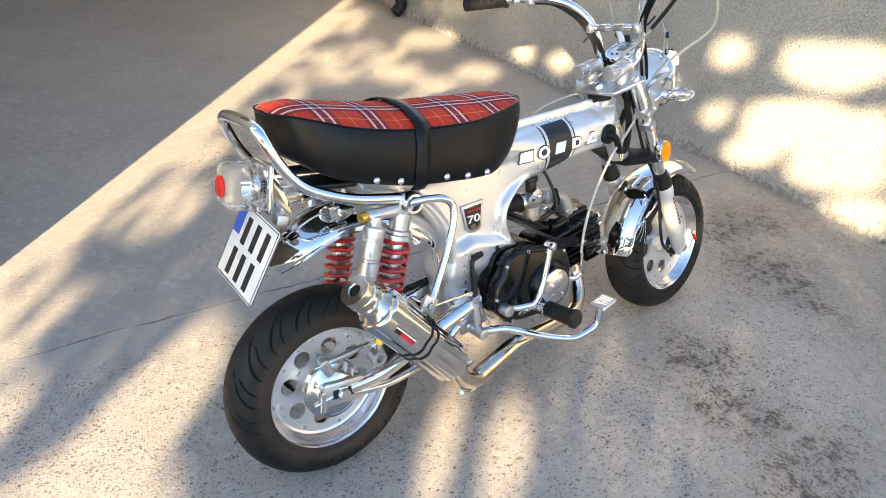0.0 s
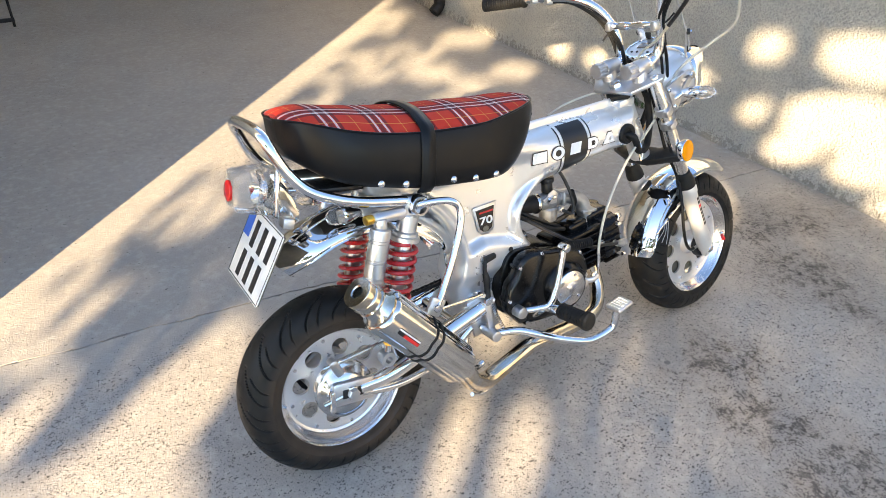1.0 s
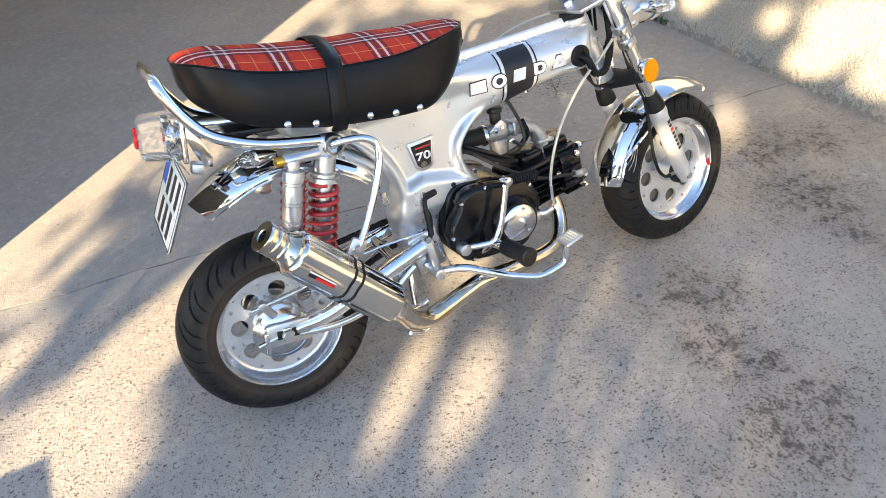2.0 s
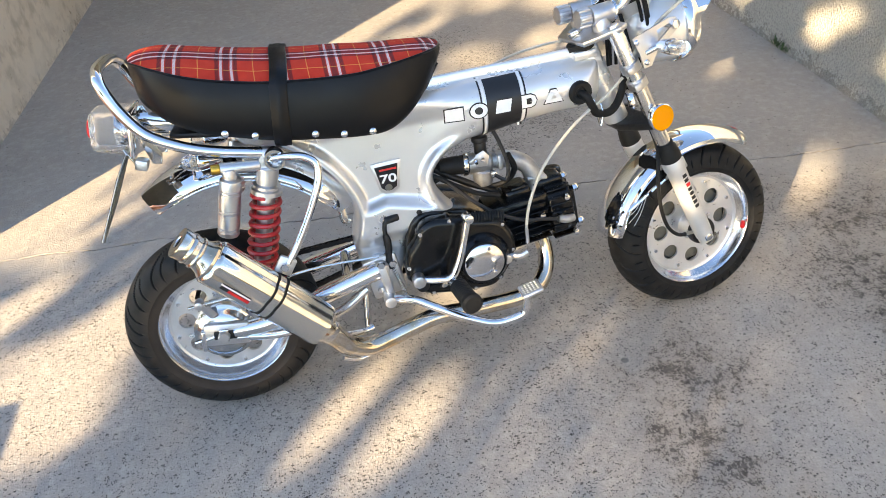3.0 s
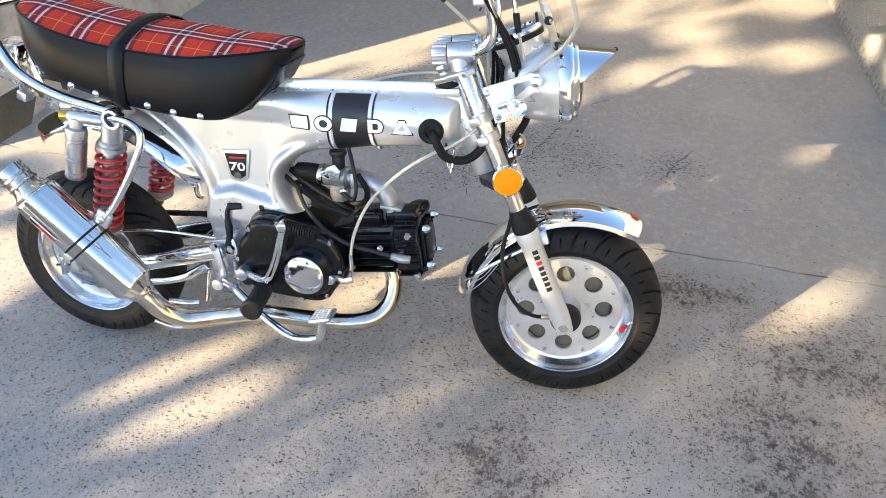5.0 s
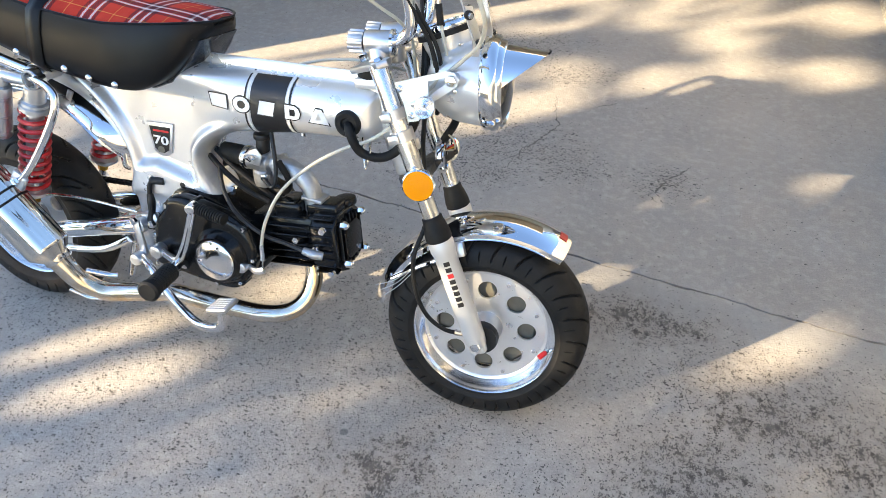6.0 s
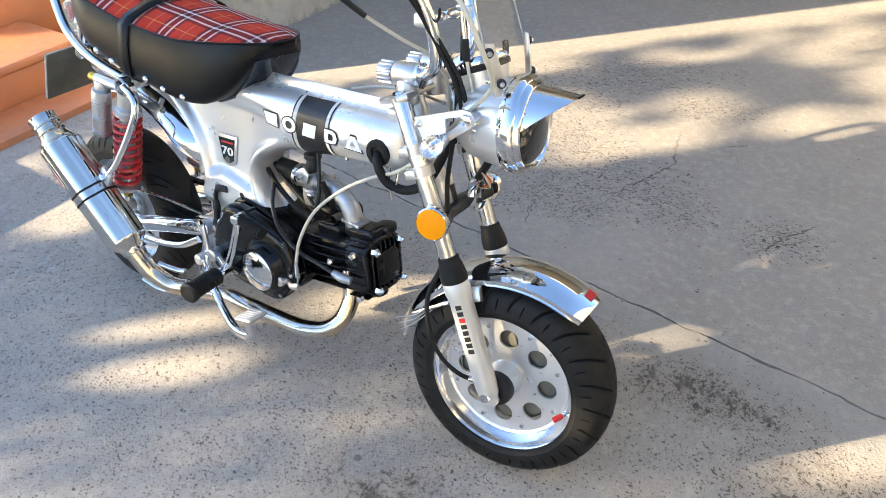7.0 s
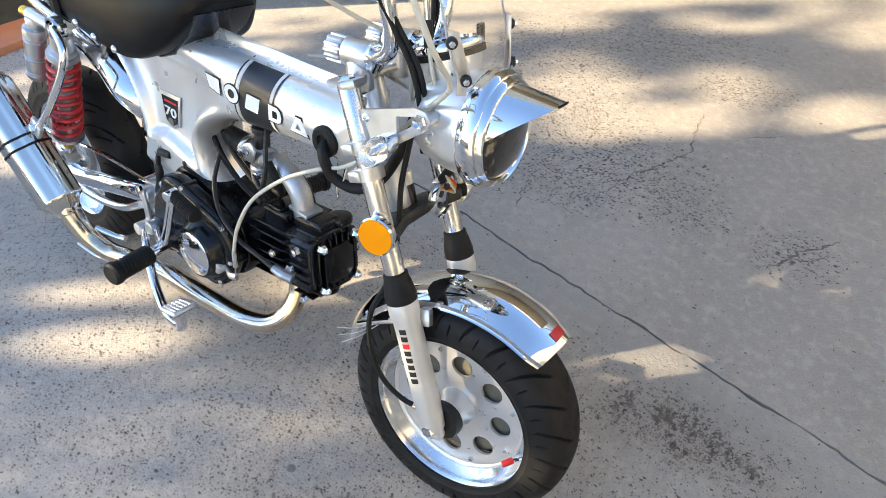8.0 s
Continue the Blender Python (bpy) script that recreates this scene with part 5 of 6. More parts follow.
# controls on the right: kick lever, foot rest, brake pedal
kick = part("kick_lever", sweep([(0.418, -0.112, 0.262), (0.455, -0.130, 0.262), (0.484, -0.142, 0.268), (0.503, -0.143, 0.300), (0.520, -0.142, 0.350), (0.532, -0.140, 0.392)], [0.008, 0.008, 0.0085, 0.0075, 0.0085], 14), CHROME, bike, "chrome kick start lever")
part("boss", rod((0.418, -0.098, 0.262), (0.418, -0.130, 0.262), 0.014, 18, 0.003), ALLOY, kick)
bm = lathe(ribbed(0.009, 0.0118, 0.004, 0.0056, 13), along((0.530, -0.138, 0.393), (0.612, -0.148, 0.386)), 18)
part("pedal_rubber", bm, RUBBER, kick, "ribbed black rubber sleeve")
part("hinge", rod((0.530, -0.130, 0.394), (0.534, -0.154, 0.394), 0.010, 14, 0.002), CHROME, kick)
for s in (-1, 1):
    peg = part("foot_rest", rod((0.478, s * 0.125, 0.258), (0.492, s * 0.178, 0.262), 0.010, 14, 0.002), CHROME, bike, "foot rest with black rubber")
    prof = ribbed(0.0172, 0.0188, 0.004, 0.0068, 10) + [(0.0172, 0.073), (0.0215, 0.075), (0.0215, 0.084), (0.017, 0.088), (0.006, 0.088)]
    bm = lathe(prof, along((0.490, s * 0.170, 0.262), (0.502, s * 0.260, 0.262)), 22)
    part("rubber", bm, RUBBER, peg, "black ribbed rubber")
part("rest_bar", sweep([(0.478, -0.130, 0.258), (0.470, -0.10, 0.232), (0.465, -0.06, 0.205), (0.462, 0.06, 0.205), (0.470, 0.10, 0.232), (0.478, 0.130, 0.258)], 0.0105, 12), CHROME, peg)
pedal = part("brake_pedal", sweep([(0.352, -0.098, 0.222), (0.400, -0.128, 0.225), (0.440, -0.150, 0.210), (0.485, -0.170, 0.190), (0.525, -0.184, 0.175), (0.552, -0.191, 0.1675), (0.575, -0.196, 0.1685), (0.604, -0.202, 0.177), (0.618, -0.205, 0.186), (0.624, -0.207, 0.204), (0.626, -0.210, 0.232)], 0.0090, 14), CHROME, bike, "chrome rear brake pedal")
bm = block(0.046, 0.046, 0.010, pose(0.631, -0.213, 0.243, 0, -14, 0), 0.005, 3)
for i in range(5):
    for j in range(5):
        block(0.0052, 0.0052, 0.0024, pose(0.631, -0.213, 0.243, 0, -14, 0) @ Matrix.Translation((-0.0144 + 0.0072 * i, -0.0144 + 0.0072 * j, 0.0052)) @ pose(0, 0, 0, 0, 0, 45), 0.0008, 1, bm)
part("pad", bm, ALLOY, pedal, "knurled chrome pedal pad")
part("pivot", rod((0.352, -0.060, 0.222), (0.352, -0.118, 0.222), 0.013, 18, 0.003), ALLOY, pedal)
part("pedal_lever", block(0.018, 0.008, 0.085, pose(0.352, -0.090, 0.262, 0, -8, 0), 0.004), ALLOY, pedal)
part("lever_bolt", bolt((0.346, -0.094, 0.305), (0, -1, 0), 0.009, 0.008), CHROME, pedal)
bracket = part("pivot_bracket", block(0.075, 0.012, 0.095, pose(0.352, -0.064, 0.262, 0, -10, 0), 0.006), ALLOY, bike, "alloy pivot plate under the leg")
part("bolt", bolt((0.372, -0.071, 0.292), (0, -1, 0), 0.009, 0.008), CHROME, bracket)
part("bolt", bolt((0.338, -0.071, 0.236), (0, -1, 0), 0.008, 0.008), CHROME, bracket)
stand = part("side_stand", sweep([(0.400, 0.055, 0.200), (0.397, 0.130, 0.130), (0.392, 0.215, 0.066), (0.388, 0.246, 0.058)], 0.0085, 12), CHROME, bike, "side stand that holds the lean")
part("foot", block(0.05, 0.03, 0.006, pose(0.392, 0.248, 0.0545, 12, 0, 0), 0.002), STEEL, stand)
part("stand_tube", sweep([(0.305, -0.055, 0.225), (0.300, -0.062, 0.190), (0.296, -0.070, 0.150)], 0.0085, 10), CHROME, stand)

# tail: lamp, brackets, number plate, indicators
lamp = part("tail_lamp", block(0.010, 0.092, 0.092, pose(-0.060, -0.014, 0.655, 0, 12, 0), 0.006, 3), CHROME, bike, "clear tail lamp with a red centre")
TAIL = pose(-0.064, -0.014, 0.656, 0, 12, 0) @ pose(0, 0, 0, 0, -90, 0)


def frustum(w0, h0, w1, h1, depth, m, bevel):
    bm = bmesh.new()
    vs = [bm.verts.new(v) for v in ((-h0, -w0, 0), (h0, -w0, 0), (h0, w0, 0), (-h0, w0, 0), (-h1, -w1, depth), (h1, -w1, depth), (h1, w1, depth), (-h1, w1, depth))]
    for f in ((3, 2, 1, 0), (4, 5, 6, 7), (0, 1, 5, 4), (1, 2, 6, 5), (2, 3, 7, 6), (3, 0, 4, 7)):
        bm.faces.new([vs[k] for k in f])
    bmesh.ops.bevel(bm, geom=bm.edges[:], offset=bevel, segments=3, affect="EDGES", profile=0.5)
    bm.transform(m)
    return bm


part("lens", frustum(0.043, 0.043, 0.036, 0.036, 0.070, TAIL, 0.010), LENS, lamp, "clear faceted plastic lens")
part("reflector", lathe([(0.004, 0.002), (0.018, 0.004), (0.028, 0.014), (0.030, 0.026), (0.028, 0.026), (0.016, 0.007)], TAIL, 32), CHROME, lamp, "bright reflector bowl")
part("red_disc", lathe([(0.0195, 0.071), (0.0195, 0.075), (0.016, 0.077), (0.002, 0.077)], TAIL, 32), REDLENS, lamp, "round red lens")
part("lamp_arm", sweep([(-0.058, 0.0, 0.660), (-0.020, 0.0, 0.655), (0.06, 0.0, 0.645)], 0.022, 14, flat=0.5), CHROME, lamp)
for s in (-1, 1):
    part("lamp_stay", slab([(-0.004, 0.055), (0.016, 0.052), (0.040, -0.030), (0.034, -0.048), (0.018, -0.044)], 0.003, Matrix.Translation((-0.060, s * 0.036, 0.634)) @ RIGHTWARD, 0.0008), STEEL, lamp)
PLATE_M = pose(-0.122, -0.046, 0.548, 8, 0, 0) @ pose(0, 0, 0, 0, 30, 0) @ Matrix(((0, 0, -1, 0), (-1, 0, 0, 0), (0, 1, 0, 0), (0, 0, 0, 1)))
num = part("number_plate", slab([(-0.080, -0.062), (-0.075, -0.067), (0.075, -0.067), (0.080, -0.062), (0.080, 0.070), (0.075, 0.075), (-0.075, 0.075), (-0.080, 0.070)], 0.002, PLATE_M, 0.0005), PLATE, bike, "white number plate with plain dark bars")
part("blue_field", slab([(-0.076, 0.018), (-0.048, 0.018), (-0.048, 0.071), (-0.076, 0.071)], 0.0006, PLATE_M @ Matrix.Translation((0, 0, 0.0021))), BLUE, num, "blue country field")
part("plate_rim", sweep([PLATE_M @ Vector(v) for v in ((-0.077, -0.064, 0.002), (0.077, -0.064, 0.002), (0.077, 0.072, 0.002), (-0.077, 0.072, 0.002), (-0.077, -0.064, 0.002))], 0.0012, 6, smooth=False), INK, num)
for row, xs in ((0.034, (-0.026, 0.012, 0.050)), (-0.030, (-0.038, 0.0, 0.038))):
    for x in xs:
        part("character_bar", slab([(x - 0.0085, row - 0.026), (x + 0.0085, row - 0.026), (x + 0.0085, row + 0.026), (x - 0.0085, row + 0.026)], 0.0008, PLATE_M @ Matrix.Translation((0, 0, 0.0021))), INK, num)
part("plate_back", slab([(-0.078, -0.065), (0.078, -0.065), (0.078, 0.073), (-0.078, 0.073)], 0.002, PLATE_M @ Matrix.Translation((0, 0, -0.0035)), 0.0005), DULL, num, "dull dark metal back of the plate")
part("plate_bracket", block(0.046, 0.030, 0.003, pose(-0.078, -0.024, 0.606, 0, 70, 0), 0.001), STEEL, num)
part("plate_clamp", block(0.022, 0.026, 0.020, pose(-0.055, -0.062, 0.600, 0, 20, 0), 0.003), ALLOY, num)
for s in (-1, 1):
    ind = part("indicator", lathe([(0.006, -0.030), (0.011, -0.022), (0.017, 0.0), (0.019, 0.012), (0.016, 0.016)], along((0.060, s * 0.075, 0.588), (0.020, s * 0.080, 0.592)), 24), CHROME, bike, "small rear indicator with clear lens")
    part("lens", lathe([(0.017, 0.014), (0.016, 0.030), (0.011, 0.042), (0.003, 0.046)], along((0.060, s * 0.075, 0.588), (0.020, s * 0.080, 0.592)), 24), LENS, ind)
part("seat_base", slab([(0.350, 0.586), (0.410, 0.582), (0.452, 0.600), (0.500, 0.645), (0.528, 0.688), (0.505, 0.690), (0.46, 0.640), (0.40, 0.610)], 0.120, Matrix.Translation((0, 0.060, 0)) @ RIGHTWARD, 0.006), GLOSS, seat_part, "glossy black seat base")
part("tool_strap", block(0.09, 0.16, 0.010, pose(0.055, 0, 0.640, 0, 8, 0), 0.003), PLASTIC, bike)


# ---- the front end ----
def fpart(name, bm, material, parent, label="", sharp=38.0):
    bm.transform(STEER)
    return part(name, bm, material, parent, label, sharp)


FORK = Vector((0.3957, 0, -0.9184))


def fork_at(z, y=0.0, ahead=0.0):
    """A place on the fork's line at the height z, shifted square to it by ahead."""
    k = (z - 0.199) / FORK.z
    return Vector((1.084, y, 0.199)) + FORK * k + Vector((0.9184, 0, 0.3957)) * ahead


FY = 0.082
fork = fpart("front_fork", rod(fork_at(0.697, -FY), fork_at(0.38, -FY), 0.0155, 24, 0.002), TUBE, bike, "polished telescopic front fork")
fpart("fork_tube", rod(fork_at(0.697, FY), fork_at(0.38, FY), 0.0155, 24, 0.002), TUBE, fork)
for s in (-1, 1):
    a, b = fork_at(0.444, s * FY), fork_at(0.396, s * FY)
    fpart("fork_boot", lathe([(0.0158, 0), (0.0185, 0.002), (0.0190, 0.010), (0.0205, 0.014), (0.0240, 0.034), (0.0240, 0.045), (0.0205, 0.048)], along(a, b), 28), RUBBER, fork, "black rubber fork boot")
    slider = fpart("fork_leg", lathe([(0.021, 0.0), (0.0235, 0.006), (0.0235, 0.020), (0.021, 0.030), (0.0205, 0.20), (0.019, 0.222), (0.012, 0.232)], along(fork_at(0.402, s * FY), fork_at(0.19, s * FY)), 28), SLIDER, fork, "satin alloy fork leg with print")
    fpart("axle_lug", block(0.034, 0.020, 0.050, Matrix.Translation(fork_at(0.202, s * 0.083)) @ pose(0, 0, 0, 0, -22, 0), 0.008, 3), SLIDER, fork)
    fpart("axle_nut", bolt((1.084, s * 0.092, 0.199), (0, s, 0), 0.0105, 0.010), CHROME, fork)
    fpart("fork_cap", bolt(fork_at(0.698, s * FY), -FORK, 0.011, 0.008), CHROME, fork)
    fpart("fender_bolt", rod(fork_at(0.360, s * 0.070), fork_at(0.360, s * 0.046), 0.010, 14, 0.002), ALLOY, fork)
    if s < 0:
        way = (slider.matrix_world.to_3x3() @ Vector((0, 0, 1)))
        base = fork_at(0.315, s * FY)
        m = STEER @ Matrix.Translation(base) @ Matrix(((0.922, -0.387, 0, 0), (0, 0, -1, 0), (0.387, 0.922, 0, 0), (0, 0, 0, 1)))
        for k, mat in enumerate((INK, INK, REDINK, INK, INK, INK, INK, INK)):
            h = 0.052 - 0.0120 * k
            bm = bmesh.new()
            rr = 0.0214
            rows = []
            for a in range(7):
                ang = radians(-15 + 30 * a / 6 + 10)
                rows.append([bm.verts.new(m @ Vector((rr * math.sin(ang), hh, rr * math.cos(ang)))) for hh in (h - 0.0042, h + 0.0042)])
            grid_faces(bm, rows)
            part("print_bar", bm, mat, fork)
fpart("axle", rod((1.086, -0.09, 0.199), (1.086, 0.09, 0.199), 0.008, 16), STEEL, fork)
fpart("lower_clamp", slab([(0.006, -0.103), (0.045, -0.103), (0.052, -0.085), (0.030, -0.03), (0.030, 0.03), (0.052, 0.085), (0.045, 0.103), (0.006, 0.103), (-0.028, 0.028), (-0.028, -0.028)], 0.020, Matrix.Translation(fork_at(0.490, 0, -0.028)) @ pose(0, 0, 0, 0, -22.8, 0), 0.005), PLASTIC, fork, "black lower fork clamp")
TOP_M = Matrix.Translation(fork_at(0.690, 0, 0)) @ pose(0, 0, 0, 0, -22.8, 0)
fpart("top_clamp", slab([(-0.060, -0.058), (0.005, -0.103), (0.022, -0.096), (0.022, -0.070), (0.0, -0.04), (0.0, 0.04), (0.022, 0.070), (0.022, 0.096), (0.005, 0.103), (-0.060, 0.058)], 0.011, TOP_M, 0.003), ALLOY, fork, "flat alloy top clamp plate")
fpart("stem_nut", bolt(TOP_M @ Vector((-0.042, 0, 0.012)), TOP_M.to_3x3() @ Vector((0, 0, 1)), 0.016, 0.012), CHROME, fork)
fpart("stem_seal", rod(TOP_M @ Vector((-0.042, 0, -0.022)), TOP_M @ Vector((-0.042, 0, 0.0)), 0.029, 28, 0.004), RUBBER, fork)
for s in (-1, 1):
    # clamps and ears that hold the headlamp
    for z in (0.618, 0.583):
        fpart("ear_clamp", lathe([(0.0158, -0.009), (0.0205, -0.009), (0.0205, 0.009), (0.0158, 0.009)], along(fork_at(z, s * FY), fork_at(z - 0.1, s * FY)), 24, closed=True), ALLOY, fork)
        fpart("clamp_lug", block(0.020, 0.014, 0.016, Matrix.Translation(fork_at(z, s * (FY + 0.018), -0.010)) @ pose(0, 0, 0, 0, -22, 0), 0.003), ALLOY, fork)
    ear = [(0.903, 0.672), (0.955, 0.690), (0.986, 0.701), (1.000, 0.700), (1.009, 0.690), (1.006, 0.678), (0.960, 0.640), (0.947, 0.614), (0.930, 0.610), (0.920, 0.640)]
    hole = [(0.958, 0.681), (0.986, 0.690), (0.990, 0.682), (0.962, 0.658)]
    fpart("lamp_ear", pierced(ear, [hole], 0.005, Matrix.Translation((0, s * 0.090 + 0.003, 0)) @ RIGHTWARD), ALLOY, fork, "alloy headlamp bracket")
    fpart("ear_bolt", bolt((0.997, s * 0.090 + s * 0.002, 0.687), (0, s, 0), 0.010, 0.009), CHROME, fork)
    fpart("ear_spacer", rod((0.997, s * 0.066, 0.687), (0.997, s * 0.088, 0.687), 0.009, 14), ALLOY, fork)
    for x, z in ((0.912, 0.664), (0.935, 0.622)):
        fpart("ear_screw", lathe([(0.006, 0), (0.006, 0.003), (0.003, 0.0045), (0.0025, 0.002)], along((x, s * 0.091, z), (x, s, z)), 14), CHROME, fork)
    # amber side reflectors
    c = fork_at(0.505, s * 0.108, 0.006)
    ref = fpart("side_reflector", lathe([(0.027, -0.010), (0.0285, -0.008), (0.0285, 0.002), (0.0265, 0.004)], along(c, c + Vector((0.10, s, 0.02))), 40), CHROME, bike, "round amber reflector in a chrome ring")
    fpart("amber_disc", lathe([(0.0265, 0.003), (0.026, 0.0055), (0.012, 0.0065), (0.0005, 0.0066)], along(c, c + Vector((0.10, s, 0.02))), 40), AMBER, ref, "amber prismatic disc")
    fpart("reflector_stay", rod(fork_at(0.500, s * 0.06), c, 0.009, 12), PLASTIC, ref)
    # indicators on short arms
    ic = Vector((0.966, s * 0.133, 0.652))
    im = along(ic, ic + Vector((0.016, s * 0.10, 0.003))) @ Matrix.Diagonal((0.95, 0.95, 1.42, 1))
    ind = fpart("front_indicator", lathe([(0.002, -0.030), (0.008, -0.028), (0.014, -0.018), (0.0165, -0.004), (0.0170, 0.004), (0.0160, 0.006)], im, 28), CHROME, bike, "small front indicator with clear lens")
    fpart("lens", lathe([(0.0162, 0.005), (0.0160, 0.014), (0.0125, 0.025), (0.006, 0.031), (0.001, 0.032)], im, 28), LENS, ind)
    fpart("bulb", lathe([(0.004, 0.006), (0.005, 0.012), (0.002, 0.018)], im, 12), CHROME, ind)
    fpart("arm", rod((0.935, s * 0.088, 0.640), ic + Vector((-0.004, -s * 0.036, 0)), 0.0065, 12), CHROME, ind)

# headlamp
HL = pose(1.060, 0.0, 0.671, 0, 90 - 5, 0)
lampbody = fpart("headlamp", lathe([(0.003, -0.122), (0.026, -0.119), (0.046, -0.109), (0.060, -0.090), (0.068, -0.062), (0.0720, -0.032), (0.0735, -0.014), (0.072, -0.010)], HL, 48), SILVER, bike, "silver headlamp with chrome rim and peak", 60)
fpart("rim", lathe([(0.0730, -0.022), (0.0775, -0.021), (0.0795, -0.017), (0.0800, -0.006), (0.0788, 0.002), (0.0758, 0.006), (0.0737, 0.0045), (0.0727, 0.007), (0.0715, 0.0125), (0.0690, 0.0155), (0.0663, 0.0125), (0.0645, 0.006)], HL, 56), CHROME, lampbody, "chrome headlamp rim")
fpart("glass", lathe([(0.0655, 0.006), (0.060, 0.014), (0.045, 0.021), (0.022, 0.025), (0.001, 0.026)], HL, 48), DARKGLASS, lampbody, "dark domed lamp glass")
bm = bmesh.new()
rows = []
for k in range(37):
    a = radians(-88 + 176 * k / 36)
    reach = 0.004 + 0.078 * max(0.0, math.cos(a)) ** 1.15
    rows.append([bm.verts.new(HL @ Vector((-(0.0672 - 0.012 * j / 6) * math.cos(a), (0.0672 - 0.004 * j / 6) * math.sin(a), 0.004 + reach * j / 6))) for j in range(7)])
grid_faces(bm, rows)
bmesh.ops.solidify(bm, geom=bm.faces[:], thickness=0.0014)
peak = fpart("peak", bm, CHROME, lampbody, "chrome peak over the lamp")
fpart("peak_edge", sweep([HL @ Vector((-0.0555 * math.cos(a), 0.0635 * math.sin(a), 0.008 + 0.078 * math.cos(a) ** 1.15)) for a in (radians(-12 + 24 * k / 16) for k in range(17))], 0.0017, 8, smooth=False), RUBBER, lampbody)
for a in (90, 200, 270):
    p = HL @ Vector((0.0705 * math.cos(radians(a)), 0.0705 * math.sin(radians(a)), -0.060))
    fpart("screw", bolt(p, p - HL @ Vector((0, 0, -0.060)), 0.0045, 0.004), CHROME, lampbody)
# speedometer on top, behind the lamp
SP = pose(0.957, 0.013, 0.753, 0, -22, 0)
speedo = fpart("speedometer", lathe([(0.047, -0.006), (0.049, -0.003), (0.0495, 0.003), (0.047, 0.007), (0.0445, 0.007), (0.0435, 0.003)], SP, 56), CHROME, bike, "round digital speedometer in a silver cup")
fpart("cup", lathe([(0.024, -0.092), (0.032, -0.078), (0.040, -0.045), (0.046, -0.012), (0.046, -0.008)], SP, 48), SILVER, speedo, "silver painted tapered cup", 60)
fpart("gasket", lathe([(0.046, -0.014), (0.0505, -0.013), (0.0505, -0.005), (0.046, -0.004)], SP, 56), RUBBER, speedo, "black rubber ring")
fpart("dial", lathe([(0.044, 0.002), (0.044, 0.004), (0.001, 0.0045)], SP, 44), ALLOY, speedo)
fpart("display", block(0.024, 0.044, 0.002, SP @ Matrix.Translation((0.010, 0, 0.0052)), 0.0006), SCREENGLASS, speedo, "grey digital display")
for k in range(4):
    fpart("button", rod(SP @ Vector((-0.020, -0.024 + 0.016 * k, 0.004)), SP @ Vector((-0.020, -0.024 + 0.016 * k, 0.0065)), 0.003, 10), PLASTIC, speedo)
fpart("stay", block(0.006, 0.016, 0.024, pose(0.994, 0.030, 0.778, 0, -12, 0), 0.003), PLASTIC, speedo)

# folding handlebar: knobs and risers on the top clamp
LIFT = 0.016
BAR = [(0.872, 0.046, 0.728), (0.896, 0.050, 0.732), (0.914, 0.056, 0.750), (0.916, 0.064, 0.786), (0.900, 0.078, 0.826), (0.872, 0.105, 0.858), (0.848, 0.150, 0.876), (0.820, 0.215, 0.884), (0.792, 0.280, 0.884), (0.755, 0.365, 0.880)]
bar = fpart("handlebar", sweep([(x, y, z + LIFT * max(0.0, min(1.0, (z - 0.79) / 0.08))) for x, y, z in BAR], 0.0108, 18, 8), CHROME, bike, "chrome folding handlebar with black grips")
RISE = 0.035  # the right half is folded up a little further
fpart("bar_half", sweep([(x, -y, z + RISE * max(0.0, min(1.0, (z - 0.79) / 0.08))) for x, y, z in BAR], 0.0108, 18, 8), CHROME, bar)
for s in (-1, 1):
    y = s * 0.046
    up = RISE if s < 0 else LIFT
    m = along((0.810, y, 0.7215), (0.9, y, 0.726))
    lobes = [((0.0180 + 0.0014 * math.tanh(3 * math.cos(12 * a))) * math.cos(a), (0.0180 + 0.0014 * math.tanh(3 * math.cos(12 * a))) * math.sin(a)) for a in (2 * math.pi * k / 144 for k in range(144))]
    bm = slab(lobes, 0.026, m, 0.0012)
    fpart("clamp_knob", bm, ALLOY, bar, "ribbed alloy clamp knob")
    fpart("riser", rod((0.838, y, 0.723), (0.884, y, 0.727), 0.0195, 28, 0.003), ALLOY, bar)
    fpart("riser_leg", rod((0.866, y, 0.676), (0.858, y, 0.718), 0.0185, 24, 0.003), ALLOY, bar)
    fpart("riser_collar", lathe([(0.0185, 0), (0.0215, 0.001), (0.0215, 0.006), (0.012, 0.008)], along((0.882, y, 0.7268), (0.9, y, 0.7285)), 28), CHROME, bar)
    # grip, lever and its perch
    g0, g1 = Vector((0.800, s * 0.262, 0.884 + up)), Vector((0.752, s * 0.372, 0.880 + up))
    prof = [(0.013, 0), (0.019, 0.002), (0.019, 0.008)] + ribbed(0.0152, 0.0168, 0.010, 0.0067, 15)[1:] + [(0.0175, 0.114), (0.0165, 0.120), (0.006, 0.121)]
    bm = lathe(prof, along(g0, g1), 24)
    fpart("grip", bm, RUBBER, bar, "black rubber grip")
    fpart("perch", block(0.032, 0.030, 0.026, pose(0.812, s * 0.238, 0.886 + up, 0, 0, -s * 24), 0.006), ALLOY, bar)
    fpart("lever", sweep([(0.830, s * 0.232, 0.884 + up), (0.850, s * 0.262, 0.882 + up), (0.838, s * 0.310, 0.878 + up), (0.812, s * 0.372, 0.876 + up)], [0.007, 0.0065, 0.006, 0.008], 12), ALLOY, bar)
    fpart("switch", block(0.026, 0.030, 0.034, pose(0.826, s * 0.206, 0.884 + up, 0, 0, -s * 22), 0.006), ALLOY, bar)
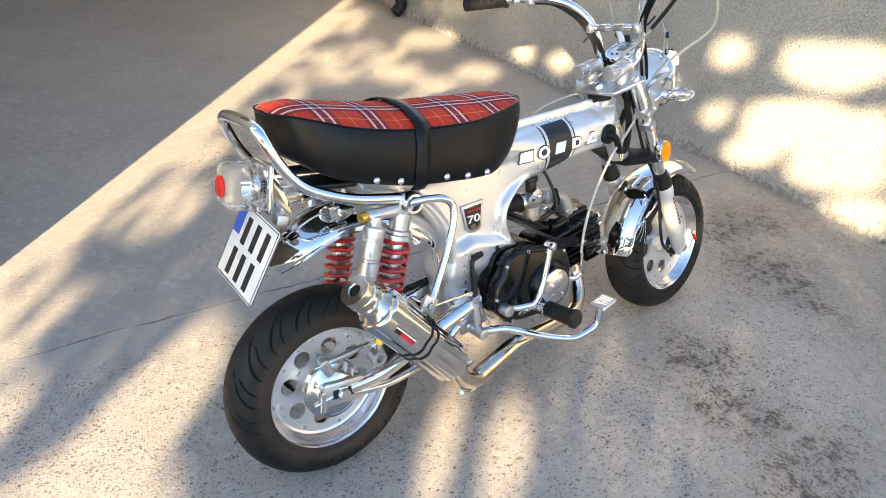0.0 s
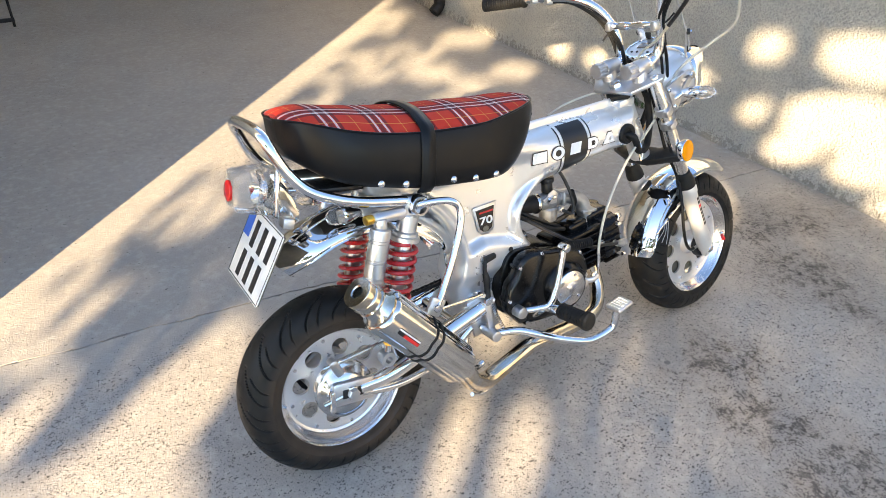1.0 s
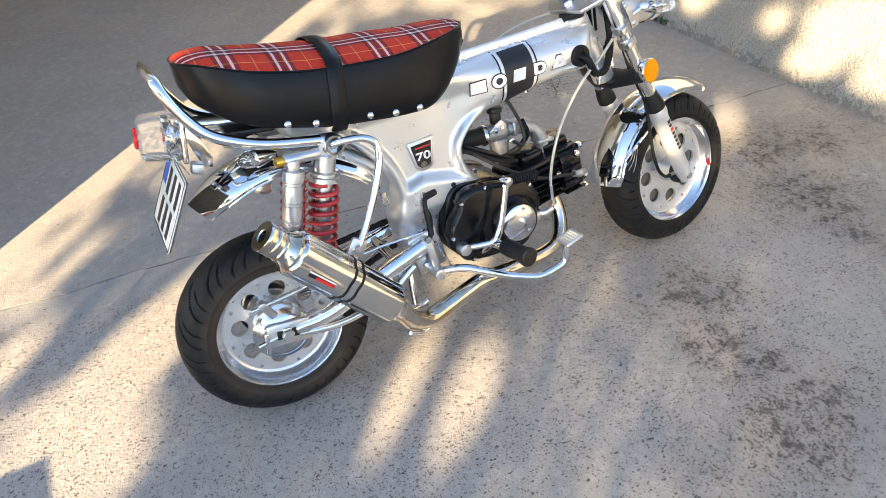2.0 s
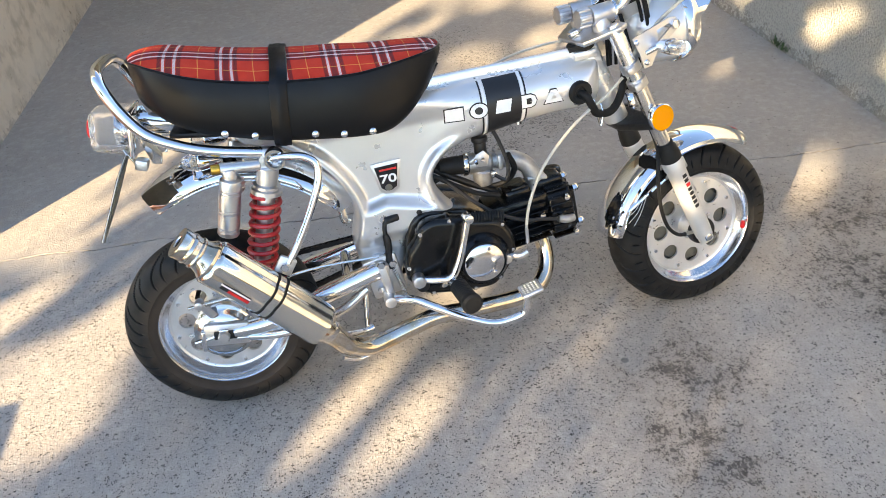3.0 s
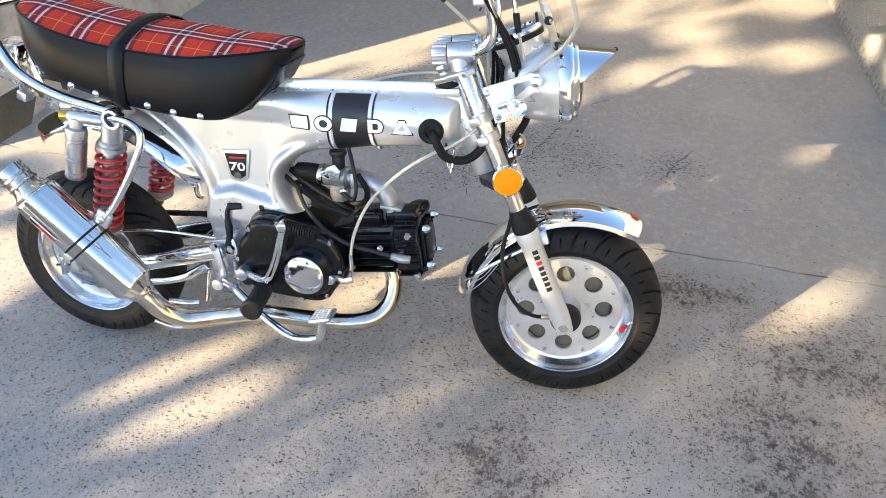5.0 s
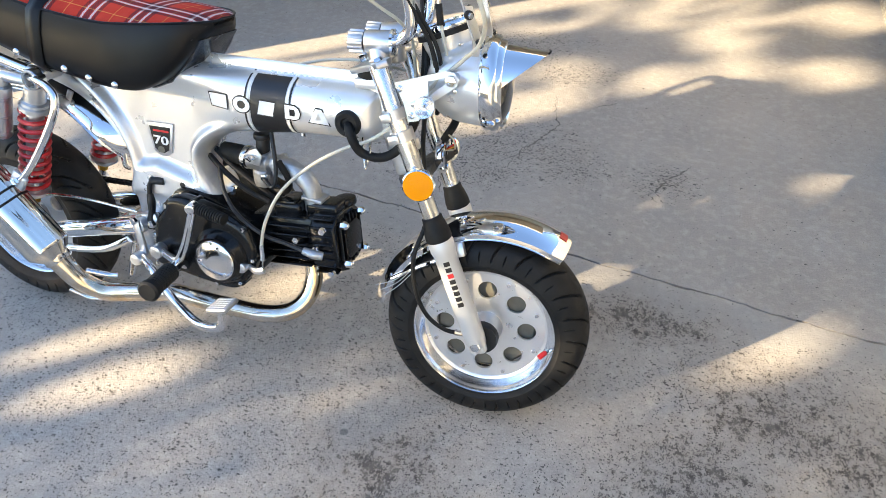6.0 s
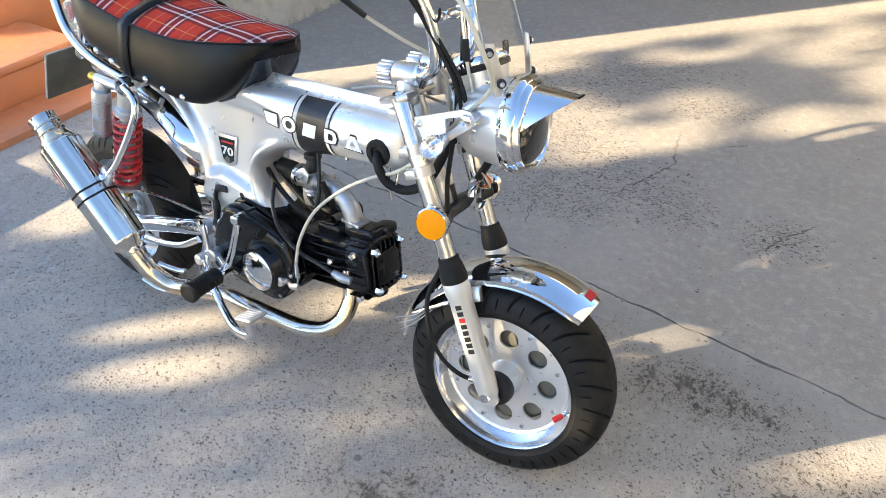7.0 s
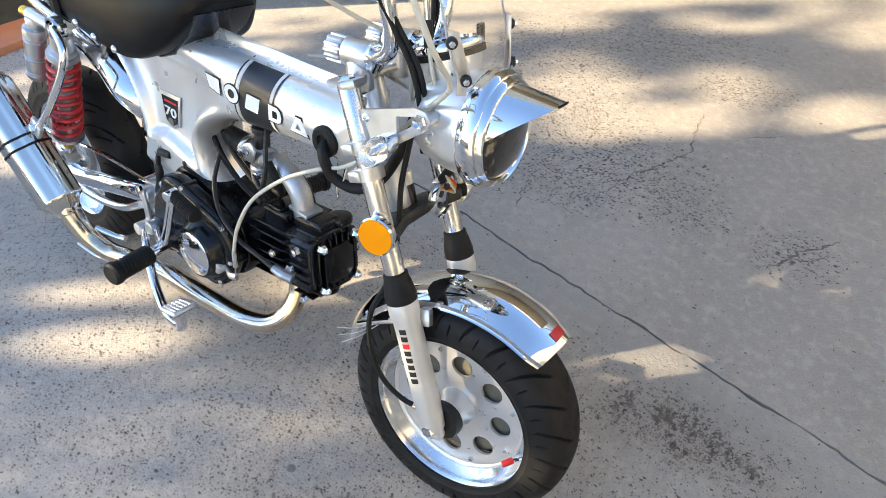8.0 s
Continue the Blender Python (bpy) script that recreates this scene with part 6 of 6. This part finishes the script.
fpart("cross_bar", lathe([(0.006, 0.0), (0.008, 0.004), (0.008, 0.022), (0.0095, 0.026), (0.0095, 0.048), (0.0075, 0.052), (0.0075, 0.076), (0.0095, 0.080), (0.0095, 0.102), (0.008, 0.106), (0.008, 0.124), (0.006, 0.128)], along((0.898, 0.064, 0.818), (0.898, -0.064, 0.818)), 20), CHROME, bar, "chrome cross bar")
for s in (-1, 1):
    fpart("bar_clamp", block(0.030, 0.018, 0.022, pose(0.897, s * 0.068, 0.817), 0.005), ALLOY, bar)

# small clear fly screen on two struts
sheet = []
bm = bmesh.new()
for i in range(21):
    v = -1 + 2 * i / 20
    row = []
    for j in range(13):
        u = j / 12
        w = 0.073 * (1.0 - 0.16 * u ** 2) * (1.0 - 0.10 * max(0.0, 1.0 - 8 * u) ** 2)
        row.append(bm.verts.new((1.056 - 0.112 * u - 0.030 * v * v, w * v, 0.736 + 0.268 * u + 0.006 * v * v * (1 - u))))
    sheet.append(row)
outline = [v.co.copy() for v in sheet[0][::-1] + [r[0] for r in sheet[1:-1]] + sheet[-1]]
grid_faces(bm, sheet)
bmesh.ops.solidify(bm, geom=bm.faces[:], thickness=0.0024)
flyscreen = fpart("fly_screen", bm, CLEAR, bike, "small clear plastic fly screen", 60)
flyscreen.visible_shadow = False
# pale opaque rod stands in for the highlight along the sheet's edge
fpart("edge_highlight", sweep(outline, 0.0015, 8, smooth=False), CLEARTIE, flyscreen, "pale rod painted in for the clear sheet's edge highlight")
for s in (-1, 1):
    # the struts follow the bend of the sheet
    hold = Matrix.Translation((1.020, s * 0.062, 0)) @ Matrix.Rotation(radians(-38 * s), 4, "Z") @ Matrix.Translation((-1.020, 0, 0))
    fpart("strut", slab([(1.000, 0.800), (1.014, 0.800), (1.038, 0.745), (1.034, 0.722), (1.022, 0.722), (1.020, 0.745)], 0.003, hold @ Matrix.Translation((0, 0.0015, 0)) @ RIGHTWARD, 0.001), ALLOY, flyscreen)
    for x, z in ((1.007, 0.787), (1.031, 0.743)):
        fpart("screw", rod(hold @ Vector((x, 0, z)), hold @ Vector((x, s * 0.009, z)), 0.0075, 14, 0.002), PLASTIC, flyscreen)
        fpart("screw_head", bolt(hold @ Vector((x, s * 0.009, z)), hold.to_3x3() @ Vector((0, s, 0)), 0.0045, 0.004), CHROME, flyscreen)

# front mudguard
front_fender = fender("front_fender", 1.104, 0.188, 0.226, 60, 170, 0.056, 0.020, 0.14, STEER, "chrome front mudguard")
for s in (-1, 1):
    fpart("fender_stay", sweep([(0.905, s * 0.056, 0.290), (0.960, s * 0.062, 0.330), (1.010, s * 0.064, 0.360)], 0.0045, 8), CHROME, front_fender)
for k in range(3):
    fpart("tie_end", sweep([(0.935 + 0.006 * k, -0.062, 0.315), (0.915 + 0.004 * k, -0.070 - 0.004 * k, 0.296 - 0.004 * k), (0.880 + 0.010 * k, -0.078 - 0.006 * k, 0.282 - 0.006 * k)], 0.0009, 5), CLEARTIE, front_fender)
for s in (-1, 1):
    fpart("fender_bracket", block(0.020, 0.014, 0.028, pose(1.032, s * 0.0660, 0.380, s * 14, -20, 0), 0.004), ALLOY, front_fender)
bm = bmesh.new()
rows = []
for k in range(5):
    a = radians(62.3 + 3.6 * k / 4)
    rows.append([bm.verts.new((1.104 + (0.2270 + 0.020 * (1 - abs(y / 0.056) ** 2.1)) * math.cos(a), y, 0.188 + (0.2270 + 0.020 * (1 - abs(y / 0.056) ** 2.1)) * math.sin(a))) for y in (-0.014, -0.007, 0.0, 0.007, 0.014)])
grid_faces(bm, rows)
fpart("tip_label", bm, REDINK, front_fender)

# front hub with its brake plate and cable
FH = STEER @ Matrix.Translation((1.090, -0.003, 0.2005)) @ Matrix.Rotation(radians(-90), 4, "X")
part("hub", lathe([(0.012, -0.058), (0.022, -0.056), (0.026, -0.036), (0.034, -0.024), (0.034, 0.024), (0.040, 0.036), (0.020, 0.05)], FH, 36), ALLOY, fore, "turned alloy front hub")
# dark disc added behind the pierced rim, so its holes look shaded
part("hole_shade", lathe([(0.030, -0.008), (0.094, -0.006), (0.100, 0.0), (0.100, 0.040), (0.030, 0.046)], FH, 48), DULL, fore, "dark disc added as shade behind the rim holes")
drive = part("speedometer_drive", lathe([(0.030, -0.068), (0.032, -0.062), (0.032, -0.052), (0.028, -0.048)], FH, 32), PLASTIC, bike, "black speedometer drive on the axle")
fpart("cable", sweep([(1.062, -0.066, 0.205), (1.022, -0.078, 0.212), (0.985, -0.090, 0.245), (0.962, -0.098, 0.300), (0.955, -0.098, 0.365), (0.968, -0.075, 0.430), (0.955, -0.050, 0.500), (0.945, -0.04, 0.56), (0.94, -0.02, 0.64), (0.93, 0.0, 0.71)], 0.0042, 8), RUBBER, drive)
fpart("ferrule", rod((1.068, -0.065, 0.204), (1.038, -0.074, 0.208), 0.006, 10), STEEL, drive)
a = STEER @ Vector((1.090 + 0.124, -0.050, 0.186))
valve = part("tyre_valve", rod(a + Vector((0.008, 0.012, 0.002)), a, 0.0035, 8), STEEL, fore)
part("valve_cap", rod(a, a + Vector((-0.010, -0.014, -0.006)), 0.0052, 10, 0.001), REDINK, fore, "red valve cap")

# cables: clear-sheathed ones, and the black looms round the head
cables = fpart("brake_cable", sweep([(0.835, -0.225, 0.923), (0.925, -0.218, 0.930), (1.010, -0.202, 0.885), (1.052, -0.175, 0.805), (1.042, -0.115, 0.755), (1.014, -0.078, 0.722), (0.972, -0.055, 0.680), (0.930, -0.050, 0.632), (0.905, -0.055, 0.595)], 0.0036, 10), CABLE, bike, "clear sheathed brake cable loop")
fpart("ferrule", rod((0.828, -0.230, 0.922), (0.850, -0.222, 0.927), 0.006, 10), CHROME, cables)
clutch = part("clutch_cable", sweep([(0.905, -0.055, 0.595), (0.860, -0.060, 0.560), (0.815, -0.072, 0.540), (0.760, -0.090, 0.505), (0.705, -0.105, 0.450), (0.672, -0.112, 0.385), (0.660, -0.114, 0.330), (0.660, -0.113, 0.295)], 0.0032, 10), CABLE, bike, "clear sheathed clutch cable")
part("inner_wire", rod((0.660, -0.113, 0.298), (0.658, -0.113, 0.270), 0.0014, 6), STEEL, clutch)
part("ferrule", rod((0.660, -0.114, 0.330), (0.660, -0.113, 0.296), 0.0052, 10), CHROME, clutch)
part("frame_cable", sweep([(0.880, 0.05, 0.66), (0.80, 0.055, 0.665), (0.72, 0.06, 0.655), (0.66, 0.055, 0.64)], 0.0028, 8), CABLE, clutch)
part("cable_hook", sweep([(0.842, -0.052, 0.560), (0.846, -0.060, 0.530), (0.852, -0.062, 0.505), (0.858, -0.060, 0.530), (0.856, -0.050, 0.556)], 0.0022, 6), STEEL, clutch)
loom = part("wiring_loom", sweep([(0.813, -0.050, 0.578), (0.822, -0.066, 0.572), (0.832, -0.068, 0.552), (0.846, -0.060, 0.532), (0.878, -0.050, 0.527), (0.905, -0.035, 0.545), (0.925, -0.020, 0.59), (0.935, 0.0, 0.65)], 0.0085, 12), RUBBER, bike, "black wiring loom at the steering head")
for k, (dy, dx) in enumerate(((-0.056, 0.0), (-0.050, 0.012), (-0.044, -0.008))):
    fpart("loom_strand", sweep([(0.962, dy * 0.4, 0.61), (0.966 + dx * 0.5, dy * 0.8, 0.67), (0.952 + dx * 0.6, dy, 0.73), (0.922 + dx * 0.4, dy - 0.014, 0.785), (0.892 + dx * 0.3, dy - 0.040, 0.845), (0.855, dy - 0.11, 0.918), (0.825, -0.205, 0.930)], 0.0036, 8), RUBBER, loom)
    fpart("loom_strand", sweep([(0.925 + dx, 0.02 - dy * 0.3, 0.60), (0.925 + dx, 0.03 - dy * 0.2, 0.69), (0.912, 0.050 + dx, 0.745), (0.902, 0.062 + dx, 0.79), (0.880 + dx * 0.5, 0.095 + dx, 0.842), (0.845, 0.150, 0.882), (0.820, 0.215, 0.889)], 0.0036, 8), RUBBER, loom)
part("throttle_cable", sweep([(0.812, -0.235, 0.905), (0.835, -0.185, 0.866), (0.856, -0.133, 0.826), (0.880, -0.075, 0.788), (0.894, -0.021, 0.758), (0.905, 0.010, 0.720), (0.910, 0.020, 0.660)], 0.0030, 8), CABLE, cables)
part("throttle_sleeve", sweep([(0.800, -0.262, 0.921), (0.812, -0.235, 0.905), (0.835, -0.185, 0.866), (0.854, -0.137, 0.829)], 0.0046, 8), PLASTIC, cables)
fpart("cable_tie", sweep([(0.905, 0.060, 0.805), (0.893, 0.072, 0.800), (0.885, 0.085, 0.784)], 0.0024, 6), PLASTIC, loom)
fpart("cable_tie", sweep([(0.905, -0.060, 0.815), (0.925, -0.075, 0.822), (0.935, -0.090, 0.840)], 0.0024, 6), PLASTIC, loom)
adj = fpart("cable_adjuster", rod((0.956, -0.042, 0.795), (0.962, -0.042, 0.762), 0.006, 12, 0.001), RUBBER, loom, "black cable sleeve with a clear lead")
fpart("lead", sweep([(0.962, -0.042, 0.764), (0.972, -0.038, 0.725), (0.978, -0.025, 0.690)], 0.0028, 8), CABLE, adj)
fpart("adjuster_tube", rod((0.956, -0.042, 0.794), (0.948, -0.044, 0.835), 0.0042, 10), CHROME, adj)
fpart("harness", sweep([(0.935, 0.0, 0.655), (0.960, 0.010, 0.630), (0.985, 0.020, 0.615), (0.985, 0.035, 0.585), (0.965, 0.040, 0.545)], 0.0075, 10), RUBBER, loom)
for k, mat in enumerate((REDINK, GOLD, CABLE)):
    fpart("wire", sweep([(0.960, 0.045, 0.560), (0.975 + 0.004 * k, 0.040 - 0.006 * k, 0.555), (0.985, 0.050, 0.540 - 0.006 * k), (0.965, 0.058, 0.520)], 0.0016, 6), mat, loom)
# horn and regulator between the fork legs
horn = fpart("horn", lathe([(0.012, -0.014), (0.030, -0.012), (0.034, -0.002), (0.034, 0.004), (0.029, 0.006), (0.027, 0.001), (0.010, 0.003)], along((0.965, 0.052, 0.512), (1.06, 0.058, 0.520)), 32), CHROME, bike, "round chrome horn between the forks")
for k in range(5):
    a = radians(72 * k)
    m = along((0.965, 0.052, 0.512), (1.06, 0.058, 0.520))
    fpart("slot", rod(m @ Vector((0.016 * math.cos(a), 0.016 * math.sin(a), 0.002)), m @ Vector((0.016 * math.cos(a), 0.016 * math.sin(a), 0.0045)), 0.0055, 10), INK, horn)
can = fpart("flasher_can", rod((0.930, 0.015, 0.480), (0.905, 0.015, 0.545), 0.017, 24, 0.003), ALLOY, bike, "small alloy relay can with a label")
fpart("can_label", rod((0.926, 0.015, 0.490), (0.912, 0.015, 0.526), 0.0174, 24), INK, can)


# ---- other things in the yard ----
def iron_grille():
    g = part("iron_grille", block(0.62, 0.022, 0.022, Matrix.Translation((-0.62, 4.02, 0.05)), 0.003), IRON)
    tagged(g, "black iron grille at the end of the yard", "grille")
    part("rail", block(0.62, 0.022, 0.022, Matrix.Translation((-0.62, 4.02, 1.10)), 0.003), IRON, g)
    for k in range(7):
        part("bar", rod((-0.92 + 0.10 * k, 4.02, 0.0), (-0.92 + 0.10 * k, 4.02, 1.12), 0.008, 10), IRON, g)


iron_grille()
down = part("drain_pipe", rod((2.115, 3.06, 0.10), (2.115, 3.06, 2.5), 0.036, 20), IRON)
tagged(down, "dark rain pipe on the wall", "drain pipe")
part("shoe", sweep([(2.115, 3.06, 0.12), (2.112, 3.06, 0.06), (2.07, 3.055, 0.02)], 0.038, 16), IRON, down)


def weed(x, y, n, size, seed):
    r = random.Random(seed)
    bm = bmesh.new()
    for _ in range(n):
        a, lean, h = r.uniform(0, 6.28), r.uniform(0.2, 0.9), r.uniform(0.4, 1.0) * size
        d = Vector((math.cos(a) * lean - 0.3, math.sin(a) * lean, 1)).normalized()
        w = Vector((-d.y, d.x, 0)).normalized() * 0.004
        p = Vector((x + r.uniform(-0.02, 0.01), y + r.uniform(-0.05, 0.05), 0))
        q = p + d * h * 0.6
        t = p + d * h + Vector((0, 0, -0.25 * h))
        bm.faces.new([bm.verts.new(v) for v in (p - w * 0.5, p + w * 0.5, q + w, q - w)])
        bm.faces.new([bm.verts.new(v) for v in (q - w, q + w, t)])
    return tagged(part("weed", bm, LEAF), "small green weed at the wall's foot", "plant")


weed(2.15, 1.22, 60, 0.06, 2)


def crack(points, width, seed):
    """A fine open crack in the slab: a ragged dark thread."""
    line = curve(points, 22)
    bm = bmesh.new()
    rows = []
    for k, p in enumerate(line):
        wob = Vector((noise.noise((p.x * 40, p.y * 40, seed)), noise.noise((p.x * 40, p.y * 40, seed + 9)), 0)) * 0.010 + Vector((noise.noise((p.x * 150, p.y * 150, seed + 2)), noise.noise((p.x * 150, p.y * 150, seed + 5)), 0)) * 0.006
        d = (line[min(k + 1, len(line) - 1)] - line[max(k - 1, 0)]).normalized()
        w = width * (0.35 + abs(noise.noise((p.x * 25, p.y * 25, seed + 4))) * 1.6) * min(1.0, 4 * k / len(line), 4 * (1 - k / len(line)) + 0.05)
        side_way = Vector((-d.y, d.x, 0)) * w / 2
        wob.z = fall(p.x)
        rows.append([bm.verts.new(p + wob - side_way), bm.verts.new(p + wob + side_way)])
    grid_faces(bm, rows)
    tagged(part("crack", bm, CRACKED), "thin dark crack in the concrete", "crack", kind="structure")


crack([(0.937, 0.865, 0.001), (0.943, 0.93, 0.001), (0.955, 1.00, 0.001), (0.982, 1.062, 0.001), (1.003, 1.125, 0.001), (1.03, 1.205, 0.001), (1.00, 1.29, 0.001), (0.975, 1.41, 0.001)], 0.0055, 1)
crack([(0.79, 0.70, 0.001), (0.772, 0.765, 0.001), (0.757, 0.825, 0.001)], 0.004, 6)
crack([(1.34, 0.885, 0.001), (1.378, 0.918, 0.001), (1.42, 1.012, 0.001), (1.452, 1.055, 0.001), (1.475, 1.11, 0.001)], 0.006, 2)
crack([(1.40, 0.965, 0.001), (1.442, 0.985, 0.001), (1.47, 1.05, 0.001)], 0.005, 3)
crack([(1.12, 1.36, 0.001), (1.17, 1.40, 0.001), (1.20, 1.44, 0.001)], 0.004, 7)


# ---- unseen tree added towards the sun, its gaps cut to place the dapples ----
# openings cut where sun patches should fall: across, height, half width, half height
YARD_GAPS = [(-1.24, 0.45, 0.24, 1.25), (-0.92, 0.10, 0.10, 0.13), (-0.86, 0.33, 0.12, 0.07), (-0.96, 0.47, 0.10, 0.07), (-0.93, 0.70, 0.16, 0.10), (-0.84, 0.88, 0.24, 0.10), (-0.97, 1.12, 0.16, 0.16),
             (-0.43, 0.03, 0.105, 0.105), (-0.42, -0.08, 0.19, 0.070), (-0.62, -0.13, 0.20, 0.06), (-0.78, -0.02, 0.09, 0.06)]
TAIL_GAPS = [(-0.48, 0.470, 0.27, 0.062), (-0.44, 0.620, 0.13, 0.030), (-0.28, 0.560, 0.08, 0.055), (-0.45, 0.875, 0.15, 0.045), (-0.62, 0.98, 0.16, 0.07), (-0.20, 0.83, 0.10, 0.04), (-0.02, 0.93, 0.12, 0.05), (-0.26, 0.715, 0.085, 0.050), (-0.16, 0.727, 0.07, 0.016), (-0.38, 1.10, 0.16, 0.06)]
WALL_GAPS = [(0.265, 0.046, 0.036, 0.062), (0.415, 0.046, 0.046, 0.060), (0.27, 0.205, 0.055, 0.045), (0.29, 0.285, 0.05, 0.03), (0.21, 1.07, 0.05, 0.045), (0.42, 1.03, 0.06, 0.045), (0.79, 0.925, 0.05, 0.05), (0.50, 0.725, 0.04, 0.014), (0.40, 0.57, 0.03, 0.012),
             (1.07, 1.12, 0.05, 0.05), (1.37, 1.10, 0.14, 0.075), (1.08, 0.86, 0.03, 0.05), (1.36, 0.85, 0.20, 0.095), (1.45, 0.72, 0.12, 0.09), (1.22, 0.73, 0.08, 0.06), (1.56, 0.56, 0.08, 0.06), (0.95, 0.507, 0.055, 0.045), (0.75, 0.578, 0.032, 0.020), (0.57, 0.433, 0.045, 0.017), (0.86, 0.98, 0.04, 0.03)]
GAPS = YARD_GAPS + TAIL_GAPS + WALL_GAPS


def build_tree():
    r = random.Random(11)
    trunk_at = Vector((-4.9, -5.6, -0.04))
    tree = new("tree")
    tree.location = trunk_at
    tagged(tree, "unseen leafy tree added to shade and dapple the yard", "tree")
    bm = sweep([(0, 0, 0), (0.05, 0.02, 0.7), (-0.03, 0.05, 1.3), (0.0, 0.0, 2.0)], [0.16, 0.12, 0.10, 0.07], 12)
    for k in range(9):
        a = 2 * math.pi * k / 9 + r.uniform(-0.3, 0.3)
        z = r.uniform(1.0, 1.9)
        reach = r.uniform(0.8, 1.6)
        sweep([(0, 0, z), (0.4 * reach * math.cos(a), 0.4 * reach * math.sin(a), z + 0.3), (reach * math.cos(a), reach * math.sin(a), z + r.uniform(0.3, 1.1))], [0.05, 0.03, 0.012], 8, bm=bm)
    part("trunk", bm, BARK, tree)
    crown = bmesh.new()
    tan_up = math.tan(radians(SUN_UP))
    ahead, across = Vector((1, 1, 0)).normalized(), Vector((1, -1, 0)).normalized()

    def spray(count, us, hs, size):
        """Leaves between two distances across and two heights, as seen from the yard; none where the crown is open."""
        for _ in range(count):
            u, h, back = r.uniform(*us), r.uniform(*hs), r.uniform(5.6, 7.0)
            if h > 1.50 + 0.35 * noise.noise((u * 1.3, 3.0, 0)):
                continue
            # fewer leaves here, to leak sun that brightens the near slab
            if r.random() < (0.54 if 0.50 < u < 1.05 and h < 0.24 else 0.36 if 0.50 < u < 1.05 and h < 0.36 else 0.22 if 0.50 < u < 1.7 and h < 0.45 else 0.0):
                continue
            open_sky = any(((u - gu) / (ru + 0.010)) ** 2 + ((h - gh) / (rh + 0.010)) ** 2 < 1.0 + 0.55 * noise.noise((u * 14, h * 14, gu)) for gu, gh, ru, rh in GAPS)
            # leaves left in the larger openings to dim the light through them
            if open_sky and not (-1.00 < u < -0.55 and (r.random() < 0.10 or noise.noise((u * 5.0 + 2, h * 8.0, 8.0)) > 0.14)):
                continue
            p = across * u - ahead * back + Vector((0, 0, h + back * tan_up)) - trunk_at
            q = Euler((r.uniform(-1.2, 1.2), r.uniform(-1.2, 1.2), r.uniform(0, 6.28))).to_matrix()
            s = r.uniform(*size)
            tip, lft, rgt, stem = (q @ Vector(v) * s for v in ((0, 0, 1), (0.55, 0, 0.1), (-0.55, 0, 0.1), (0, 0.15, -0.9)))
            crown.faces.new([crown.verts.new(p + v) for v in (stem, rgt, tip, lft)])

    spray(18000, (-1.9, -0.45), (-0.9, 1.75), (0.028, 0.045))
    spray(70000, (-0.45, 1.70), (-0.5, 1.30), (0.016, 0.024))
    spray(5000, (1.70, 2.30), (-0.9, 1.75), (0.028, 0.045))
    spray(3800, (-0.45, 1.70), (1.30, 1.75), (0.028, 0.045))
    spray(3400, (-0.45, 1.70), (-0.9, -0.5), (0.028, 0.045))
    me = bpy.data.meshes.new("crown")
    crown.to_mesh(me)
    crown.free()
    me.materials.append(LEAF.m)
    ob = new("crown", me)
    ob.parent = tree


build_tree()
